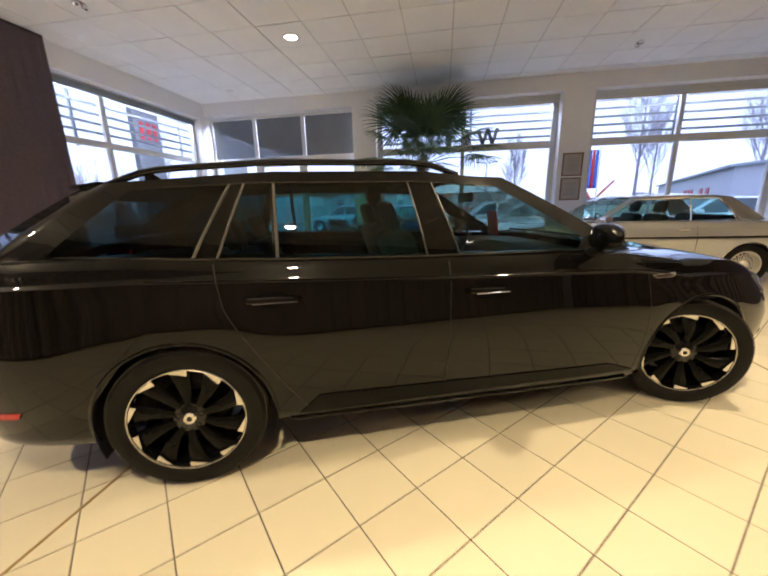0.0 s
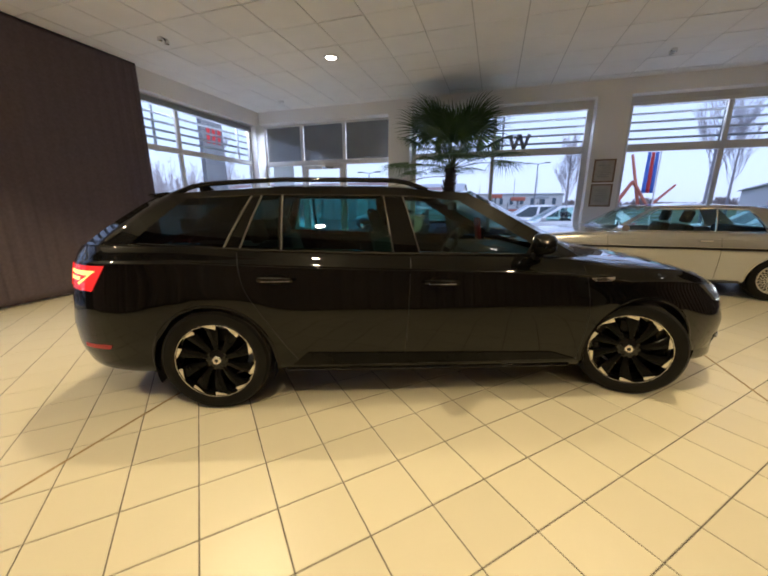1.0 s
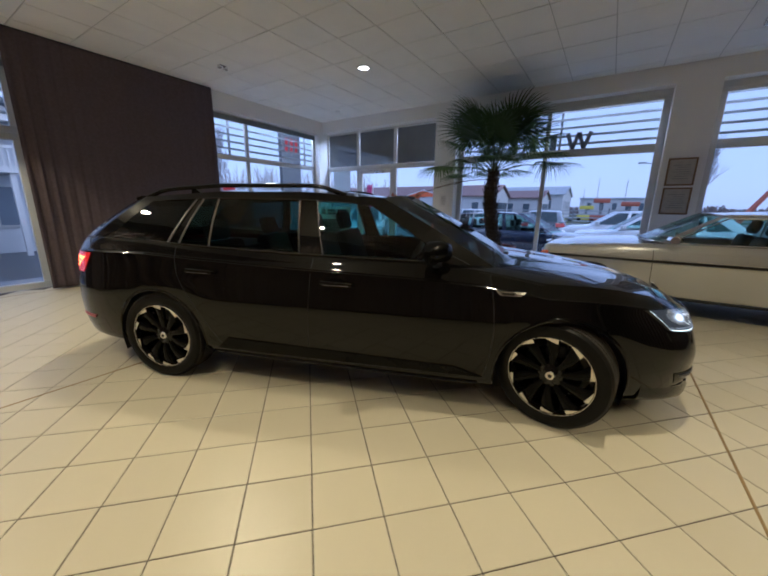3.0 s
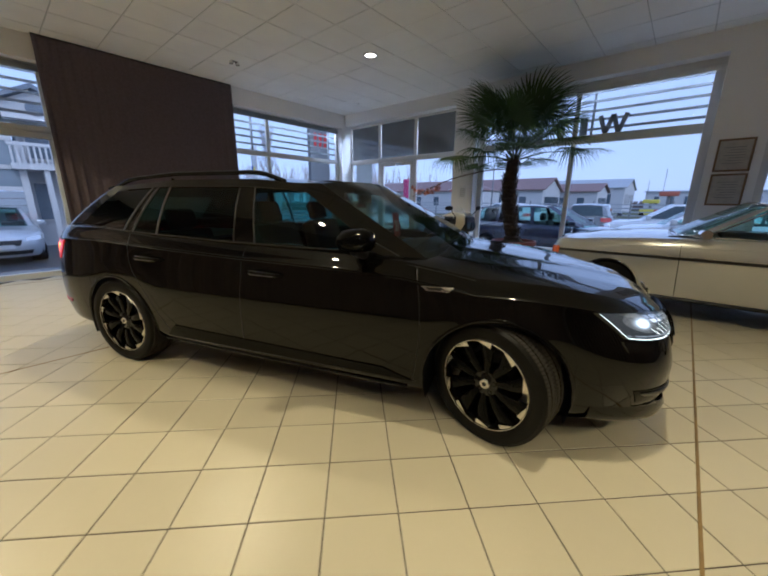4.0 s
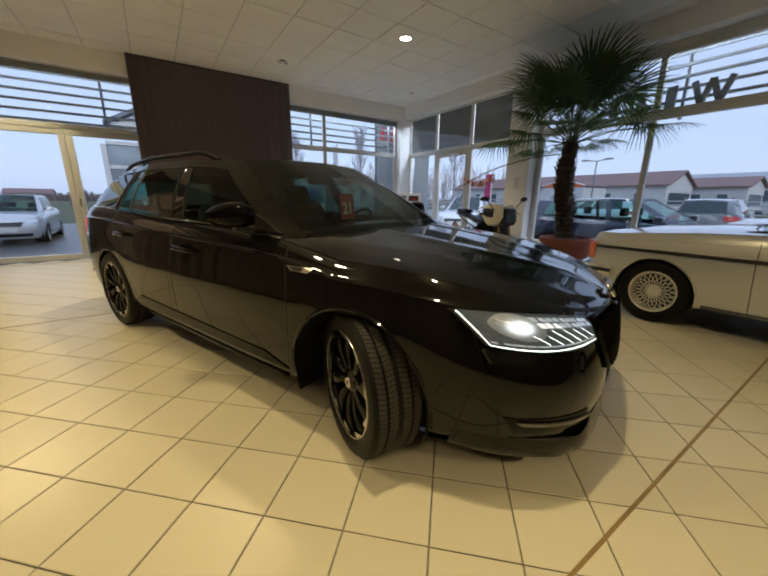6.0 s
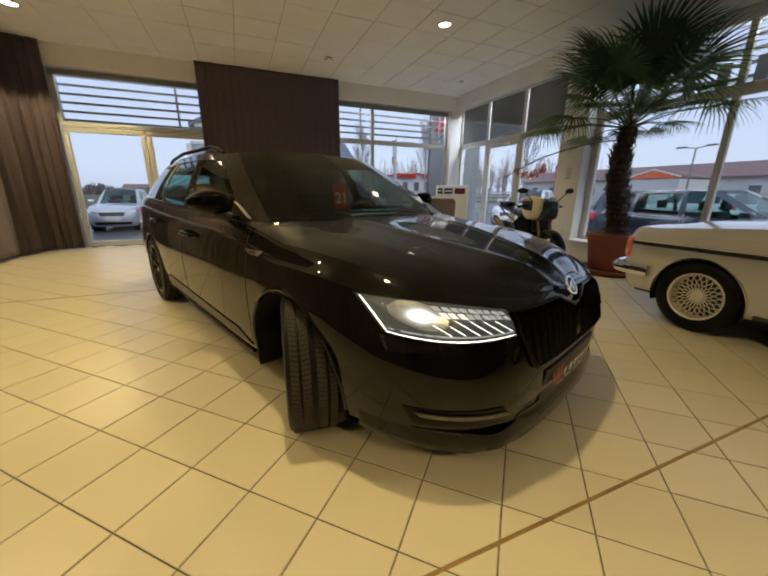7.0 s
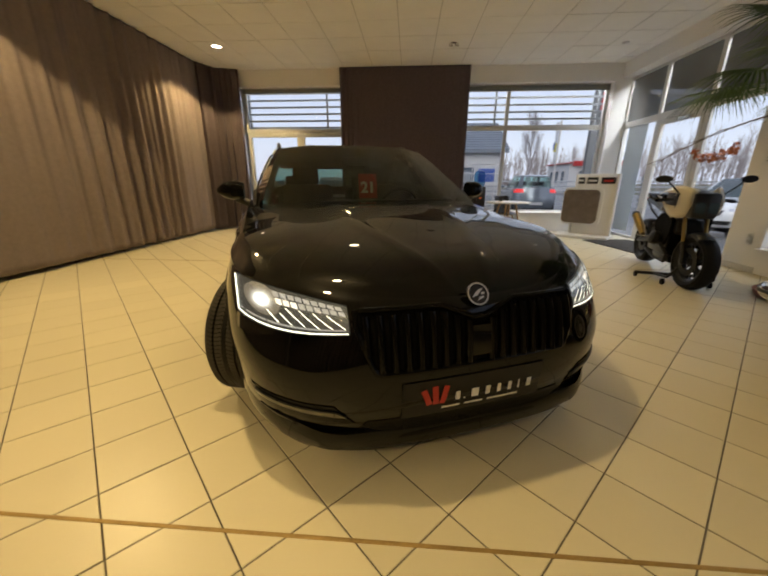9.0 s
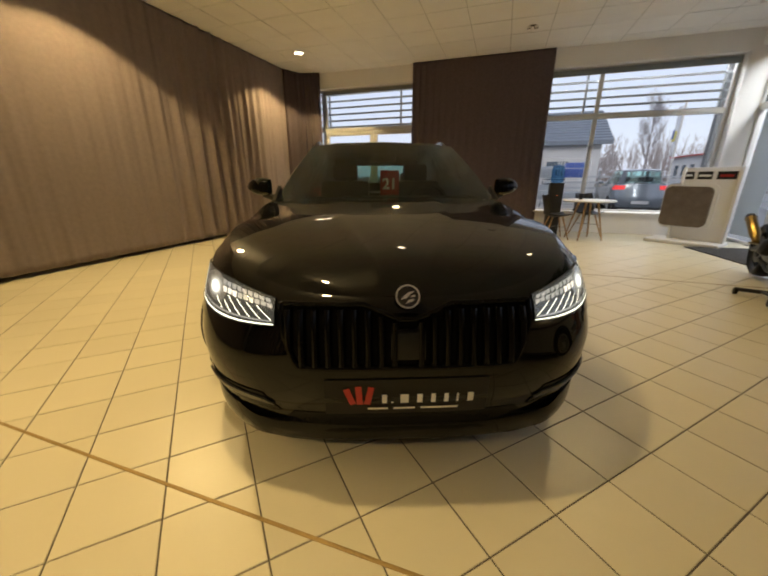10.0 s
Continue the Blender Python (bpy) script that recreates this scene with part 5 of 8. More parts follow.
# mirrors
for s in (-1, 1):
    mir = new("wing_mirror")
    mir.parent = estate
    rows = []
    for i in range(9):
        t = i / 8
        y = lerp(0.885, 1.068, t)
        g = math.sin(math.pi * min(1, 0.22 + 0.78 * t) ** 0.9) ** 0.5 if t < 1 else 0.25
        g = max(g, 0.25)
        row = []
        for j in range(14):
            a = 2 * math.pi * j / 14
            cx, cz = math.copysign(abs(math.cos(a)) ** 0.65, math.cos(a)), math.copysign(abs(math.sin(a)) ** 0.65, math.sin(a))
            row.append((0.655 - 0.05 * t + 0.105 * g * (cx if cx > 0 else cx * 0.5), s * y, 1.066 + 0.006 * t + 0.076 * g * cz * (1 if cz > 0 else 0.75)))
        rows.append(row)
    bm = bmesh.new()
    vs = quads(bm, rows, closed=True)
    bm.faces.new(vs[0]), bm.faces.new(vs[-1][::-1])
    part("mirror_housing", bm, RIBBLACK, mir)
    bm = bmesh.new()
    tube(bm, [(0.66, s * 0.85, 0.985), (0.65, s * 0.89, 1.0), (0.64, s * 0.94, 1.02)], [0.03, 0.026, 0.03], 10)
    part("mirror_stalk", bm, BLACK, mir)
    bm = bmesh.new()
    quads(bm, [[(0.592, s * y, z) for y in (0.925, 0.99, 1.04)] for z in (1.025, 1.06, 1.095)])
    part("mirror_glass", bm, CHROME, mir)
    bm = bmesh.new()
    tube(bm, [(0.715, s * 0.92, 1.055), (0.70, s * 0.98, 1.058), (0.66, s * 1.05, 1.06)], 0.006, 6)
    part("indicator_strip", bm, GLOSS, mir)
    bm = bmesh.new()
    slab(bm, [(0.86, 0.985), (0.60, 0.985), (0.66, 1.08)], Matrix(((1, 0, 0, 0), (0, 0, 1, s * 0.825), (0, 1, 0, 0), (0, 0, 0, 1))), 0.02)
    part("mirror_triangle", bm, BLACK, mir)
# wipers
for y0, y1 in ((-0.55, 0.02), (0.0, 0.55)):
    bm = bmesh.new()
    tube(bm, [(1.07 - 0.12 * abs(y) ** 2, y, 1.0 + 0.015) for y in np.linspace(y0, y1, 8)], 0.008, 6)
    part("wiper", bm, BLACK, estate)
bm = bmesh.new()
rows = []
for y in np.linspace(-0.72, 0.72, 25):
    x = 1.10 - 0.24 * (abs(y) / 0.735) ** 2
    rows.append([(x + 0.08, y, 0.985), (x + 0.03, y, 0.992), (x - 0.02, y, 0.985)])
quads(bm, rows)
part("cowl", bm, BLACK, estate)

# ---- inside the estate ----
part("cabin_floor", boxed((-1.03, -0.78, 0.34), (1.03, 0.78, 0.38)), BLACK, estate, smooth=False)
part("load_floor", boxed((-2.25, -0.53, 0.50), (-1.04, 0.53, 0.54)), BLACK, estate, smooth=False)
bm = bmesh.new()
rows = []
for y in np.linspace(-0.76, 0.76, 15):
    b = 0.02 * math.cos(y * 4)
    rows.append([(1.05, y, 0.93), (0.80, y, 0.965 + b), (0.58, y, 0.955 + b), (0.50, y, 0.90), (0.52, y, 0.72), (0.62, y, 0.50), (1.05, y, 0.40)])
quads(bm, rows)
part("dashboard", bm, BLACK, estate)
bm = bmesh.new()
lathe(bm, [(0.168, -0.012), (0.185, 0.0), (0.168, 0.012), (0.152, 0.0), (0.168, -0.012)], 32, pose(0.40, 0.37, 0.93) @ Euler((0, radians(-62), 0)).to_matrix().to_4x4())
box(bm, (-0.05, -0.16, -0.012), (0.05, 0.16, 0.012), 0.01, pose(0.42, 0.37, 0.93) @ Euler((0, radians(-62), 0)).to_matrix().to_4x4())
part("steering_wheel", bm, BLACK, estate)
def car_seat(x, y, rest=True, wide=0.25):
    seat = new("seat")
    seat.parent = estate
    part("cushion", boxed((x - 0.10, y - wide, 0.48), (x + 0.42, y + wide, 0.62), 0.05), CLOTH, seat)
    m = pose(x - 0.08, y, 0.50 if x > -0.5 else 0.43, 0, -18, 0)
    part("backrest", boxed((-0.09, -wide * 1.02, 0.0), (0.06, wide * 1.02, 0.64), 0.05, m), CLOTH, seat)
    part("headrest", boxed((-0.05, -0.13, 0.65), (0.03, 0.13, 0.82), 0.035, m), CLOTH, seat)
    for d in (-0.06, 0.06):
        part("headrest_rod", tubed([m @ Vector((0, d, 0.58)), m @ Vector((0, d, 0.66))], 0.007, 6), CHROME, seat)
for x, y, w in ((-0.05, -0.37, 0.25), (-0.05, 0.37, 0.25), (-0.92, -0.42, 0.23), (-0.92, 0.42, 0.23)):
    car_seat(x, y, True, w)
part("inner_mirror", boxed((0.30, -0.11, 1.27), (0.325, 0.11, 1.335), 0.01), BLACK, estate)
part("load_cover", boxed((-2.15, -0.68, 0.93), (-1.2, 0.68, 0.95)), BLACK, estate, smooth=False)
# the red price tag with its number, standing behind the screen
tag = thing("price_tag", CAR @ pose(0.58, 0.042, 1.01, 0, -8, 0), "red card tag with a white number hung behind the windscreen", "price tag")
part("card", boxed((-0.003, -0.075, 0.0), (0.003, 0.075, 0.19), 0.002), RED, tag, weld=False)
fnt = bpy.data.curves.new("number", "FONT")
fnt.body, fnt.size, fnt.align_x, fnt.extrude, fnt.offset = "21", 0.118, "CENTER", 0.0008, 0.0035
tmp = new("number", fnt)
me = tmp.evaluated_get(bpy.context.evaluated_depsgraph_get()).to_mesh().copy()
bpy.data.objects.remove(tmp)
me.materials.clear()
me.materials.append(WHITEINK)
num = new("number", me)
num.parent = tag
num.matrix_basis = pose(0.0045, 0, 0.045, 90, 0, 90)


# ---- the old champagne coupe ----
OLD = pose(6.42, -2.925, 0, 0, 0, 90)
coupe = thing("coupe", OLD, "classic champagne-coloured two-door coupe with mesh alloy wheels", "car")
oc = Shell(
    levels=[0, 0.03, 0.08, 0.15, 0.22, 0.3, 0.4, 0.5, 0.6, 0.7, 0.78, 0.84, 0.9, 0.95, 1.0],
    xsf=1.75, xsr=-1.9, nf=5.0, nr=4.5, arc=14, step=0.04,
    bot=[(-1.9, 0.26), (-1.0, 0.24), (1.0, 0.22), (1.75, 0.25)], bot_f=0.30, bot_r=0.34,
    top=[(-1.9, 0.90), (-1.2, 0.925), (-0.4, 0.925), (0.6, 0.915), (1.1, 0.90), (1.75, 0.845)], top_f=0.80, top_r=0.86,
    width=[(0, 0.80), (0.03, 0.82), (0.08, 0.832), (0.3, 0.862), (0.55, 0.888), (0.66, 0.894), (0.72, 0.890), (0.84, 0.872), (0.95, 0.845), (1.0, 0.815)],
    plan=[(-1.9, 0.965), (-1.0, 1.0), (1.0, 1.0), (1.75, 0.97)],
    nose=[(0, 2.04), (0.2, 2.06), (0.8, 2.07), (1.0, 2.03)], tail=[(0, -2.38), (0.3, -2.42), (0.9, -2.40), (1.0, -2.36)],
    axles=(1.36, -1.36), axle_z=0.30, arch=0.33)
part("body", oc.body(), GOLDPAINT, coupe)
part("bonnet", oc.deck(True, 0.62, [(0.6, 0.045), (1.6, 0.055), (2.04, 0.01)], 3.0), GOLDPAINT, coupe)
part("boot_lid", oc.deck(False, -1.45, [(-2.4, 0.01), (-1.8, 0.03), (-1.4, 0.03)], 3.0), GOLDPAINT, coupe)
cspec = [
    ((0.86, -0.001, 0.955), (0.22, -0.001, 1.315), "screen", 4),
    ((0.78, -0.55, 0.945), (0.18, -0.48, 1.305), "screen", 3),
    ((0.66, -0.72, 0.935), (0.10, -0.59, 1.29), "pillar", 1),
    ((0.58, -0.755, 0.93), (0.03, -0.615, 1.295), "side", 10),
    ((-0.60, -0.775, 0.935), (-0.62, -0.635, 1.305), "post", 1),
    ((-0.625, -0.775, 0.935), (-0.645, -0.635, 1.305), "quarter", 5),
    ((-1.22, -0.765, 0.94), (-0.98, -0.625, 1.29), "pillar", 3),
    ((-1.62, -0.66, 0.935), (-1.22, -0.56, 1.265), "back", 3),
    ((-1.72, -0.30, 0.935), (-1.30, -0.28, 1.275), "back", 3),
    ((-1.74, -0.001, 0.935), (-1.32, -0.001, 1.28), "end"),
]
ccols = cabin_columns(cspec)
cglass = {"screen": ("windscreen", CARGLASS, 1, 8), "side": ("front_window", CARGLASS, 1, 7), "quarter": ("rear_window", CARGLASS, 1, 7), "back": ("back_light", CARGLASS, 1, 7)}
greenhouse(ccols, [0, 0.03, 0.2, 0.4, 0.6, 0.75, 0.85, 0.90, 0.95, 1.0], 0.015, coupe, GOLDPAINT, cglass, [(-1.32, 0.0), (-1.1, 0.02), (-0.4, 0.035), (0.1, 0.015), (0.22, 0)])
for sides in ((1,), (-1,)):
    bm = bmesh.new()
    ledge(bm, oc, ccols, 0.7, -1.6, 0.70, 60, sides)
    part("belt_ledge", bm, GOLDPAINT, coupe)


def cboth(name, build, material, label=""):
    for s in (-1, 1):
        bm = bmesh.new()
        build(bm, s)
        part(name, bm, material, coupe, label)


def ccab(x, w, s, out=0.004):
    side = [c for c in ccols if c[0][0] < 0.6 and c[0][1] < -0.65]
    xs = [c[0][0] for c in side][::-1]
    p = [lerp(float(np.interp(x, xs, [c[0][i] for c in side][::-1])), float(np.interp(x, xs, [c[1][i] for c in side][::-1])), w) for i in range(3)]
    return Vector((p[0], (p[1] - 0.015 * 4 * w * (1 - w) - out) * -s, p[2]))


cboth("window_trim", lambda bm, s: tube(bm, [ccab(x, 0.02, s) for x in np.linspace(0.56, -1.2, 20)] + [ccab(-1.2, w, s) for w in (0.3, 0.6, 0.86)] + [ccab(x, 0.87, s) for x in np.linspace(-1.15, 0.5, 20)], 0.008, 6, closed=True), CHROME, "chrome window surround")
cboth("pillar_trim", lambda bm, s: tube(bm, [ccab(-0.61, w, s) for w in (0.02, 0.4, 0.86)], 0.010, 6), CHROME)
cboth("gutter_trim", lambda bm, s: tube(bm, [ccab(x, 0.985, s, 0.006) for x in np.linspace(0.55, -1.25, 24)], 0.007, 6), CHROME)
# rubbing strip, dark with a bright edge, and the sill
cboth("side_strip", lambda bm, s: patch(bm, lambda a, b, o: oc.side(a, b, o, s), [(1.98, 0.715), (-2.2, 0.735), (-2.2, 0.70), (1.98, 0.685)], 60, 1, 0.010, 0.011), BLACK, "dark rubbing strip")
cboth("strip_edge", lambda bm, s: tube(bm, [oc.side(x, lerp(0.717, 0.737, (1.98 - x) / 4.18), 0.009, s) for x in np.linspace(1.98, -2.2, 60)], 0.0035, 5), CHROME)
cboth("sill_moulding", lambda bm, s: tube(bm, [oc.side(x, 0.245, 0.006, s) for x in np.linspace(-0.98, 0.98, 20)], 0.02, 8), BLACK)
cboth("door_joint", lambda bm, s: tube(bm, [oc.side(0.72 - 0.03 * t, lerp(0.91, 0.27, t), -0.001, s) for t in np.linspace(0, 1, 10)], 0.004, 5), BLACK)
cboth("door_joint", lambda bm, s: tube(bm, [oc.side(-0.66 - 0.02 * t, lerp(0.92, 0.27, t), -0.001, s) for t in np.linspace(0, 1, 10)], 0.004, 5), BLACK)
cboth("door_handle", lambda bm, s: tube(bm, [oc.side(x, 0.815, o, s) for x, o in ((-0.40, 0.0), (-0.41, 0.025), (-0.55, 0.028), (-0.57, 0.0))], 0.011, 8), CHROME, "chrome door handle")
cboth("shoulder_line", lambda bm, s: tube(bm, [oc.side(x, lerp(oc.interp("bot", x), oc.interp("top", x), 0.87), -0.003, s) for x in np.linspace(1.7, -1.85, 40)], 0.007, 6), GOLDPAINT)
for ax in (1.36, -1.36):
    cboth("arch_lip", lambda bm, s: tube(bm, [oc.side(ax + 0.332 * math.cos(radians(a)), 0.30 + 0.332 * math.sin(radians(a)), 0.0, s) for a in np.linspace(-5, 185, 30)], 0.009, 6), CHROME)
    def cliner(bm, s):
        quads(bm, [[(ax + 0.33 * math.cos(radians(a)), s * y, max(0.2, 0.30 + 0.33 * math.sin(radians(a)))) for a in np.linspace(-20, 200, 26)] for y in (0.86, 0.5)] + [[(ax, s * 0.5, 0.3)] * 26])
    cboth("arch_liner", cliner, BLACK)
part("underbody", boxed((-2.2, -0.75, 0.22), (1.9, 0.75, 0.28), 0.02), BLACK, coupe)
# bumpers, lamps, radiator
def c_front(a, b, o):
    return oc.front(a, b, o)
BX, BY = abs(oc.front(0, 0.45, 0.09).x), abs(oc.side(1.80, 0.45, 0.045, 1).y)


def bumper_run(end, a, z, o):
    """A point on the bumper: a from -90 to 90 degrees round the end of the car, from one wing to the other."""
    reach = BX if end > 0 else abs(oc.rear(0, 0.45, 0.09).x)
    c, q = abs(math.cos(a)) ** 0.36, abs(math.sin(a)) ** 0.36
    return Vector((end * (1.74 + (reach - 1.74 + o) * c), math.copysign((BY + o) * q, a), z))


for end in (1, -1):
    around = [math.copysign(abs(u) ** 0.8, u) * math.pi / 2 for u in np.linspace(-1, 1, 81)]
    bm = bmesh.new()
    quads(bm, [[bumper_run(end, a, z, o) for a in around] for z, o in ((0.40, -0.05), (0.398, -0.012), (0.412, 0.004), (0.432, 0.010), (0.468, 0.010), (0.488, 0.004), (0.502, -0.012), (0.50, -0.05))])
    part("bumper", bm, CHROME, coupe, "chrome bumper")
    bm = bmesh.new()
    quads(bm, [[bumper_run(end, a, z, o) for a in around] for z, o in ((0.437, 0.009), (0.440, 0.018), (0.460, 0.018), (0.463, 0.009))])
    part("bumper_rubber", bm, BLACK, coupe)
for s in (-1, 1):
    bm = bmesh.new()
    patch(bm, lambda a, b, o: oc.side(a, b, o, s), [(1.93, 0.74), (2.05, 0.74), (2.05, 0.56), (1.93, 0.56)], 6, 4, 0.012, 0.02)
    patch(bm, lambda a, b, o: oc.front(a * s, b, o), [(0.80, 0.74), (0.66, 0.74), (0.66, 0.56), (0.80, 0.56)], 6, 4, 0.012, 0.02)
    part("indicator", bm, ORANGE, coupe, "orange corner indicator")
    bm = bmesh.new()
    for y in (0.34, 0.54):
        lathe(bm, [(0.001, 0.02), (0.05, 0.018), (0.085, 0.0), (0.09, -0.03)], 24, Matrix.Translation(oc.front(s * y, 0.655, 0.0)) @ Euler((0, radians(90), 0)).to_matrix().to_4x4())
    part("headlamp", bm, LENS, coupe)
    bm = bmesh.new()
    patch(bm, lambda a, b, o: oc.front(a * s, b, o), [(0.65, 0.75), (0.25, 0.75), (0.25, 0.56), (0.65, 0.56)], 6, 4, 0.002)
    part("headlamp_back", bm, CHROME, coupe)
    bm = bmesh.new()
    rows = [[(0.56 - 0.02 * t + 0.05 * math.cos(a), s * (0.84 + 0.13 * t), 0.98 + 0.045 * math.sin(a)) for a in np.linspace(0, 6.283, 11)[:-1]] for t in (0, 0.3, 0.7, 1)]
    vs = quads(bm, rows, closed=True)
    bm.faces.new(vs[-1][::-1])
    part("wing_mirror", bm, CHROME, coupe, "small chrome wing mirror")
    bm = bmesh.new()
    patch(bm, lambda a, b, o: oc.rear(a * s, b, o), [(0.80, 0.80), (0.42, 0.80), (0.42, 0.56), (0.80, 0.56)], 6, 4, 0.01, 0.02)
    part("tail_lamp", bm, REDINK, coupe)
bm = bmesh.new()
patch(bm, c_front, [(-0.21, 0.83), (0.21, 0.83), (0.21, 0.54), (-0.21, 0.54)], 8, 8, 0.04, 0.05)
part("radiator_grille", bm, CHROME, coupe, "upright chrome radiator grille")
bm = bmesh.new()
for k in range(-5, 6):
    tube(bm, [oc.front(k * 0.036, z, 0.045) for z in (0.56, 0.80)], 0.005, 5)
part("grille_bars", bm, BLACK, coupe)
bm = bmesh.new()
lathe(bm, [(0.034, 0), (0.038, 0.004), (0.042, 0), (0.038, -0.004), (0.034, 0)], 24, pose(2.0, 0, 0.895, 90, 0, 90))
tube(bm, [(2.0, 0, 0.80), (2.0, 0, 0.858)], 0.006, 6)
part("bonnet_star_ring", bm, CHROME, coupe)
for y0 in (-0.5, 0.05):
    part("wiper", tubed([(0.84, y0, 0.965), (0.86, y0 + 0.25, 0.97), (0.80, y0 + 0.5, 0.965)], 0.007, 6), BLACK, coupe)
# inside
part("cabin_floor", boxed((-1.6, -0.7, 0.33), (0.9, 0.7, 0.37)), BLACK, coupe, smooth=False)
bm = bmesh.new()
quads(bm, [[(0.85, y, 0.93), (0.62, y, 0.95), (0.48, y, 0.90), (0.50, y, 0.65), (0.85, y, 0.5)] for y in np.linspace(-0.7, 0.7, 7)])
part("dashboard", bm, BLACK, coupe)
for x, y in ((-0.15, -0.36), (-0.15, 0.36)):
    seat = new("seat")
    seat.parent = coupe
    part("cushion", boxed((x - 0.1, y - 0.25, 0.42), (x + 0.42, y + 0.25, 0.56), 0.05), CLOTH, seat)
    m = pose(x - 0.08, y, 0.5, 0, -16, 0)
    part("backrest", boxed((-0.09, -0.24, 0), (0.06, 0.24, 0.55), 0.05, m), CLOTH, seat)
    part("headrest", boxed((-0.06, -0.13, 0.57), (0.03, 0.13, 0.76), 0.045, m), CLOTH, seat)
part("rear_bench", boxed((-1.25, -0.62, 0.42), (-0.85, 0.62, 0.62), 0.05), CLOTH, coupe)
part("rear_backrest", boxed((-1.38, -0.62, 0.5), (-1.2, 0.62, 1.0), 0.05), CLOTH, coupe)
bm = lathed([(0.17, -0.01), (0.185, 0), (0.17, 0.01), (0.158, 0), (0.17, -0.01)], 28, pose(0.38, 0.36, 0.90) @ Euler((0, radians(-60), 0)).to_matrix().to_4x4())
part("steering_wheel", bm, BLACK, coupe)
# mesh wheels
cfirst = []
for x in (1.36, -1.36):
    for s in (-1, 1):
        w = new("wheel")
        w.parent = coupe
        w.matrix_basis = pose(x, s * 0.745, 0.305, -90 * s, 0, 0)
        if not cfirst:
            cfirst.append(part("tyre", tyre_mesh(0.305, 0.200, 0.20), RUBBER, w))
            cfirst.append(part("rim", lathed([(0.15, -0.09), (0.178, -0.08), (0.180, 0.03), (0.186, 0.088), (0.199, 0.094), (0.204, 0.082)], 56), MESHWHEEL, w, "polished rim"))
            cfirst.append(part("rim_back", lathed([(0.03, 0.0), (0.180, -0.02)], 40), BLACK, w))
            cfirst.append(part("hub_cap", lathed([(0.001, 0.066), (0.035, 0.065), (0.05, 0.055), (0.055, 0.03)], 28), MESHWHEEL, w))
            lattice = bmesh.new()
            for k in range(22):
                for d in (-1, 1):
                    a0, a1 = 2 * math.pi * k / 22, 2 * math.pi * k / 22 + d * 0.52
                    pts = []
                    for t in (0, 0.35, 0.7, 1):
                        r, a = lerp(0.05, 0.184, t), lerp(a0, a1, t)
                        pts.append((r * math.cos(a), r * math.sin(a), 0.045 + 0.012 * math.sin(3.14 * t) + 0.02 * t))
                    tube(lattice, pts, 0.0042, 5)
            cfirst.append(part("mesh_spokes", lattice, MESHWHEEL, w, "cross-laced mesh spokes", weld=False))
        else:
            for o in cfirst:
                c = o.copy()
                scene.collection.objects.link(c)
                c.parent = w


# ---- the motorcycle ----
MO = pose(6.53, 1.33, 0, 0, 0, -106)
bike = thing("motorcycle", MO, "sports motorcycle with a cream half fairing on a paddock stand", "motorcycle")
# own axes: x ahead, y left; front axle at +0.70, rear at -0.74
FA, RA = Vector((0.70, 0, 0.30)), Vector((-0.74, 0, 0.33))


def bike_wheel(c, r, w, steer=0.0):
    wh = new("wheel")
    wh.parent = bike
    wh.matrix_basis = Matrix.Translation(c) @ pose(0, 0, 0, 0, 0, steer) @ pose(0, 0, 0, 90, 0, 0)
    part("tyre", lathed([(r - 0.085, -w * 0.40), (r - 0.05, -w * 0.5), (r - 0.02, -w * 0.42), (r - 0.004, -w * 0.2), (r, 0), (r - 0.004, w * 0.2), (r - 0.02, w * 0.42), (r - 0.05, w * 0.5), (r - 0.085, w * 0.40)], 56), RUBBER, wh)
    part("rim", lathed([(r - 0.085, -w * 0.40), (r - 0.105, -w * 0.3), (r - 0.105, w * 0.3), (r - 0.085, w * 0.40)], 48), ENGINE, wh)
    part("hub", lathed([(0.03, -0.06), (0.045, -0.05), (0.045, 0.05), (0.03, 0.06)], 20, None, True), ENGINE, wh)
    for k in range(10):
        a = 2 * math.pi * k / 10
        part("spoke", tubed([(0.04 * math.cos(a), 0.04 * math.sin(a), 0), ((r - 0.1) * math.cos(a + 0.12), (r - 0.1) * math.sin(a + 0.12), 0)], [0.013, 0.008], 6), ENGINE, wh)
    for s in (-1, 1):
        part("brake_disc", lathed([(0.09, s * 0.066), (0.155, s * 0.066), (0.155, s * 0.071), (0.09, s * 0.071)], 36), ENGINE, wh)


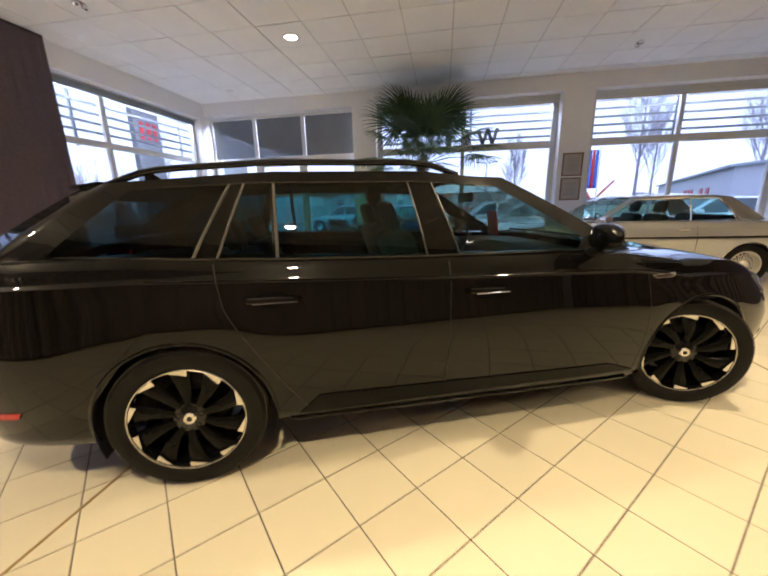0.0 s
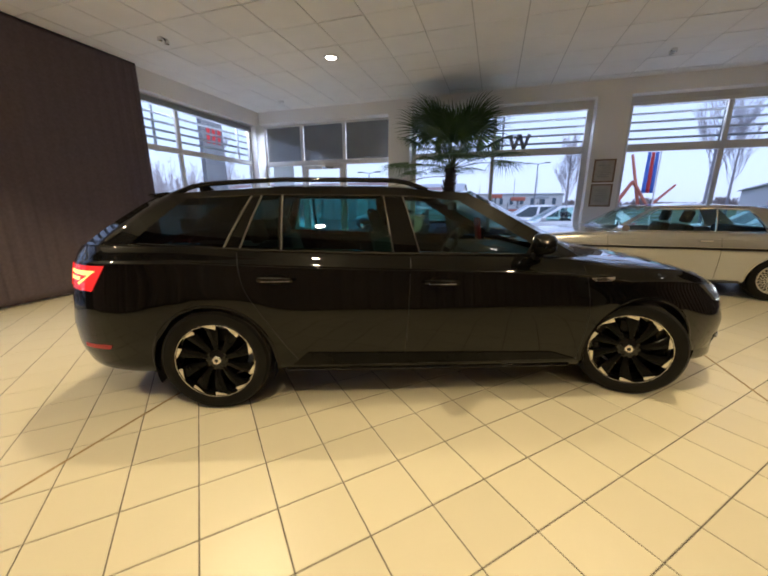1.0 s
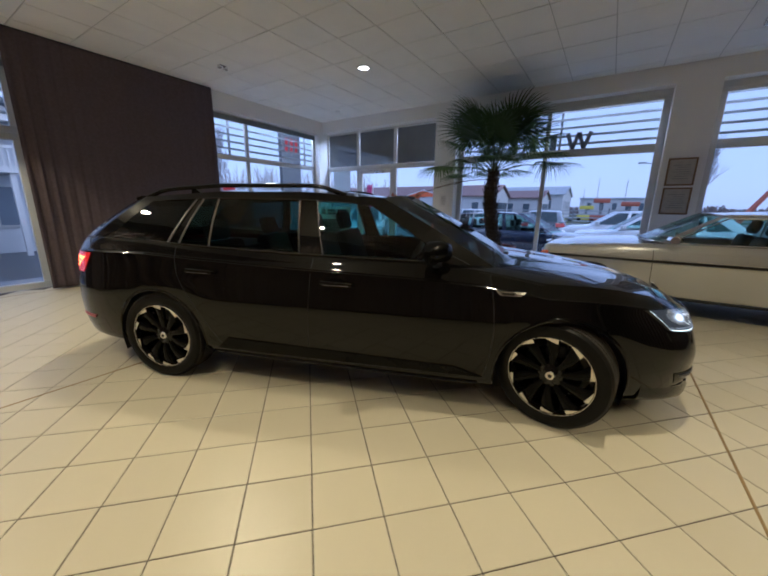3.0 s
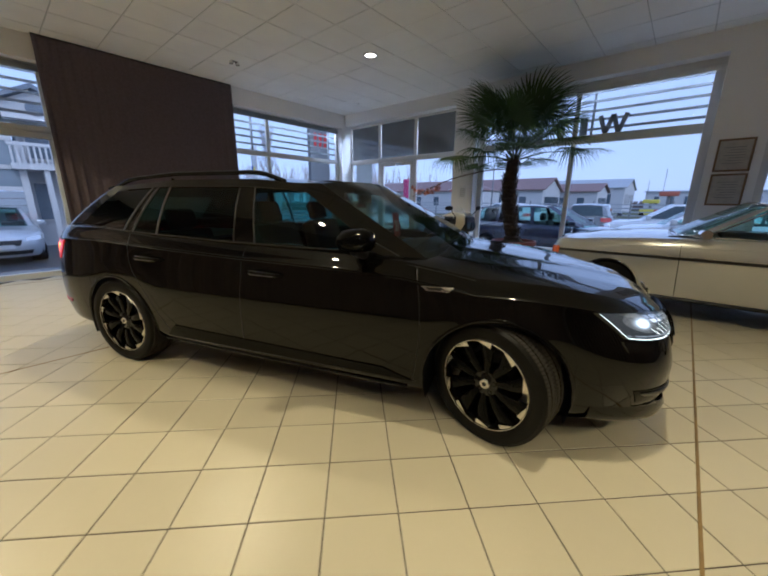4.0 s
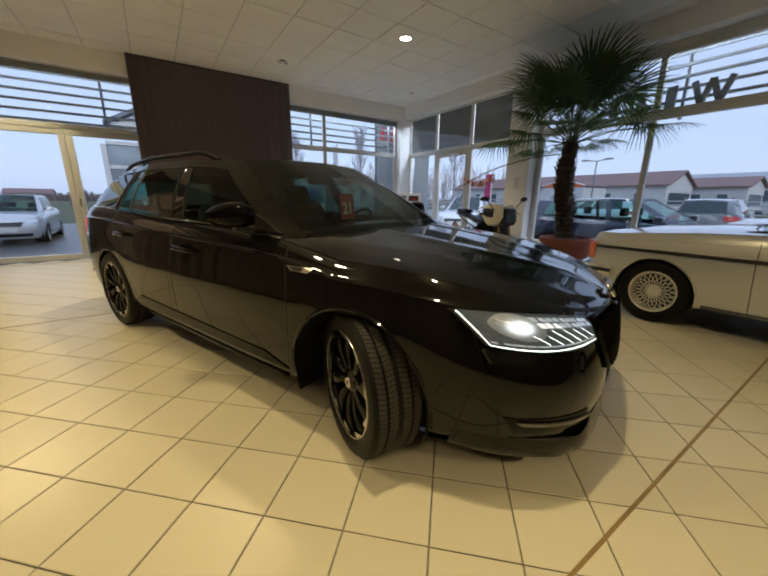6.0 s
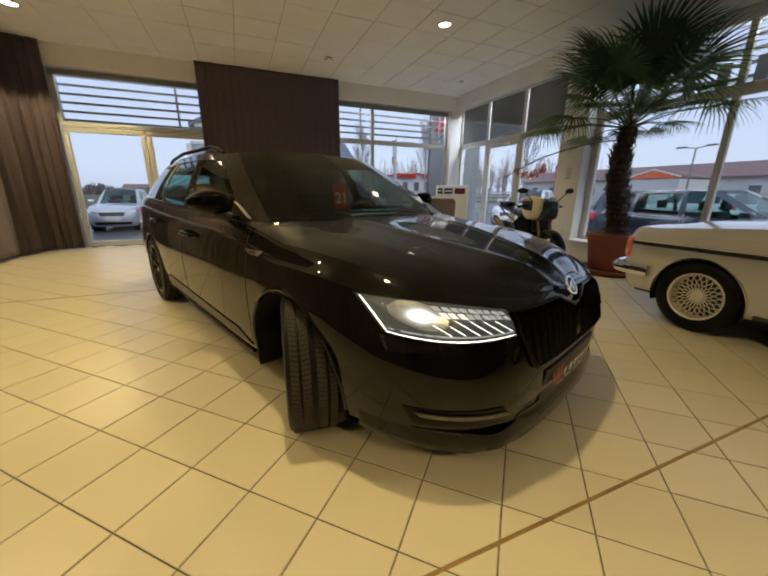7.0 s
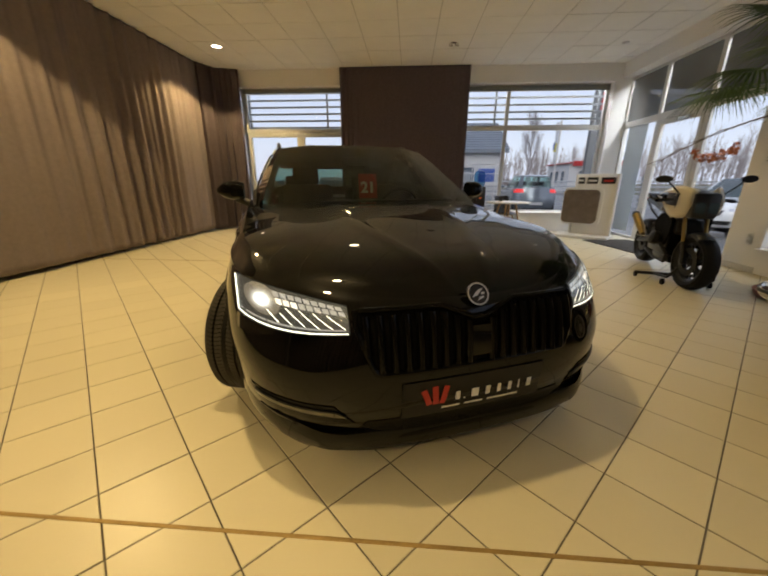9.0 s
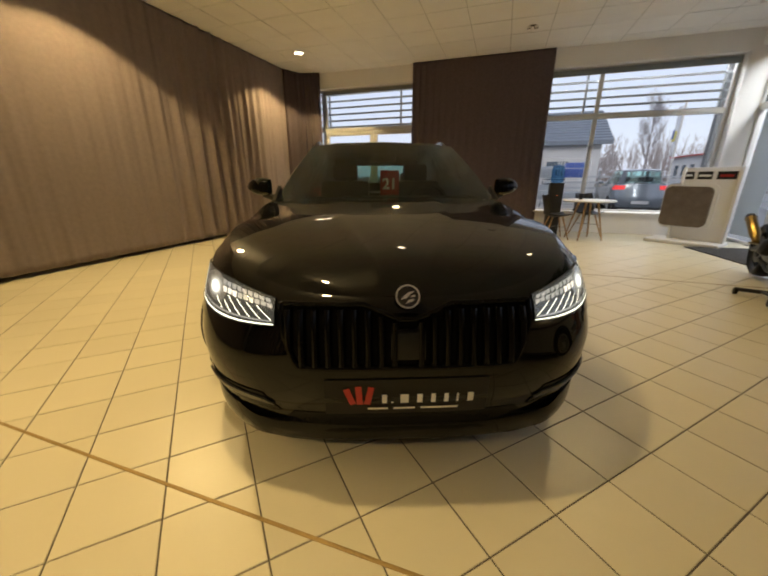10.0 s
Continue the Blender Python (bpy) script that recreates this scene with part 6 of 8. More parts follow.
bike_wheel(FA, 0.310, 0.155, 9)
bike_wheel(RA, 0.315, 0.19)
for s in (-1, 1):
    part("fork_tube", tubed([Vector((0.605, s * 0.10, 0.46)), Vector((0.52, s * 0.10, 0.66)), Vector((0.43, s * 0.10, 0.97))], [0.019, 0.019, 0.019], 12), GOLD, bike, "gold fork leg")
    part("fork_foot", tubed([FA + Vector((0.0, s * 0.10, -0.03)), Vector((0.66, s * 0.10, 0.38)), Vector((0.59, s * 0.10, 0.50))], [0.032, 0.028, 0.024], 10), ENGINE, bike)
    part("brake_caliper", boxed((0.60, s * 0.075 - 0.02, 0.30), (0.68, s * 0.075 + 0.02, 0.42), 0.012), ENGINE, bike)
    part("handlebar", tubed([(0.42, s * 0.06, 0.97), (0.40, s * 0.18, 0.965), (0.33, s * 0.34, 0.945)], [0.014, 0.013, 0.013], 8), ENGINE, bike)
    part("grip", tubed([(0.37, s * 0.25, 0.955), (0.325, s * 0.37, 0.94)], 0.019, 10), RUBBER, bike)
    part("lever", tubed([(0.43, s * 0.20, 0.955), (0.42, s * 0.36, 0.94)], 0.006, 6), ENGINE, bike)
    mirror = new("mirror")
    mirror.parent = bike
    part("mirror_arm", tubed([(0.46, s * 0.20, 1.02), (0.47, s * 0.30, 1.12), (0.46, s * 0.34, 1.16)], 0.008, 6), ENGINE, mirror)
    bm = bmesh.new()
    lathe(bm, [(0.001, 0.022), (0.04, 0.016), (0.055, 0.0), (0.05, -0.012), (0.001, -0.012)], 20, pose(0.46, s * 0.375, 1.18, 0, -75, s * 14) @ Matrix.Diagonal((0.75, 1.5, 1, 1)))
    part("mirror_head", bm, BLACK, mirror)
# half fairing: two cream cheeks round a dark lamp block
for s in (-1, 1):
    bm = bmesh.new()
    rows = []
    for i in range(11):
        u = i / 10
        x = lerp(0.625, 0.10, u ** 1.1)
        y = 0.125 + 0.165 * math.sin(math.pi / 2 * u) ** 0.8
        zb = 0.835 - 0.09 * math.sin(math.pi * min(1, u * 1.25)) + 0.14 * max(0, u - 0.6) / 0.4
        zt = 1.03 + 0.10 * math.sin(math.pi * min(1, 0.1 + u * 0.8)) - 0.05 * u
        rows.append([(x - 0.03 * abs(2 * v - 1) ** 2, s * (y - 0.055 * abs(2 * v - 1) ** 2.2), lerp(zb, zt, v)) for v in np.linspace(0, 1, 11)])
    quads(bm, rows, keep=lambda i, j: not (i >= 3 and 4 <= j <= 7 - (i == 3)))
    ob = part("fairing_cheek", bm, CREAM, bike, "cream fairing cheek")
    ob.modifiers.new("shell", "SOLIDIFY").thickness = 0.006
    part("air_duct", boxed((0.18, s * 0.17 - 0.05, 0.86), (0.48, s * 0.17 + 0.03, 1.03), 0.02), BLACK, bike)
part("lamp_block", boxed((0.36, -0.125, 0.76), (0.645, 0.125, 1.04), 0.045, pose(0, 0, 0.0, 0, 0, 0)), BLACK, bike)
for s in (-1, 1):
    bm = bmesh.new()
    slab(bm, [(-0.045, -0.055), (0.045, -0.07), (0.05, 0.03), (0.02, 0.055), (-0.045, 0.045)], Matrix.Translation((0.648, s * 0.058, 0.885)) @ Matrix(((0, 0, 1, 0), (1, 0, 0, 0), (0, 1, 0, 0), (0, 0, 0, 1))), 0.012)
    part("headlamp", bm, DARKGLASS, bike, "dark headlamp glass")
bm = bmesh.new()
quads(bm, [[(lerp(0.64, 0.40, t) - 0.04 * u * u, u * lerp(0.10, 0.13, t), lerp(1.0, 1.075, t) - 0.03 * u * u) for u in np.linspace(-1, 1, 9)] for t in np.linspace(0, 1, 5)])
ob = part("cockpit_cover", bm, BLACK, bike)
ob.modifiers.new("shell", "SOLIDIFY").thickness = 0.006
bm = bmesh.new()
rows = []
for i in range(7):
    t = i / 6
    rows.append([(lerp(0.56, 0.36, t) - 0.07 * abs(u) ** 2, u * lerp(0.14, 0.10, t), lerp(1.02, 1.20, t) - 0.05 * abs(u) ** 2) for u in np.linspace(-1, 1, 11)])
quads(bm, rows)
part("wind_screen", bm, LENS, bike, "clear wind screen").visible_shadow = False
part("lower_fairing", boxed((0.20, -0.15, 0.56), (0.46, 0.15, 0.74), 0.05), BLACK, bike)
# mudguard
bm = bmesh.new()
quads(bm, [[FA + Vector(((0.325 - d) * math.cos(a), y, (0.325 - d) * math.sin(a))) for a in np.linspace(1.0, 2.75, 16)] for y, d in ((-0.078, 0.055), (-0.072, 0.022), (-0.045, 0.005), (0, 0), (0.045, 0.005), (0.072, 0.022), (0.078, 0.055))])
ob = part("mudguard", bm, BLACK, bike)
ob.modifiers.new("shell", "SOLIDIFY").thickness = 0.004
# tank, seat, tail
bm = bmesh.new()
rows = []
for i in range(11):
    t = i / 10
    x = lerp(0.30, -0.26, t)
    w = 0.155 * (math.sin(math.pi * (0.2 + 0.62 * t)) ** 0.6)
    hh = 0.15 * math.sin(math.pi * (0.28 + 0.5 * t)) ** 0.6
    rows.append([(x, w * math.cos(a), 0.80 + (hh * math.sin(a) if math.sin(a) > 0 else 0.05 * math.sin(a)) + 0.02 * (1 - t)) for a in np.linspace(0, 2 * math.pi, 19)[:-1]])
vs = quads(bm, rows, closed=True)
bm.faces.new(vs[0]), bm.faces.new(vs[-1][::-1])
part("fuel_tank", bm, GLOSS, bike, "gloss black fuel tank")
bm = bmesh.new()
rows = []
for i in range(11):
    t = i / 10
    x = lerp(-0.22, -0.92, t)
    z = 0.80 + 0.10 * t ** 1.6 + 0.03 * math.sin(3.1 * t)
    w = lerp(0.12, 0.075, t)
    rows.append([(x, w * math.cos(a), z + 0.045 * math.sin(a)) for a in np.linspace(0, 2 * math.pi, 15)[:-1]])
vs = quads(bm, rows, closed=True)
bm.faces.new(vs[0]), bm.faces.new(vs[-1][::-1])
part("seat", bm, BLACK, bike, "black padded seat")
part("tail_cowl", boxed((-1.0, -0.08, 0.86), (-0.62, 0.08, 0.94), 0.03, pose(0, 0, 0.02, 0, 3, 0)), GLOSS, bike)
part("tail_lamp", boxed((-1.02, -0.05, 0.89), (-0.99, 0.05, 0.93), 0.01), REDINK, bike)
# frame and engine
for s in (-1, 1):
    part("frame_tube", tubed([(0.36, s * 0.07, 0.92), (0.10, s * 0.15, 0.72), (-0.24, s * 0.14, 0.62), (-0.36, s * 0.11, 0.42)], 0.02, 8), ENGINE, bike)
    part("subframe_tube", tubed([(-0.20, s * 0.11, 0.68), (-0.55, s * 0.09, 0.76), (-0.86, s * 0.06, 0.86)], 0.013, 8), ENGINE, bike)
    part("swing_arm", tubed([(-0.30, s * 0.10, 0.42), (-0.74, s * 0.125, 0.33)], [0.035, 0.026], 8), ENGINE, bike)
    part("engine_cylinder", lathed([(0.001, 0), (0.075, 0), (0.085, 0.02), (0.07, 0.03), (0.085, 0.05), (0.07, 0.06), (0.085, 0.08), (0.08, 0.14), (0.05, 0.16), (0.001, 0.16)], 16, pose(0.18, s * 0.14, 0.46, -90 * s * 0.85, 0, 0)), ENGINE, bike)
    part("foot_peg", tubed([(-0.34, s * 0.14, 0.44), (-0.36, s * 0.27, 0.45)], 0.011, 6), STEEL, bike)
    part("exhaust_header", tubed([(0.27, s * 0.20, 0.43), (0.36, s * 0.15, 0.32), (0.20, s * 0.10, 0.20), (-0.2, s * 0.09, 0.19), (-0.42, -0.12, 0.27)], 0.021, 8), ENGINE, bike)
part("engine_block", boxed((-0.30, -0.15, 0.28), (0.28, 0.15, 0.60), 0.04), ENGINE, bike)
part("gearbox", boxed((-0.40, -0.12, 0.32), (-0.22, 0.12, 0.54), 0.04), ENGINE, bike)
part("belly_pan", boxed((-0.2, -0.11, 0.20), (0.34, 0.11, 0.29), 0.03), BLACK, bike)
part("silencer", tubed([(-0.38, -0.20, 0.46), (-0.47, -0.21, 0.54), (-0.70, -0.23, 0.69)], [0.03, 0.05, 0.05], 16), GOLD, bike, "gold and black silencer")
part("silencer_cap", tubed([(-0.695, -0.23, 0.687), (-0.735, -0.232, 0.713)], [0.055, 0.045], 16), BLACK, bike)
part("radiator", boxed((0.33, -0.17, 0.40), (0.39, 0.17, 0.72), 0.012), DEEP, bike)
for s in (-1, 1):
    part("side_shroud", slabbed([(0.42, 0.80), (0.06, 0.78), (-0.10, 0.66), (0.02, 0.50), (0.30, 0.42), (0.40, 0.56)], Matrix(((1, 0, 0, 0), (0, 0, 1, s * 0.175 - 0.012), (0, 1, 0, 0), (0, 0, 0, 1))), 0.024), DEEP, bike)
part("shock_absorber", tubed([(-0.30, 0.0, 0.40), (-0.40, 0.0, 0.66)], 0.03, 10), GOLD, bike)
# paddock stand under the front axle
stand = thing("paddock_stand", MO, "low black steel paddock stand on small castors", "paddock stand")
for s in (-1, 1):
    part("stand_arm", tubed([(0.70, s * 0.13, 0.22), (0.62, s * 0.18, 0.09), (0.30, s * 0.20, 0.055)], 0.016, 8), BLACK, stand)
    part("castor", lathed([(0.001, -0.015), (0.035, -0.015), (0.038, 0), (0.035, 0.015), (0.001, 0.015)], 16, pose(0.64, s * 0.22, 0.038, 90, 0, 0)), RUBBER, stand)
part("stand_bar", tubed([(0.30, -0.40, 0.055), (0.30, 0.40, 0.055)], 0.02, 8), BLACK, stand)
for s in (-1, 1):
    part("castor", lathed([(0.001, -0.015), (0.032, -0.015), (0.035, 0), (0.032, 0.015), (0.001, 0.015)], 16, pose(0.30, s * 0.39, 0.035, 90, 0, 0)), RUBBER, stand)

# ---- the palm in its pot ----
PX, PY = 7.2, 0.22
pot = thing("plant_pot", pose(PX, PY, 0), "large terracotta tub on a saucer", "plant pot")
part("saucer", lathed([(0.001, 0.004), (0.36, 0.004), (0.42, 0.02), (0.44, 0.07), (0.42, 0.075), (0.38, 0.03), (0.001, 0.03)], 48), TERRACOTTA, pot)
part("tub", lathed([(0.001, 0.03), (0.29, 0.03), (0.31, 0.05), (0.375, 0.50), (0.40, 0.51), (0.41, 0.56), (0.40, 0.585), (0.375, 0.585), (0.36, 0.53), (0.001, 0.53)], 56), TERRACOTTA, pot)
part("soil", lathed([(0.001, 0.55), (0.2, 0.548), (0.36, 0.535)], 32), SOIL, pot)
palm = thing("palm", pose(PX, PY, 0.54), "tall fan palm with a fibrous trunk and drooping green fans", "palm")
random.seed(11)
bm = bmesh.new()
rows = []
TH = 1.54


def trunk_at(t):
    """Middle of the trunk, which bows a little towards the entrance, and its radius."""
    return Vector((0.05 * math.sin(t * 2.2), 0.20 * math.sin(t * 2.2), t * TH)), 0.112 + 0.016 * math.sin(3.1 * t) - 0.03 * t ** 3


for i in range(60):
    t = i / 59
    (cx, cy, z), r = trunk_at(t)
    r *= (1 + 0.08 * math.sin(i * 2.1)) * (1 + 0.75 * max(0, 0.09 - t) / 0.09)
    rows.append([(cx + r * (1 + random.uniform(-0.12, 0.16)) * math.cos(a), cy + r * (1 + random.uniform(-0.12, 0.16)) * math.sin(a), z) for a in np.linspace(0, 2 * math.pi, 19)[:-1]])
vs = quads(bm, rows, closed=True)
bm.faces.new(vs[0][::-1]), bm.faces.new(vs[-1])
part("trunk", bm, TRUNK, palm, "shaggy brown fibrous trunk")
bm = bmesh.new()
for k in range(340):
    t = random.random() ** 0.8
    a = random.uniform(0, 2 * math.pi)
    c, r = trunk_at(t)
    d = Vector((math.cos(a), math.sin(a), 0))
    L = random.uniform(0.05, 0.17)
    up = random.choice((1, 1, -0.6))
    tube(bm, [c + d * r * 0.9, c + d * (r + 0.02) + Vector((0, 0, L * 0.5 * up)), c + d * (r + random.uniform(0.02, 0.07)) + Vector((0, 0, L * up))], [0.010, 0.008, 0.002], 4)
part("trunk_fibre", bm, TRUNK, palm, weld=False)["kind"] = "stuff"


def fan_mesh(seed, size, droop, n=36, spread=128):
    """A palm fan in its own axes: the stalk ends at the origin, the fan opens along +x."""
    rnd = random.Random(seed)
    bm = bmesh.new()
    for k in range(n):
        u = -1 + 2 * k / (n - 1)
        a = radians(u * spread) + rnd.uniform(-0.02, 0.02)
        L = size * (1 - 0.30 * abs(u) ** 1.6) * rnd.uniform(0.93, 1.03)
        d = Vector((math.cos(a), math.sin(a), 0))
        side = Vector((-d.y, d.x, 0))
        split = rnd.uniform(0.42, 0.52)
        w = L * split * radians(2 * spread / n) * 0.46
        prev = None
        for t, f in ((0.03, 0.06), (split * 0.55, 0.55), (split, 1.0), (0.72, 0.6), (0.88, 0.34), (1.0, 0.03)):
            fall = droop * max(0, t - 0.35) ** 2 * (0.7 + 0.9 * abs(u)) + (rnd.uniform(0.0, 0.06) if t > 0.9 else 0)
            c = d * L * t + Vector((0, 0, 0.05 * t * (1 - t) * 4 * size - fall * size))
            ridge = 0.30 * w * f
            cur = [bm.verts.new(c - side * w * f), bm.verts.new(c + Vector((0, 0, ridge))), bm.verts.new(c + side * w * f)]
            if prev:
                bm.faces.new((prev[0], prev[1], cur[1], cur[0]))
                bm.faces.new((prev[1], prev[2], cur[2], cur[1]))
            prev = cur
    me = bpy.data.meshes.new("fan")
    bm.to_mesh(me)
    bm.free()
    me.materials.append(LEAF)
    return me


fans = [fan_mesh(s, sz, dr) for s, sz, dr in ((1, 0.62, 0.40), (2, 0.60, 0.5), (3, 0.58, 0.25), (4, 0.56, 0.8))]
crown = trunk_at(1.0)[0] + Vector((0, 0, -0.04))
# upright fans in the middle, a looser ring round them, and a level ring below with bare stalks between
RINGS = ((8, 68, 85, 0.62, 0.74, 1.14), (13, 44, 62, 0.78, 0.94, 1.18), (5, 24, 36, 0.88, 1.0, 0.98), (14, -2, 14, 0.88, 1.14, 0.95))
sprays = [(ring, k / row[0]) for ring, row in enumerate(RINGS) for k in range(row[0])]
for k, (ring, turn) in enumerate(sprays):
    t = ring / 3
    n_r, e0, e1, l0, l1, size = RINGS[ring]
    az = 2 * math.pi * turn + 0.9 * ring + random.uniform(-0.22, 0.22)
    elev = random.uniform(e0, e1)
    L = random.uniform(l0, l1)
    out = Vector((math.cos(az) * math.cos(radians(elev)), math.sin(az) * math.cos(radians(elev)), math.sin(radians(elev))))
    # leaves on the window's side stay short of the glass
    if out.x > 0.35:
        L *= 0.5
    tip = crown + out * L + Vector((0, 0, -0.05 * t * L))
    mid = crown + out * L * 0.5 + Vector((0, 0, 0.03))
    leaf = new("leaf")
    leaf.parent = palm
    part("stalk", tubed([crown + out * 0.03, mid, tip], [0.010, 0.007, 0.006], 5), STALK, leaf)
    blade = new("fan", fans[(2, 0, 1, 2 if k % 3 else 3)[ring]])
    blade.parent = leaf
    e2 = elev - lerp(4, 12, t)
    x = Vector((math.cos(az) * math.cos(radians(e2)), math.sin(az) * math.cos(radians(e2)), math.sin(radians(e2))))
    y = Vector((-math.sin(az), math.cos(az), 0))
    z = x.cross(y)
    roll = Matrix.Rotation(random.uniform(-0.35, 0.35), 4, "X")
    sc = random.uniform(0.9, 1.08) * size * (0.62 if out.x > 0.35 else 1.0)
    blade.matrix_basis = Matrix.Translation(tip) @ Matrix((x, y, z)).transposed().to_4x4() @ roll @ Matrix.Scale(sc, 4)
# one long dry frond that reaches out to the entrance
bm = bmesh.new()
d0 = Vector((-0.30, 0.92, -0.05)).normalized()
base = crown + Vector((0, 0, -0.15))
spine = [base + d0 * (1.9 * t) + Vector((0, 0, 0.05 * math.sin(3.1 * t) - 0.42 * t * t)) for t in np.linspace(0, 1, 14)]
tube(bm, spine, [0.008] * 8 + [0.005] * 6, 5)
for i in range(4, 13):
    for s in (-1, 1):
        e = spine[i] + d0 * 0.22 + Vector((0.92, 0.3, 0)) * 0.05 * s + Vector((0, 0, -0.05 - 0.04 * random.random()))
        tube(bm, [spine[i], lerp(spine[i], e, 0.5) + Vector((0, 0, 0.015)), e], [0.004, 0.005, 0.001], 4)
part("dry_frond", bm, DRY, palm, "long dry brown frond", weld=False)

# ---- display board by the entrance ----
K = pose(7.02, 4.55, 0, 0, 0, -38)
board = thing("display_board", K, "white display stand with a brown rounded panel", "display stand")
part("foot", boxed((-0.56, -0.36, 0.0), (0.52, 0.22, 0.06), 0.015), KIOSKWHITE, board)
part("back_panel", boxed((-0.30, 0.0, 0.06), (0.50, 0.09, 1.32), 0.012), KIOSKWHITE, board)
for s in (-0.28, 0.48):
    part("side_post", boxed((s - 0.02, -0.06, 0.06), (s + 0.02, 0.0, 1.32), 0.006), KIOSKWHITE, board)
bm = bmesh.new()
oval = []
for cx, cz, a0 in ((0.11, 0.90, 0), (-0.37, 0.90, 90), (-0.37, 0.40, 180), (0.11, 0.40, 270)):
    for a in np.linspace(a0, a0 + 90, 7):
        oval.append((cx + 0.10 * math.cos(radians(a)), cz + 0.10 * math.sin(radians(a))))
slab(bm, oval, Matrix(((1, 0, 0, 0), (0, 0, -1, -0.02), (0, 1, 0, 0), (0, 0, 0, 1))), 0.10)
part("rounded_panel", bm, SCREEN, board, "brown glossy rounded panel")
bm = bmesh.new()
slab(bm, [(x * 1.12 + 0.03, z * 1.12 - 0.075) for x, z in oval], Matrix(((1, 0, 0, 0), (0, 0, -1, -0.0), (0, 1, 0, 0), (0, 0, 0, 1))), 0.05)
part("panel_rim", bm, KIOSKWHITE, board)
for x0, x1, m in ((-0.27, -0.14, BLACK), (-0.09, 0.11, BLACK), (0.17, 0.42, BLACK)):
    part("sign_plate", boxed((x0, -0.012, 1.12), (x1, 0.0, 1.25), 0.003), m, board, weld=False)
part("sign_bar", boxed((-0.25, -0.016, 1.17), (-0.16, -0.013, 1.205)), WHITEINK, board, smooth=False)
part("sign_bar", boxed((-0.07, -0.016, 1.165), (0.09, -0.013, 1.20)), WHITEINK, board, smooth=False)
part("sign_bar_red", boxed((0.21, -0.016, 1.16), (0.38, -0.013, 1.20)), REDINK, board, smooth=False)
# doormat
tagged(part("doormat", boxed((-0.48, -0.85, 0.001), (0.48, 0.85, 0.014), 0.004, pose(7.37, 3.25, 0, 0, 0, 8)), MAT, weld=False), "dark grey ribbed doormat by the entrance", "doormat")
# a dark brochure tower by the window
tower = thing("drink_cooler", pose(4.75, 4.95, 0), "slim black cabinet beside the curtain", "cabinet")
part("cabinet_body", boxed((-0.13, -0.13, 0.0), (0.13, 0.13, 1.05), 0.012), BLACK, tower)
part("tank", lathed([(0.001, 1.05), (0.10, 1.05), (0.125, 1.10), (0.125, 1.32), (0.10, 1.38), (0.04, 1.40), (0.001, 1.40)], 24), pane("blue_water_bottle", (0.35, 0.6, 0.8), 0.05), tower, "blue translucent bottle")
part("pilot_light", lathed([(0.001, 0.004), (0.008, 0.0)], 10, pose(0.02, -0.131, 0.80, 90, 0, 0)), TAILHOT, tower)

# ---- table and shell chairs ----
TB = pose(5.28, 4.40, 0, 0, 0, 20)
table = thing("table", TB, "round white table on splayed wooden legs", "table")
part("tabletop", lathed([(0.001, 0.72), (0.44, 0.72), (0.455, 0.728), (0.455, 0.742), (0.44, 0.75), (0.001, 0.75)], 48), TABLETOP, table)
for k in range(4):
    a = radians(45 + 90 * k)
    part("leg", tubed([(0.16 * math.cos(a), 0.16 * math.sin(a), 0.72), (0.33 * math.cos(a), 0.33 * math.sin(a), 0.004)], [0.02, 0.013], 10), OAK, table)
chair = None
for x, y, rz in ((4.72, 4.30, -80), (5.40, 4.95, 200)):
    if chair is None:
        chair = thing("chair", pose(x, y, 0, 0, 0, rz), "black plastic shell chair on splayed wooden legs", "chair", group="chairs round the table")
        bm = bmesh.new()
        rows = []
        for i in range(14):
            t = i / 13
            if t < 0.55:
                q = t / 0.55
                p, w = Vector((0, 0.22 - 0.40 * q, 0.45 - 0.03 * math.sin(3.1 * q))), 0.23
            else:
                q = (t - 0.55) / 0.45
                p, w = Vector((0, -0.18 - 0.10 * q, 0.45 + 0.38 * q)), lerp(0.23, 0.18, q)
            rows.append([(u * w, p.y + (0.06 * u * u if t > 0.55 else 0), p.z + (0.05 * u * u if t <= 0.6 else 0.02 * u * u)) for u in np.linspace(-1, 1, 11)])
        quads(bm, rows)
        ob = part("shell", bm, BLACK, chair)
        ob.modifiers.new("shell", "SOLIDIFY").thickness = 0.008
        for sx in (-1, 1):
            for sy in (-1, 1):
                part("leg", tubed([(sx * 0.10, sy * 0.09 + 0.02, 0.43), (sx * 0.22, sy * 0.21 + 0.02, 0.004)], [0.016, 0.011], 8), OAK, chair)
        part("brace", tubed([(-0.15, 0.15, 0.24), (0.15, -0.11, 0.24)], 0.005, 6), BLACK, chair)
        part("brace", tubed([(0.15, 0.15, 0.24), (-0.15, -0.11, 0.24)], 0.005, 6), BLACK, chair)
    else:
        copy_thing(chair, pose(x, y, 0, 0, 0, rz))
# small things on the table
cup = thing("pen_cup", pose(5.15, 4.48, 0.75), "small dark cup on the table", "cup")
part("cup", lathed([(0.001, 0), (0.035, 0), (0.04, 0.09), (0.036, 0.09), (0.03, 0.01)], 18), BLACK, cup)
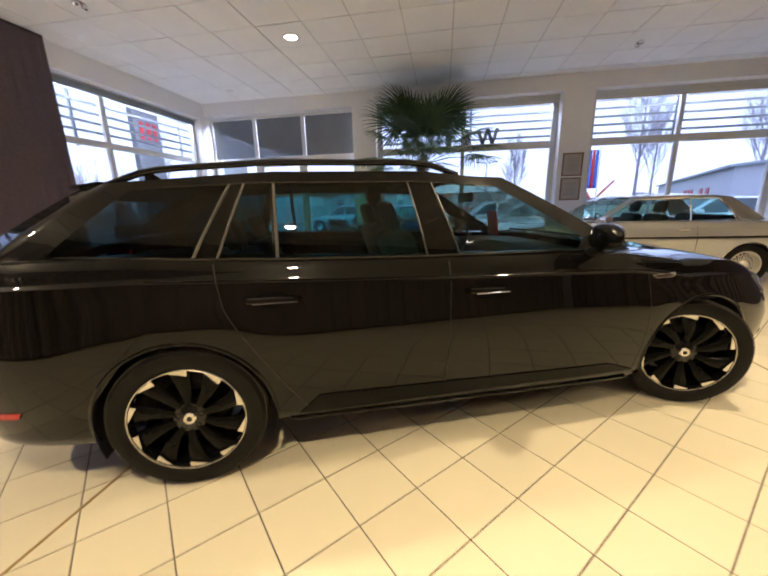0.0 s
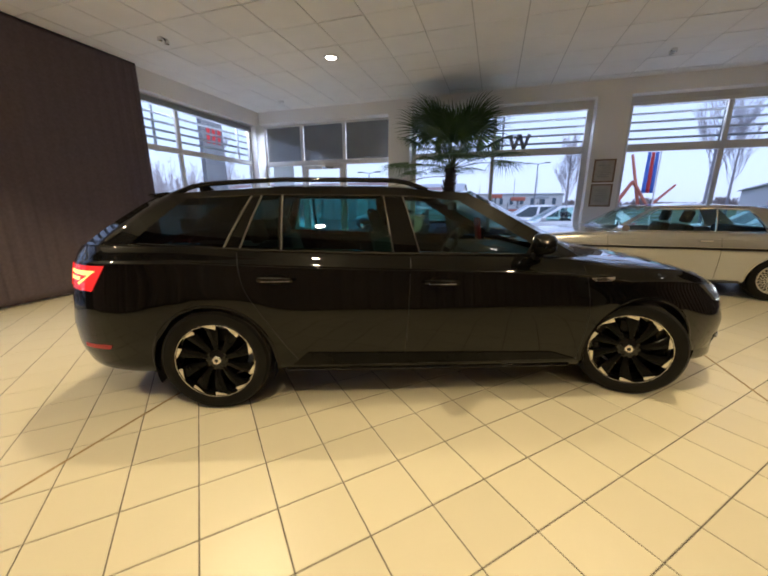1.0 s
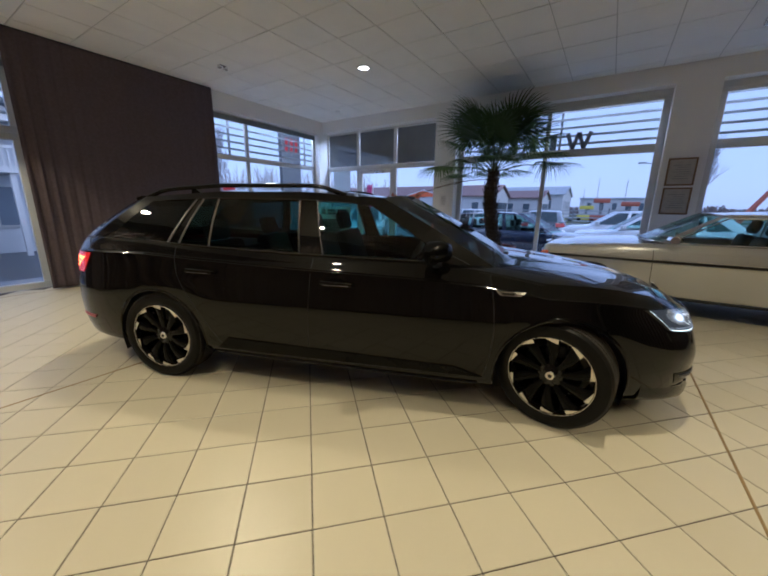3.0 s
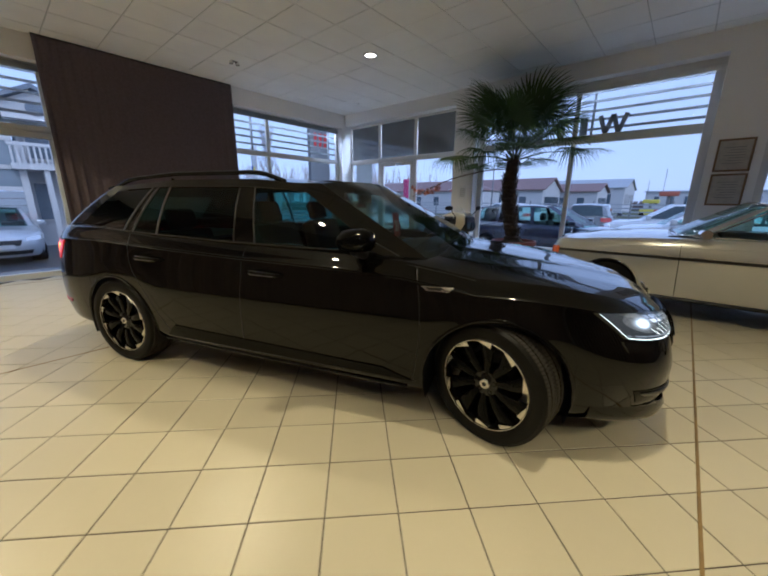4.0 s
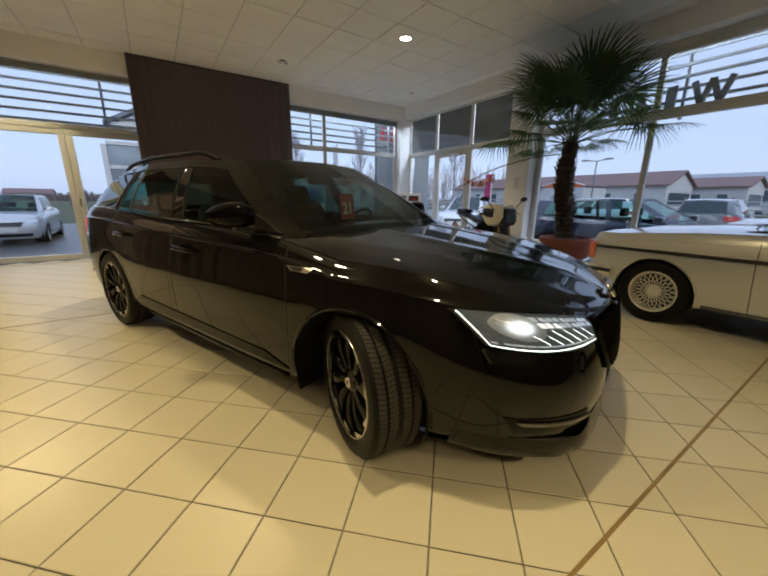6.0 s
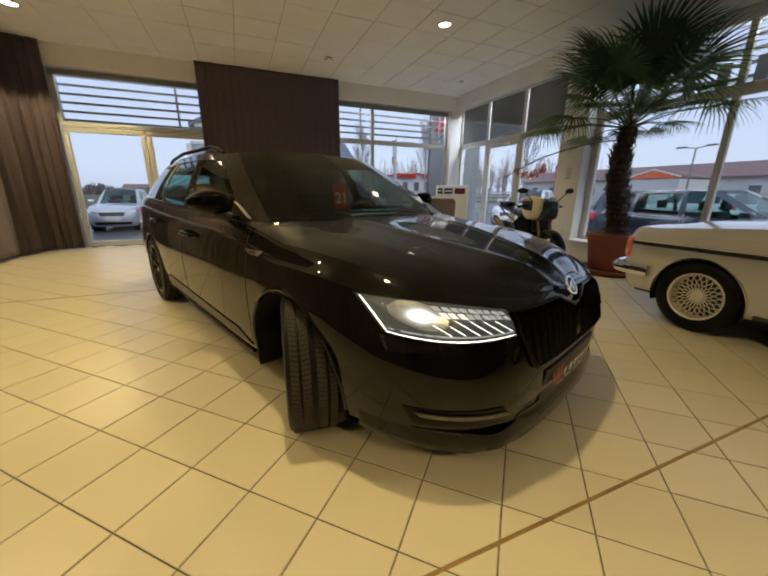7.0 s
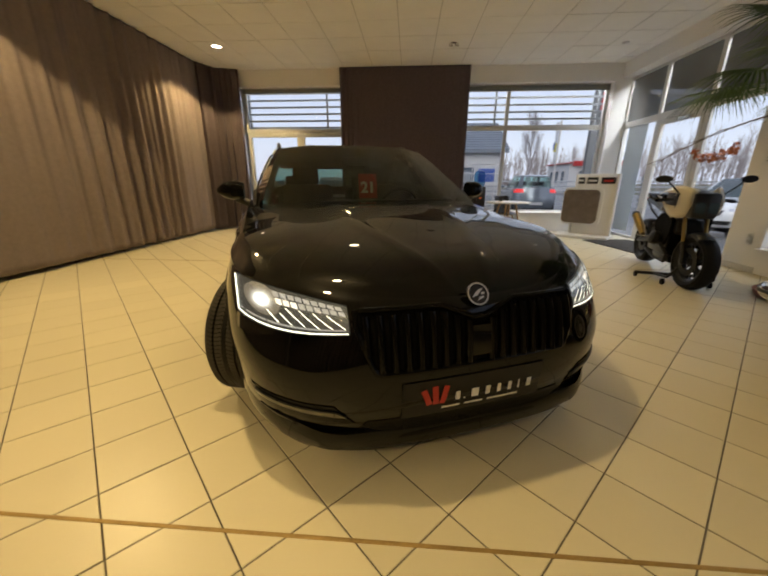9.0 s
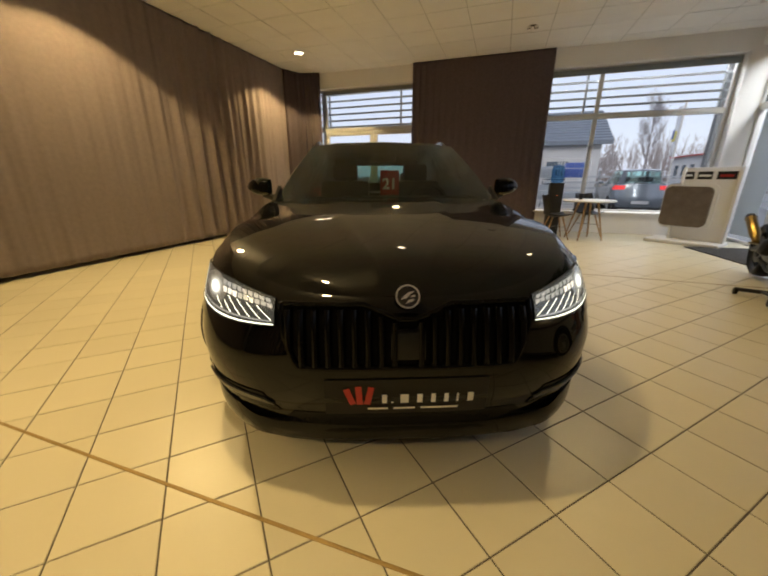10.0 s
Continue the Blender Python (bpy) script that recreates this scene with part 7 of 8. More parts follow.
# autumn wreath hung inside the entrance glass
wreath = thing("leaf_garland", pose(7.86, 2.75, 1.52), "garland of dry orange maple leaves hung on the glass", "garland")
random.seed(5)
bm = bmesh.new()
for k in range(70):
    u = random.uniform(-1, 1)
    c = Vector((random.uniform(-0.05, 0.02), u * 0.42, 0.12 * u * u + random.uniform(-0.06, 0.06)))
    m = Matrix.Translation(c) @ Euler((random.uniform(0, 6), random.uniform(0, 6), random.uniform(0, 6))).to_matrix().to_4x4()
    o = []
    for j in range(10):
        r = 0.045 if j % 2 == 0 else 0.02
        o.append((r * math.cos(j * 0.628), r * math.sin(j * 0.628)))
    slab(bm, o, m, 0.001)
ob = part("leaves", bm, mat("dry_maple_leaf", (0.42, 0.13, 0.05), 0.7, var=0.3), wreath, smooth=False, weld=False)
ob["kind"] = "stuff"


# ---- outside: ground, parked cars, houses, bare trees ----
def slope_plane(name, lo, hi, z, material, label, cat):
    bm = bmesh.new()
    n = 12
    quads(bm, [[(lerp(lo[0], hi[0], i / n), lerp(lo[1], hi[1], j / n), z) for j in range(n + 1)] for i in range(n + 1)])
    return tagged(part(name, bm, material, smooth=False), label, cat, kind="structure")


slope_plane("ground", (-900, -900), (900, 900), -0.44, GRASS, "flat winter ground reaching the horizon", "ground")
G, GN = -0.15, -0.40     # the yard beside the shop, and the lower one behind the glass door
tagged(part("road", boxed((8.06, -45, -0.43), (30, 60, G)), ASPHALT, smooth=False), "wet grey asphalt yard", "road", kind="structure")
bm = bmesh.new()
quads(bm, [[(x, y, z) for x in (-30, -10, 8.06)] for y, z in ((5.76, -0.15), (7.0, -0.16), (9.2, GN), (24, GN))])
tagged(part("road", bm, ASPHALT, smooth=False), "wet grey asphalt yard sloping down from the door", "road", kind="structure")
bm = bmesh.new()
box(bm, (-3, 5.76, -0.15), (11, 7.0, -0.03), 0.01)
box(bm, (8.06, -8, -0.15), (8.9, 5.76, -0.03), 0.01)
tagged(part("pavement", bm, PAVING, weld=False), "narrow paved strip along the shop windows", "pavement", kind="structure")


def parked(m, paint, label, shape="hatch", lamps=False, lit=False, glass=None):
    """A parked car: body, cabin, glass, wheels, lamps."""
    glass = glass or DARKGLASS
    car = thing("parked_car", m, label, "car", group="parked cars")
    high = {"suv": 1.66, "van": 1.62, "hatch": 1.47, "estate": 1.46}[shape]
    belt = high * 0.63
    z0 = 0.24 if shape == "suv" else 0.19
    ps = Shell(levels=[0, 0.04, 0.12, 0.3, 0.5, 0.7, 0.85, 0.93, 1.0], xsf=1.3, xsr=-1.3, nf=2.7, nr=3.2, arc=10, step=0.07,
               bot=[(-1.3, z0), (1.3, z0)], bot_f=z0, bot_r=z0 + 0.05, top=[(-1.3, belt + 0.05), (0.2, belt), (0.9, belt - 0.04), (1.3, belt - 0.09)], top_f=belt - 0.24, top_r=belt + 0.04,
               width=[(0, 0.82), (0.12, 0.87), (0.5, 0.905), (0.85, 0.89), (1.0, 0.82)], plan=[(-1.3, 0.98), (0, 1), (1.3, 0.98)],
               nose=[(0, 2.05), (0.2, 2.13), (0.7, 2.14), (1.0, 2.05)], tail=[(0, -2.05), (0.3, -2.12), (1.0, -2.02)], axles=(1.32, -1.32), axle_z=0.32, arch=0.36)
    part("body", ps.body(), paint, car)
    part("bonnet", ps.deck(True, 0.7, [(0.7, 0.05), (1.6, 0.06), (2.06, 0.0)], n=10), paint, car)
    part("tail_deck", ps.deck(False, -1.7, [(-2.1, 0), (-1.7, 0.01)], n=8), paint, car)
    tail_x = {"estate": -1.82, "suv": -1.75, "van": -1.85, "hatch": -1.45}[shape]
    sp = [((1.0, -0.001, belt), (0.2, -0.001, high - 0.03), "screen", 3), ((0.85, -0.62, belt - 0.01), (0.12, -0.5, high - 0.05), "pillar"), ((0.74, -0.74, belt), (0.0, -0.58, high - 0.06), "side", 4),
          ((-0.16, -0.77, belt + 0.01), (-0.25, -0.6, high - 0.05), "post"), ((-0.26, -0.77, belt + 0.01), (-0.33, -0.6, high - 0.05), "door_rear", 3), ((-1.0, -0.77, belt + 0.03), (-1.0, -0.59, high - 0.06), "post"),
          ((-1.08, -0.76, belt + 0.03), (-1.05, -0.585, high - 0.06), "quarter", 2), ((-1.6, -0.70, belt + 0.05), (tail_x + 0.35, -0.55, high - 0.10), "pillar"), ((-1.95, -0.55, belt + 0.04), (tail_x, -0.48, high - 0.10), "back", 3),
          ((-2.0, -0.001, belt + 0.04), (tail_x - 0.06, -0.001, high - 0.08), "end")]
    greenhouse(cabin_columns(sp), [0, 0.05, 0.4, 0.8, 0.9, 1.0], 0.015, car, paint,
               {"screen": ("windscreen", glass, 0, 5), "side": ("front_window", glass, 1, 4), "door_rear": ("rear_window", glass, 1, 4), "quarter": ("quarter_window", glass, 1, 4), "back": ("back_light", glass, 1, 4)},
               [(tail_x, 0.0), (-0.6, 0.03), (0.2, 0.0)])
    for sides in ((1,), (-1,)):
        bm = bmesh.new()
        ledge(bm, ps, None, 0.95, -1.9, 0.7, 20, sides)
        part("belt_ledge", bm, paint, car)
    part("underbody", boxed((-1.9, -0.78, z0 - 0.01), (1.8, 0.78, 0.52)), BLACK, car, smooth=False)
    if glass is CARGLASS:
        for x in (0.05, -0.95):
            for y in (-0.36, 0.36):
                part("seat", boxed((x - 0.10, y - 0.24, 0.5), (x + 0.05, y + 0.24, belt + 0.1), 0.05, pose(-0.08, 0, 0, 0, -6, 0)), CLOTH, car)
                part("head_rest", boxed((x - 0.20, y - 0.12, belt + 0.12), (x - 0.10, y + 0.12, belt + 0.30), 0.035), CLOTH, car)
    for s in (-1, 1):
        for x in (1.32, -1.32):
            w = new("wheel")
            w.parent = car
            w.matrix_basis = pose(x, s * 0.77, 0.32, -90 * s, 0, 0)
            part("tyre", lathed([(0.21, -0.09), (0.28, -0.1), (0.318, -0.08), (0.32, 0.08), (0.28, 0.1), (0.21, 0.09)], 28), RUBBER, w)
            bm = bmesh.new()
            lathe(bm, [(0.001, 0.06), (0.05, 0.065), (0.06, 0.04), (0.17, 0.06), (0.20, 0.075), (0.215, 0.09)], 28)
            part("rim", bm, STEEL, w)
            part("arch_liner", lathed([(0.352, 0.06), (0.352, -0.25), (0.02, -0.25)], 24), BLACK, w)
        bm = bmesh.new()
        patch(bm, lambda a, b, o: ps.front(a * s, b, o), [(0.82, belt - 0.20), (0.48, belt - 0.25), (0.50, belt - 0.33), (0.84, belt - 0.31)], 6, 3, 0.008, 0.01)
        part("headlamp", bm, LEDSOFT if lamps else CHROME, car)
        bm = bmesh.new()
        patch(bm, lambda a, b, o: ps.rear(a * s, b, o), [(0.84, belt), (0.50, belt), (0.52, belt - 0.14), (0.84, belt - 0.16)], 6, 3, 0.008, 0.01)
        part("tail_lamp", bm, TAIL if lit else REDINK, car)
        part("wing_mirror", boxed((0.58, s * 0.93 - 0.09, belt + 0.02), (0.72, s * 0.93 + 0.09, belt + 0.15), 0.03), paint, car)
        bm = bmesh.new()
        tube(bm, [ps.side(x, 0.34, 0.003, s) for x in np.linspace(-0.9, 0.9, 8)], 0.02, 6)
        part("sill", bm, BLACK, car)
    bm = bmesh.new()
    patch(bm, ps.front, [(-0.42, belt - 0.30), (0.42, belt - 0.30), (0.36, belt - 0.44), (-0.36, belt - 0.44)], 8, 3, 0.008, 0.01)
    part("grille", bm, BLACK, car)
    bm = bmesh.new()
    patch(bm, ps.front, [(-0.6, 0.36), (0.6, 0.36), (0.55, 0.26), (-0.55, 0.26)], 8, 2, 0.006)
    part("lower_intake", bm, BLACK, car)
    for f in (ps.front, ps.rear):
        bm = bmesh.new()
        patch(bm, f, [(-0.26, 0.52), (0.26, 0.52), (0.26, 0.41), (-0.26, 0.41)], 4, 2, 0.02, 0.01)
        part("plate", bm, WHITEINK, car)
    return car


WIDE = Matrix.Diagonal((1.1, 1, 0.97, 1))
parked(pose(10.3, 0.42, G, 0, 0, -90) @ WIDE, NAVYPAINT, "dark navy estate car parked outside the window", "estate", glass=CARGLASS)
parked(pose(17.3, 0.75, G, 0, 0, 4), GREYPAINT, "dark grey estate car parked in the yard", "estate")
parked(pose(12.4, -2.65, G, 0, 0, 91), WHITEPAINT, "white hatchback parked in the yard", "hatch", glass=CARGLASS)
parked(pose(15.6, -2.0, G, 0, 0, 88), WHITEPAINT, "white hatchback parked in the yard", "hatch")
parked(pose(19.5, 5.5, G, 0, 0, 80), SILVERPAINT, "silver estate car parked in the yard", "estate")
parked(pose(12.8, 7.6, G, 0, 0, -150), WHITEPAINT, "white hatchback parked by the entrance", "hatch")
parked(pose(12.6, -8.2, G, 0, 0, 88), SILVERPAINT, "silver hatchback parked in the yard", "hatch")
parked(pose(14.5, -13.0, G, 0, 0, 92), WHITEPAINT, "white hatchback parked in the yard", "hatch")
parked(pose(-2.5, 15.0, GN, 0, 0, -88), SILVERPAINT, "silver family van parked outside the glass door", "van", glass=CARGLASS)
parked(pose(-4.0, 11.4, GN, 0, 0, -58), WHITEPAINT, "white off-roader parked outside the glass door", "suv", lamps=True)
parked(pose(0.75, 12.9, GN, 0, 0, -91), SILVERPAINT, "silver hatchback parked before the house", "hatch", glass=CARGLASS)
parked(pose(8.55, 13.6, G, 0, 0, 85), SLATEPAINT, "slate grey off-roader parked facing away", "suv", lit=True, glass=CARGLASS)


def hall(name, x0, x1, y0, y1, h, ridge, along, roof, wall, label, win=0, m=None):
    """A low building with a pitched roof; along: the axis of its ridge."""
    b = thing(name, m or pose(0, 0, -0.44), label, "building")
    part("wall", boxed((x0, y0, 0), (x1, y1, h)), wall, b, smooth=False)
    bm = bmesh.new()
    o = 0.35
    if along == "y":
        c = (x0 + x1) / 2
        prof = [(x0 - o, h - 0.05), (c, ridge), (x1 + o, h - 0.05), (x1 + o, h + 0.1), (c, ridge + 0.18), (x0 - o, h + 0.1)]
        rows = [[(x, y, z) for x, z in prof] for y in (y0 - o, y1 + o)]
        gable = [[(x0, y, h), (x1, y, h), (c, y, ridge)] for y in (y0, y1)]
    else:
        c = (y0 + y1) / 2
        prof = [(y0 - o, h - 0.05), (c, ridge), (y1 + o, h - 0.05), (y1 + o, h + 0.1), (c, ridge + 0.18), (y0 - o, h + 0.1)]
        rows = [[(x, y, z) for y, z in prof] for x in (x0 - o, x1 + o)]
        gable = [[(x, y0, h), (x, y1, h), (x, c, ridge)] for x in (x0, x1)]
    vs = quads(bm, rows, closed=True)
    bm.faces.new(vs[0]), bm.faces.new(vs[1][::-1])
    part("roof", bm, roof, b, smooth=False)
    for g in gable:
        bm = bmesh.new()
        bm.faces.new([bm.verts.new(v) for v in g])
        part("gable", bm, wall, b, smooth=False)
    # windows on the two sides that face the shop
    for k in range(win):
        t = (k + 0.5) / win
        for side in ("x", "y"):
            if side == "x" and (x1 - x0) > 0:
                y = lerp(y0 + 0.8, y1 - 0.8, t)
                lo, hi = (x0 - 0.06, y - 0.55, h * 0.35), (x0 + 0.02, y + 0.55, h * 0.78)
            else:
                x = lerp(x0 + 0.8, x1 - 0.8, t)
                lo, hi = (x - 0.55, y0 - 0.06, h * 0.35), (x + 0.55, y0 + 0.02, h * 0.78)
            w = new("window")
            w.parent = b
            part("window_frame", boxed(lo, hi), FRAME, w, smooth=False)
            d = 0.015
            if side == "x":
                part("pane", boxed((lo[0] - d, lo[1] + 0.08, lo[2] + 0.08), (lo[0] + 0.01, hi[1] - 0.08, hi[2] - 0.08)), FARPANE, w, smooth=False)
            else:
                part("pane", boxed((lo[0] + 0.08, lo[1] - d, lo[2] + 0.08), (hi[0] - 0.08, lo[1] + 0.01, hi[2] - 0.08)), FARPANE, w, smooth=False)
    return b


hall("workshop", 58, 66, 7.6, 24, 3.35, 4.5, "y", ROOFRED, RENDERWALL, "long low workshop with a red-brown roof", 6)
hall("workshop", 48, 56, 12.0, 44, 3.35, 4.9, "y", ROOFRED, RENDERWALL, "long low workshop with a red-brown roof", 9)
hall("workshop", 80, 96, 7.0, 26, 4.6, 6.5, "y", HALLWALL, RENDERWALL, "tall grey workshop with a pitched roof", 5)
hall("warehouse", 105, 120, -18, 5.6, 4.5, 4.8, "y", HALLWALL, RENDERWALL, "pale flat-roofed warehouse far off", 8)
hall("warehouse", 0, 38, -9, 0, 3.5, 3.9, "x", HALLWALL, RENDERWALL, "pale low warehouse with red doors", 0, pose(25, -17.5, -0.44, 0, 0, -23))
hall("petrol_station", 26, 34, 50, 58, 4.3, 4.5, "y", RED, RENDERWALL, "petrol station with a red fascia", 3)
hall("red_roofed_house", -9, -2, 170, 178, 2.2, 4.2, "x", ROOFRED, RENDERWALL, "distant house with a red roof", 2)
hall("red_roofed_house", -40, -28, 165, 172, 2.2, 3.8, "x", ROOFRED, RENDERWALL, "distant house with a red roof", 2)
# a small service building with an orange gable
kiosk = thing("service_building", pose(33, 15.0, -0.44), "small white service building with an orange gable", "building", kind="structure")
part("wall", boxed((0.0, -1.9, 0.0), (4.0, 1.9, 2.75), 0.02), RENDERWALL, kiosk, smooth=False)
bm = bmesh.new()
slab(bm, [(-1.75, 2.82), (1.75, 2.82), (1.75, 2.98), (0.0, 3.42), (-1.75, 2.98)], Matrix(((0, 0, -1, -0.02), (1, 0, 0, 0), (0, 1, 0, 0), (0, 0, 0, 1))), 0.05)
part("gable_sign", bm, ORANGEFACE, kiosk, "orange gable panel", smooth=False)
for k in (-1, 1):
    part("gable_edge", tubed([(-0.06, k * 2.0, 2.92), (-0.06, 0, 3.50)], 0.06, 4), WHITEINK, kiosk)
    bm = bmesh.new()
    quads(bm, [[(x, k * 2.05, 2.92), (x, 0, 3.52)] for x in (-0.1, 4.1)])
    part("roof", bm, ROOFRED, kiosk).modifiers.new("shell", "SOLIDIFY").thickness = 0.06
# red doors on the low warehouse
wm = pose(25, -17.5, -0.44, 0, 0, -23)
for x in (6, 8.2, 12, 13.6, 15.2):
    d = thing("warehouse_door", wm @ pose(x, 0.0, 0), "dull red roller door of a far warehouse", "roller door", group="roller doors", kind="structure")
    part("leaf", boxed((-0.5, 0.0, 0.3), (0.5, 0.06, 2.4)), REDINK, d, smooth=False)
# red fascia of the petrol station
for x in (26.2, 30.8):
    part("fascia", boxed((x, 49.4, 3.9), (x + 3.4, 49.6, 4.6), 0.05), RED, bpy.data.objects["petrol_station"], smooth=False)
# the near house with the grey tiled roof and a glazed bay
GH = -0.42
house = hall("house", 2.3, 7.9, 16.3, 22, 3.1, 4.75, "x", ROOFGREY, RENDERWALL, "white house with a grey tiled roof and a glazed bay", 2, pose(0, 0, GH))
# courses of tiles on the slope that faces the shop
for k in range(12):
    f0, f1 = k / 12, (k + 1) / 12
    ya, yb = lerp(15.95, 19.15, f0), lerp(15.95, 19.15, f1) + 0.03
    za, zb = lerp(3.2, 4.93, f0), lerp(3.2, 4.93, f1)
    bm = bmesh.new()
    slab(bm, [(ya, za + 0.05), (yb, zb + 0.02), (yb, zb - 0.01), (ya, za + 0.0)], Matrix(((0, 0, 1, 1.93), (1, 0, 0, 0), (0, 1, 0, 0), (0, 0, 0, 1))), 6.34)
    part("tile_course", bm, ROOFGREY, house, smooth=False)
for x in (0.30, 1.68):
    part("post", boxed((x - 0.09, 14.5, 0), (x + 0.09, 14.68, 3.5)), FRAME, house, smooth=False)
for z in (1.95, 2.62, 3.5):
    part("rail", boxed((0.39, 14.52, z), (1.59, 14.66, z + 0.13)), FRAME, house, smooth=False)
part("bay_glass", boxed((0.39, 14.58, 2.75), (1.59, 14.62, 3.5)), BAYGLASS, house, smooth=False)
part("bay_glass", boxed((0.39, 14.58, 2.08), (1.59, 14.62, 2.62)), BAYGLASS, house, smooth=False)
for k in range(8):
    part("shutter_slat", boxed((0.39, 14.56 + 0.01 * (k % 2), 0.1 + 0.23 * k), (1.59, 14.62, 0.31 + 0.23 * k)), HALLWALL, house, smooth=False)
part("bay_side", boxed((0.25, 14.7, 0), (0.34, 16.5, 3.5)), RENDERWALL, house, smooth=False)
# the porch: posts, a balcony with balusters, windows behind, and a gable over it
for x in (2.22, 2.98):
    part("post", boxed((x - 0.07, 14.15, 0), (x + 0.07, 14.29, 2.62)), FRAME, house, smooth=False)
part("balcony_slab", boxed((1.42, 14.05, 2.62), (3.15, 15.6, 2.80)), FRAME, house, smooth=False)
part("balcony_rail", boxed((1.42, 14.06, 3.34), (3.15, 14.16, 3.44)), FRAME, house, smooth=False)
for k in range(13):
    part("baluster", boxed((1.46 + 0.135 * k, 14.08, 2.80), (1.51 + 0.135 * k, 14.13, 3.34)), FRAME, house, smooth=False)
part("porch_wall", boxed((1.77, 15.5, 0), (3.6, 16.3, 4.4)), RENDERWALL, house, smooth=False)
for x0, x1, z0, z1 in ((1.85, 2.45, 0.9, 2.3), (2.6, 3.2, 0.9, 2.3), (1.9, 2.7, 3.0, 4.1)):
    w = new("window")
    w.parent = house
    part("window_frame", boxed((x0, 15.42, z0), (x1, 15.51, z1)), FRAME, w, smooth=False)
    part("pane", boxed((x0 + 0.07, 15.40, z0 + 0.07), (x1 - 0.07, 15.43, z1 - 0.07)), GALLERY, w, smooth=False)
gm = Matrix(((1, 0, 0, 0), (0, 0, 1, 14.2), (0, 1, 0, 0), (0, 0, 0, 1)))
part("pediment", slabbed([(0.75, 4.22), (3.75, 4.22), (2.25, 5.02)], gm, 0.3), RENDERWALL, house, smooth=False)
part("pediment_beam", boxed((0.65, 14.1, 4.14), (3.85, 14.5, 4.26)), FRAME, house, smooth=False)
part("pediment_window", lathed([(0.001, 0.0), (0.17, 0.0), (0.21, 0.02), (0.21, 0.05), (0.001, 0.05)], 20, pose(2.25, 14.2, 4.5, 90, 0, 0)), GALLERY, house)
bm = bmesh.new()
slab(bm, [(0.45, 4.12), (2.25, 5.06), (4.05, 4.12), (4.05, 4.24), (2.25, 5.2), (0.45, 4.24)], Matrix(((1, 0, 0, 0), (0, 0, 1, 13.9), (0, 1, 0, 0), (0, 0, 0, 1))), 3.4)
part("porch_roof", bm, ROOFGREY, house, smooth=False)
# wire crates beside the window
for i in range(2):
    for j in range(3):
        crate = thing("wire_crate", pose(4.9 + i * 0.75, 8.6, G + 0.02 + j * 0.62), "white wire-framed crate stacked outside", "crate", group="wire crates")
        for a in (-0.34, 0.34):
            for b in (-0.3, 0.3):
                part("post", tubed([(a, b, 0), (a, b, 0.6)], 0.015, 5), FRAME, crate)
        for z in (0.02, 0.3, 0.58):
            part("rail", tubed([(-0.34, -0.3, z), (0.34, -0.3, z), (0.34, 0.3, z), (-0.34, 0.3, z)], 0.010, 5, True), FRAME, crate)
        part("load", boxed((-0.26, -0.22, 0.05), (0.22, 0.22, 0.26 + 0.1 * ((i + 2 * j) % 3)), 0.03), HALLWALL if (i + j) % 3 else BLUE, crate)
        for q in range(9):
            part("wire", tubed([(-0.3 + 0.075 * q, -0.3, 0.02), (-0.3 + 0.075 * q, -0.3, 0.58)], 0.004, 4), FRAME, crate)


def fence(x0, y0, x1, y1, label):
    f = thing("fence", pose(0, 0, -0.44), label, "fence")
    n = max(2, int(math.hypot(x1 - x0, y1 - y0) / 2.2))
    for k in range(n + 1):
        x, y = lerp(x0, x1, k / n), lerp(y0, y1, k / n)
        part("post", boxed((x - 0.04, y - 0.04, 0), (x + 0.04, y + 0.04, 1.9)), SLAT, f, smooth=False)
    for z in (0.4, 0.65, 0.9, 1.15, 1.4, 1.65):
        part("slat", tubed([(x0, y0, z), (x1, y1, z)], 0.055, 4), HALLWALL, f)


fence(5.5, 15.6, 22, 15.6, "grey slatted fence behind the parked cars")
fence(30.5, -13, 30.5, 26, "grey slatted fence along the yard")


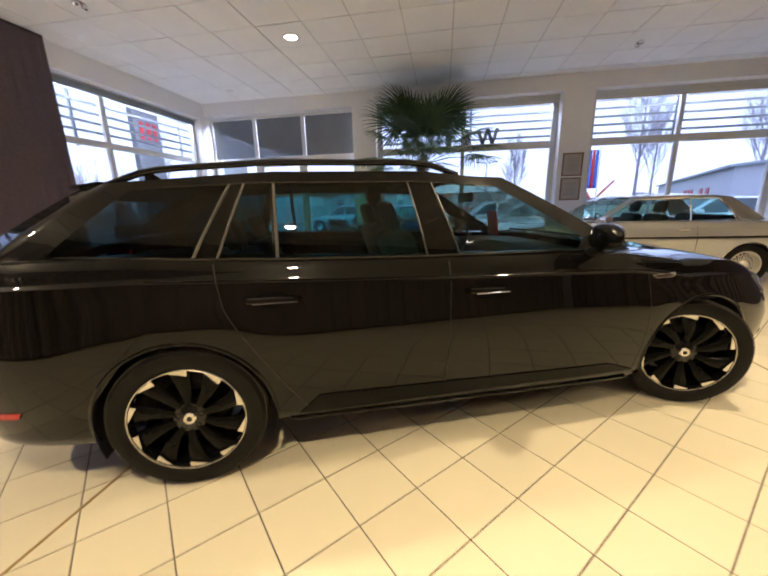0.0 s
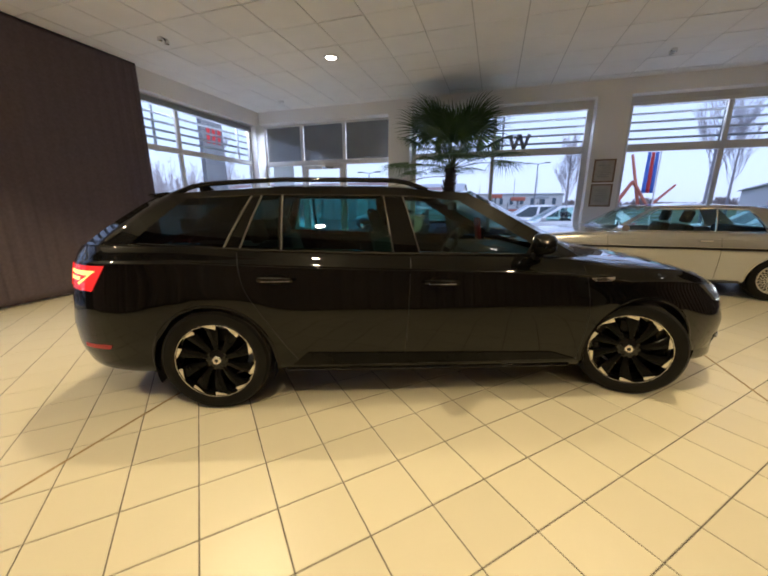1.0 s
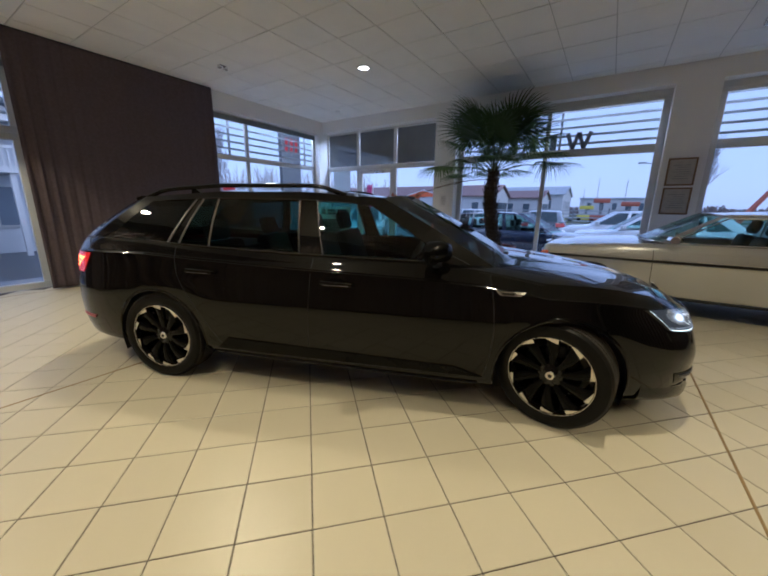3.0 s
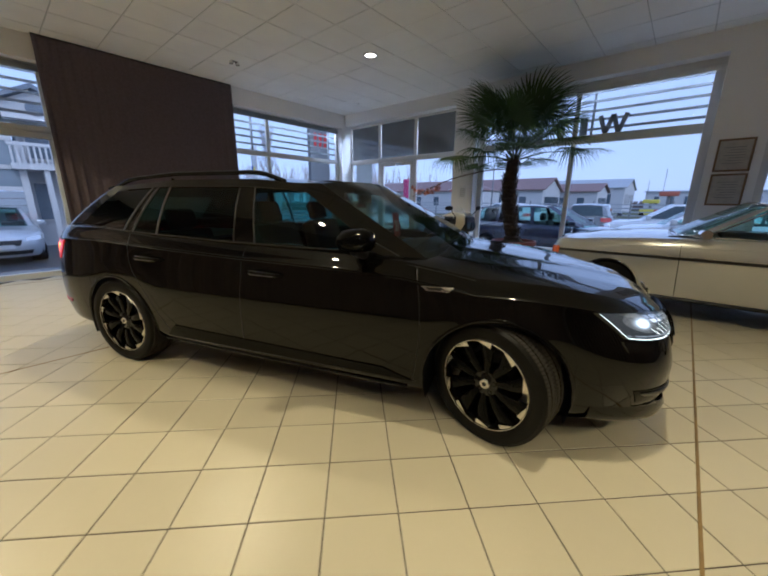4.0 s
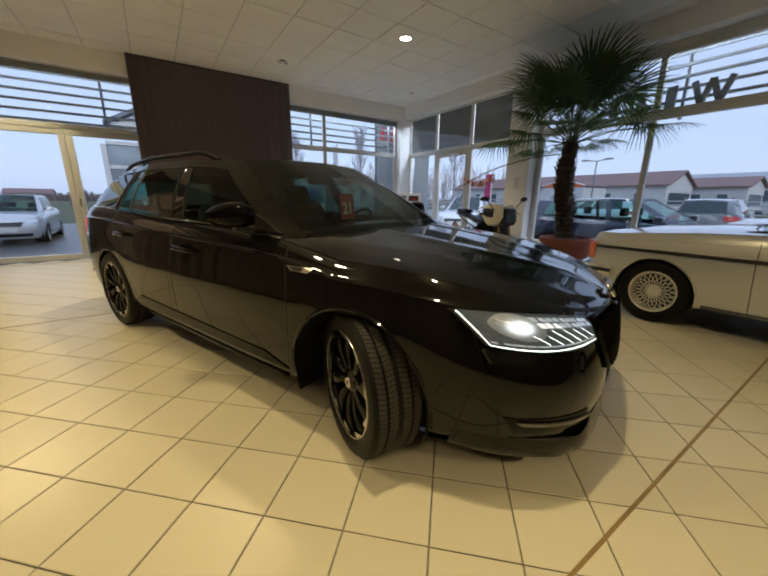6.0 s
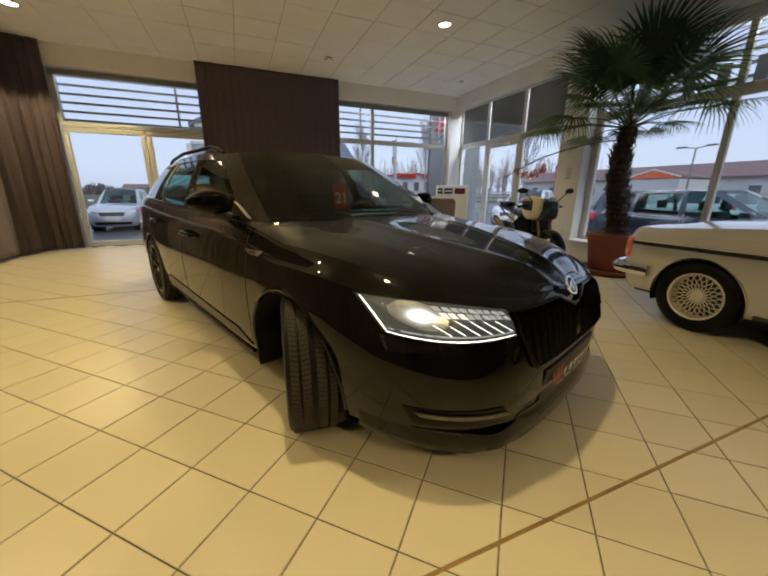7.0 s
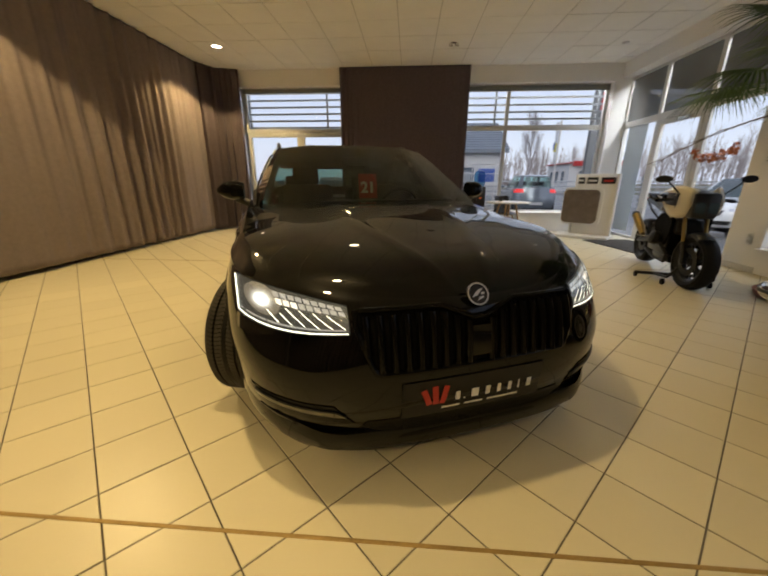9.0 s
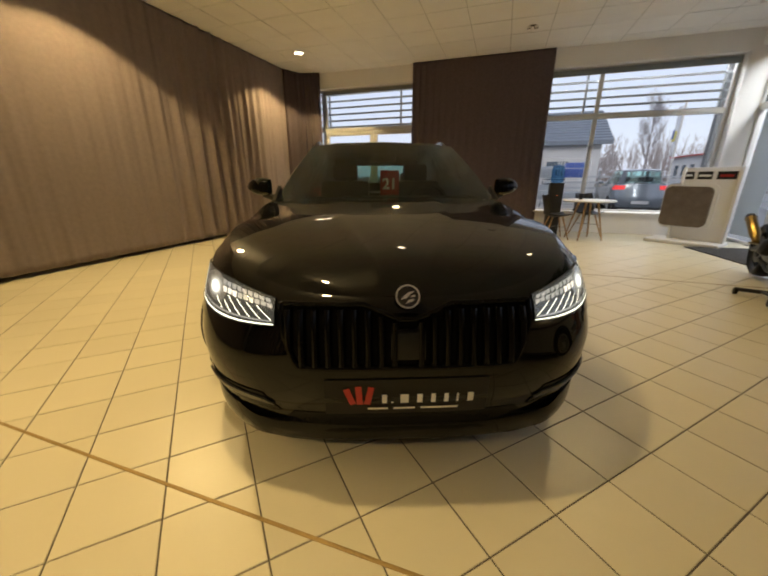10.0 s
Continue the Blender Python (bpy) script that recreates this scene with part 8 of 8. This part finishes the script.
def bare_tree(x, y, h, seed, spread=0.4, label="bare winter tree with fine rising twigs"):
    rnd = random.Random(seed)
    tree = thing("tree", pose(x, y, -0.44), label, "tree", group="bare trees")
    bm = bmesh.new()
    tube(bm, [(0, 0, 0), (0.04, 0, h * 0.25), (-0.03, 0.05, h * 0.6), (0, 0, h * 0.85)], [0.17, 0.12, 0.06, 0.02], 7)
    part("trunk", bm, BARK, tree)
    bm = bmesh.new()

    def grow(p, d, L, r, depth):
        q = p + d * L + Vector((0, 0, L * 0.12))
        m = p + d * L * 0.5 + Vector((rnd.uniform(-1, 1), rnd.uniform(-1, 1), 0)) * L * 0.06
        tube(bm, [p, m, q], [r, r * 0.8, r * 0.55], 3, cap=False)
        if depth < 3:
            for k in range(rnd.choice((3, 4, 5))):
                e = d + Vector((rnd.uniform(-1, 1), rnd.uniform(-1, 1), rnd.uniform(0.1, 0.7))) * 0.5
                grow(p + (q - p) * rnd.uniform(0.35, 1.0), e.normalized(), L * rnd.uniform(0.45, 0.7), r * 0.5, depth + 1)
    for k in range(26):
        a = k * 2.4 + rnd.uniform(-0.3, 0.3)
        z = h * rnd.uniform(0.22, 0.72)
        grow(Vector((0, 0, z)), Vector((math.cos(a) * spread, math.sin(a) * spread, 0.85)).normalized(), h * 0.2 * (1.25 - z / h), 0.035, 0)
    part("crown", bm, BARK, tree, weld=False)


for k, (x, y, h, sp) in enumerate(((34, -16.5, 13, 0.45), (38, -7.2, 9.5, 0.4), (30.5, -23, 12, 0.45), (46, -24, 13, 0.4), (26, 40, 12, 0.3), (38, 34, 12, 0.4), (19, 46, 12, 0.35))):
    bare_tree(x, y, h, 20 + k, sp)
# a thin bare wood beyond the yard
bm = bmesh.new()
random.seed(8)
for k in range(330):
    u = random.random()
    x, y = lerp(6, 75, u) + random.uniform(-4, 4), lerp(95, 50, u) + random.uniform(-9, 9)
    h = random.uniform(5, 10)
    tube(bm, [(x, y, -0.44), (x + random.uniform(-0.3, 0.3), y, h * 0.6), (x + random.uniform(-0.6, 0.6), y, h)], [0.11, 0.07, 0.02], 3, cap=False)
    for q in range(11):
        z = h * random.uniform(0.25, 0.9)
        L = (h - z) * random.uniform(0.3, 0.6) + 0.4
        a = random.uniform(0, 6.28)
        tube(bm, [(x, y, z), (x + math.cos(a) * L * 0.35, y + math.sin(a) * L * 0.35, z + L * 0.6), (x + math.cos(a) * L * 0.5, y + math.sin(a) * L * 0.5, z + L * 1.1)], [0.04, 0.03, 0.012], 3, cap=False)
tagged(part("bare_wood", bm, FARWOOD, weld=False), "distant wood of thin bare trees", "wood", kind="stuff")
# a belt of brushwood far off
bm = bmesh.new()
random.seed(3)
for k in range(7000):
    u = random.random()
    if k % 2:
        x, y = lerp(-160, 90, u), 150 + random.uniform(-4, 4)
    else:
        x, y = 130 + random.uniform(-4, 4), lerp(-90, 110, u)
    h = random.uniform(1.0, 2.6) + 1.6 * max(0.0, math.sin(u * 37) * math.sin(u * 91))
    tube(bm, [(x, y, -0.44), (x + random.uniform(-0.9, 0.9), y + random.uniform(-0.9, 0.9), h - 0.44)], [0.45, 0.12], 3, cap=False)
tagged(part("brushwood", bm, HEDGE, weld=False), "distant belt of bare brushwood", "brushwood", kind="stuff")


def banner(x, y, h, colours, label):
    b = thing("flag_pole", pose(x, y, G), label, "flag")
    part("pole", tubed([(0, 0, 0), (0, 0, h)], 0.035, 8), FRAME, b)
    w = 0.48 / len(colours)
    for k, c in enumerate(colours):
        bm = bmesh.new()
        quads(bm, [[(0.02 + 0.03 * math.sin(z * 2 + u * 3), 0.05 + k * w + u * w, z) for u in (0, 0.5, 1)] for z in np.linspace(h - 2.0, h - 0.1, 9)])
        ob = part("cloth", bm, c, b)
        ob.modifiers.new("cloth", "SOLIDIFY").thickness = 0.004
    return b


banner(20, -7.9, 4.0, [BLUE, RED, BLUE], "red and blue banner on a pole")
crane = thing("loader_crane", pose(20.5, -6.6, G), "folded red loader crane arm on a steel foot", "crane")
part("foot", boxed((-0.4, -0.7, 0), (0.4, 0.7, 0.9), 0.05), SLAT, crane)
for a, b, r in (((0, 0.5, 0.8), (0, -0.5, 2.6), 0.075), ((0, -0.5, 2.6), (0, -1.2, 1.5), 0.06), ((0.2, -1.0, 1.2), (0.2, -0.35, 3.9), 0.055), ((0.2, -1.3, 1.2), (0.2, -2.4, 2.4), 0.045)):
    part("arm", tubed([a, b], [r * 1.7, r * 1.2], 6), LIFTRED, crane)
# lifting platforms and racks in the far yard
for x, y, h, c in ((52, -0.5, 2.6, LIFTRED), (50, -3.4, 2.2, LIFTRED), (60, 1.5, 1.8, YELLOW), (48, -6.0, 2.4, HALLWALL)):
    lift = thing("work_platform", pose(x, y, -0.44), "small wheeled work platform in a far yard", "platform", group="work platforms")
    part("base", boxed((-0.6, -1.1, 0.25), (0.6, 1.1, 1.1), 0.08), c, lift)
    part("mast", boxed((-0.2, -0.15, 1.1), (0.2, 0.15, h), 0.02), SLAT, lift)
    part("basket", boxed((-0.5, -0.9, h), (0.5, 0.9, h + 0.5), 0.04), c, lift)
    for s in (-0.8, 0.8):
        part("wheel", lathed([(0.001, -0.15), (0.28, -0.15), (0.3, 0), (0.28, 0.15), (0.001, 0.15)], 14, pose(-0.5, s, 0.3, 0, 90, 0)), RUBBER, lift)
    part("aerial", tubed([(0, 0.6, h + 0.4), (0, 0.6, h + 3.0)], 0.03, 5), SLAT, lift)
flag = banner(10.3, 15.0, 4.2, [WHITEPAINT], "white banner with a small yellow and blue mark")
part("mark", boxed((-0.06, 0.14, 2.75), (-0.035, 0.42, 3.15), 0.01), YELLOW, flag)
part("mark", boxed((-0.075, 0.26, 2.85), (-0.062, 0.44, 3.2), 0.005), BLUE, flag)
banner(19.5, 12.0, 3.0, [PINK], "magenta banner on a pole")
# red totem sign behind the corner window
totem = thing("sign_totem", pose(8.86, 8.1, G), "dark sign totem with red strokes", "sign")
part("board", boxed((-0.42, -0.08, 0.0), (0.42, 0.08, 4.1), 0.01), SMOKE, totem)
bm = bmesh.new()
for dx in (-0.22, 0, 0.22):
    slab(bm, [(dx - 0.05, 3.3), (dx + 0.05, 3.3), (dx + 0.09, 3.72), (dx - 0.03, 3.75)], Matrix(((1, 0, 0, 0), (0, 0, 1, -0.1), (0, 1, 0, 0), (0, 0, 0, 1))), 0.015)
part("sign_strokes", bm, RED, totem, smooth=False)
# street lamps
for x, y, h in ((34, -3.9, 5.2), (27, 9.5, 4.2)):
    lampost = thing("street_lamp", pose(x, y, -0.44), "slim grey street lamp with two heads", "street lamp")
    part("pole", tubed([(0, 0, 0), (0, 0, h)], [0.07, 0.04], 8), SLAT, lampost)
    for s in (-1, 1):
        part("arm", tubed([(0, 0, h), (0, s * 0.6, h + 0.1)], 0.03, 6), SLAT, lampost)
        part("head", boxed((-0.1, s * 0.75 - 0.25, h + 0.06), (0.1, s * 0.75 + 0.25, h + 0.16), 0.03), SLAT, lampost)


# ---- the floor: square tiles laid at an angle, brass strips across ----
floor = tagged(part("floor", boxed((X0, Y0, -0.12), (8.05, 5.75, -0.003)), GROUT, smooth=False), "cream ceramic tile floor laid diagonally with dark joints", "floor", kind="structure")
TA, TP, TU, TV = radians(45.9), 0.3105, 0.0359, 0.0235
tc, ts = math.cos(TA), math.sin(TA)
half = TP / 2 - 0.0028
tile_me = None
far_bm_verts, far_faces = [], []


def tile_points(g):
    return [(-g, -g, 0), (g, -g, 0), (g, g, 0), (-g, g, 0)]


bm = bmesh.new()
lo = [bm.verts.new((x, y, -0.006)) for x, y, _ in tile_points(half)]
mi = [bm.verts.new((x, y, -0.0018)) for x, y, _ in tile_points(half)]
hi = [bm.verts.new((x, y, 0.0)) for x, y, _ in tile_points(half - 0.0022)]
bm.faces.new(hi)
for i in range(4):
    j = (i + 1) % 4
    bm.faces.new((lo[i], lo[j], mi[j], mi[i]))
    bm.faces.new((mi[i], mi[j], hi[j], hi[i]))
bmesh.ops.recalc_face_normals(bm, faces=bm.faces)
tile_me = bpy.data.meshes.new("tile")
base_v = [v.co.copy() for v in bm.verts]
base_f = [[v.index for v in f.verts] for f in bm.faces]
bm.verts.index_update()
base_f = [[v.index for v in f.verts] for f in bm.faces]
bm.to_mesh(tile_me)
bm.free()
tile_me.materials.append(TILE)
random.seed(7)
spots = []
for i in range(-45, 46):
    for j in range(-45, 46):
        u, v = TU + (i + 0.5) * TP, TV + (j + 0.5) * TP
        x, y = u * tc - v * ts, u * ts + v * tc
        if X0 - 0.1 < x < X1 + 0.2 and Y0 - 0.1 < y < Y1 + 0.2:
            d = abs(x - 1.8) + abs(y + 1.6)
            spots.append((d, x, y))
spots.sort()
turn = Euler((0, 0, TA)).to_matrix()
for k, (d, x, y) in enumerate(spots):
    tilt = Euler((random.uniform(-0.0012, 0.0012), random.uniform(-0.0012, 0.0012), TA + random.uniform(-0.002, 0.002)))
    z = random.uniform(-0.0006, 0.0004)
    if k < 300:
        ob = new("tile", tile_me)
        ob.parent = floor
        ob.location, ob.rotation_euler = (x, y, z), tilt
    else:
        r = tilt.to_matrix()
        n = len(far_bm_verts)
        far_bm_verts += [r @ v + Vector((x, y, z)) for v in base_v]
        far_faces += [[n + q for q in f] for f in base_f]
me = bpy.data.meshes.new("tiles")
me.from_pydata(far_bm_verts, [], far_faces)
me.materials.append(TILE)
rest = new("tiles", me)
rest.parent = floor
rest["kind"] = "stuff"
for y in (-2.44, 1.51, 5.40, -6.39):
    tagged(part("floor_strip", boxed((X0, y - 0.007, -0.003), (X1, y + 0.007, 0.0022), 0.001), STRIP, weld=False), "narrow brass-coloured expansion strip in the tiled floor", "floor strip", kind="structure")
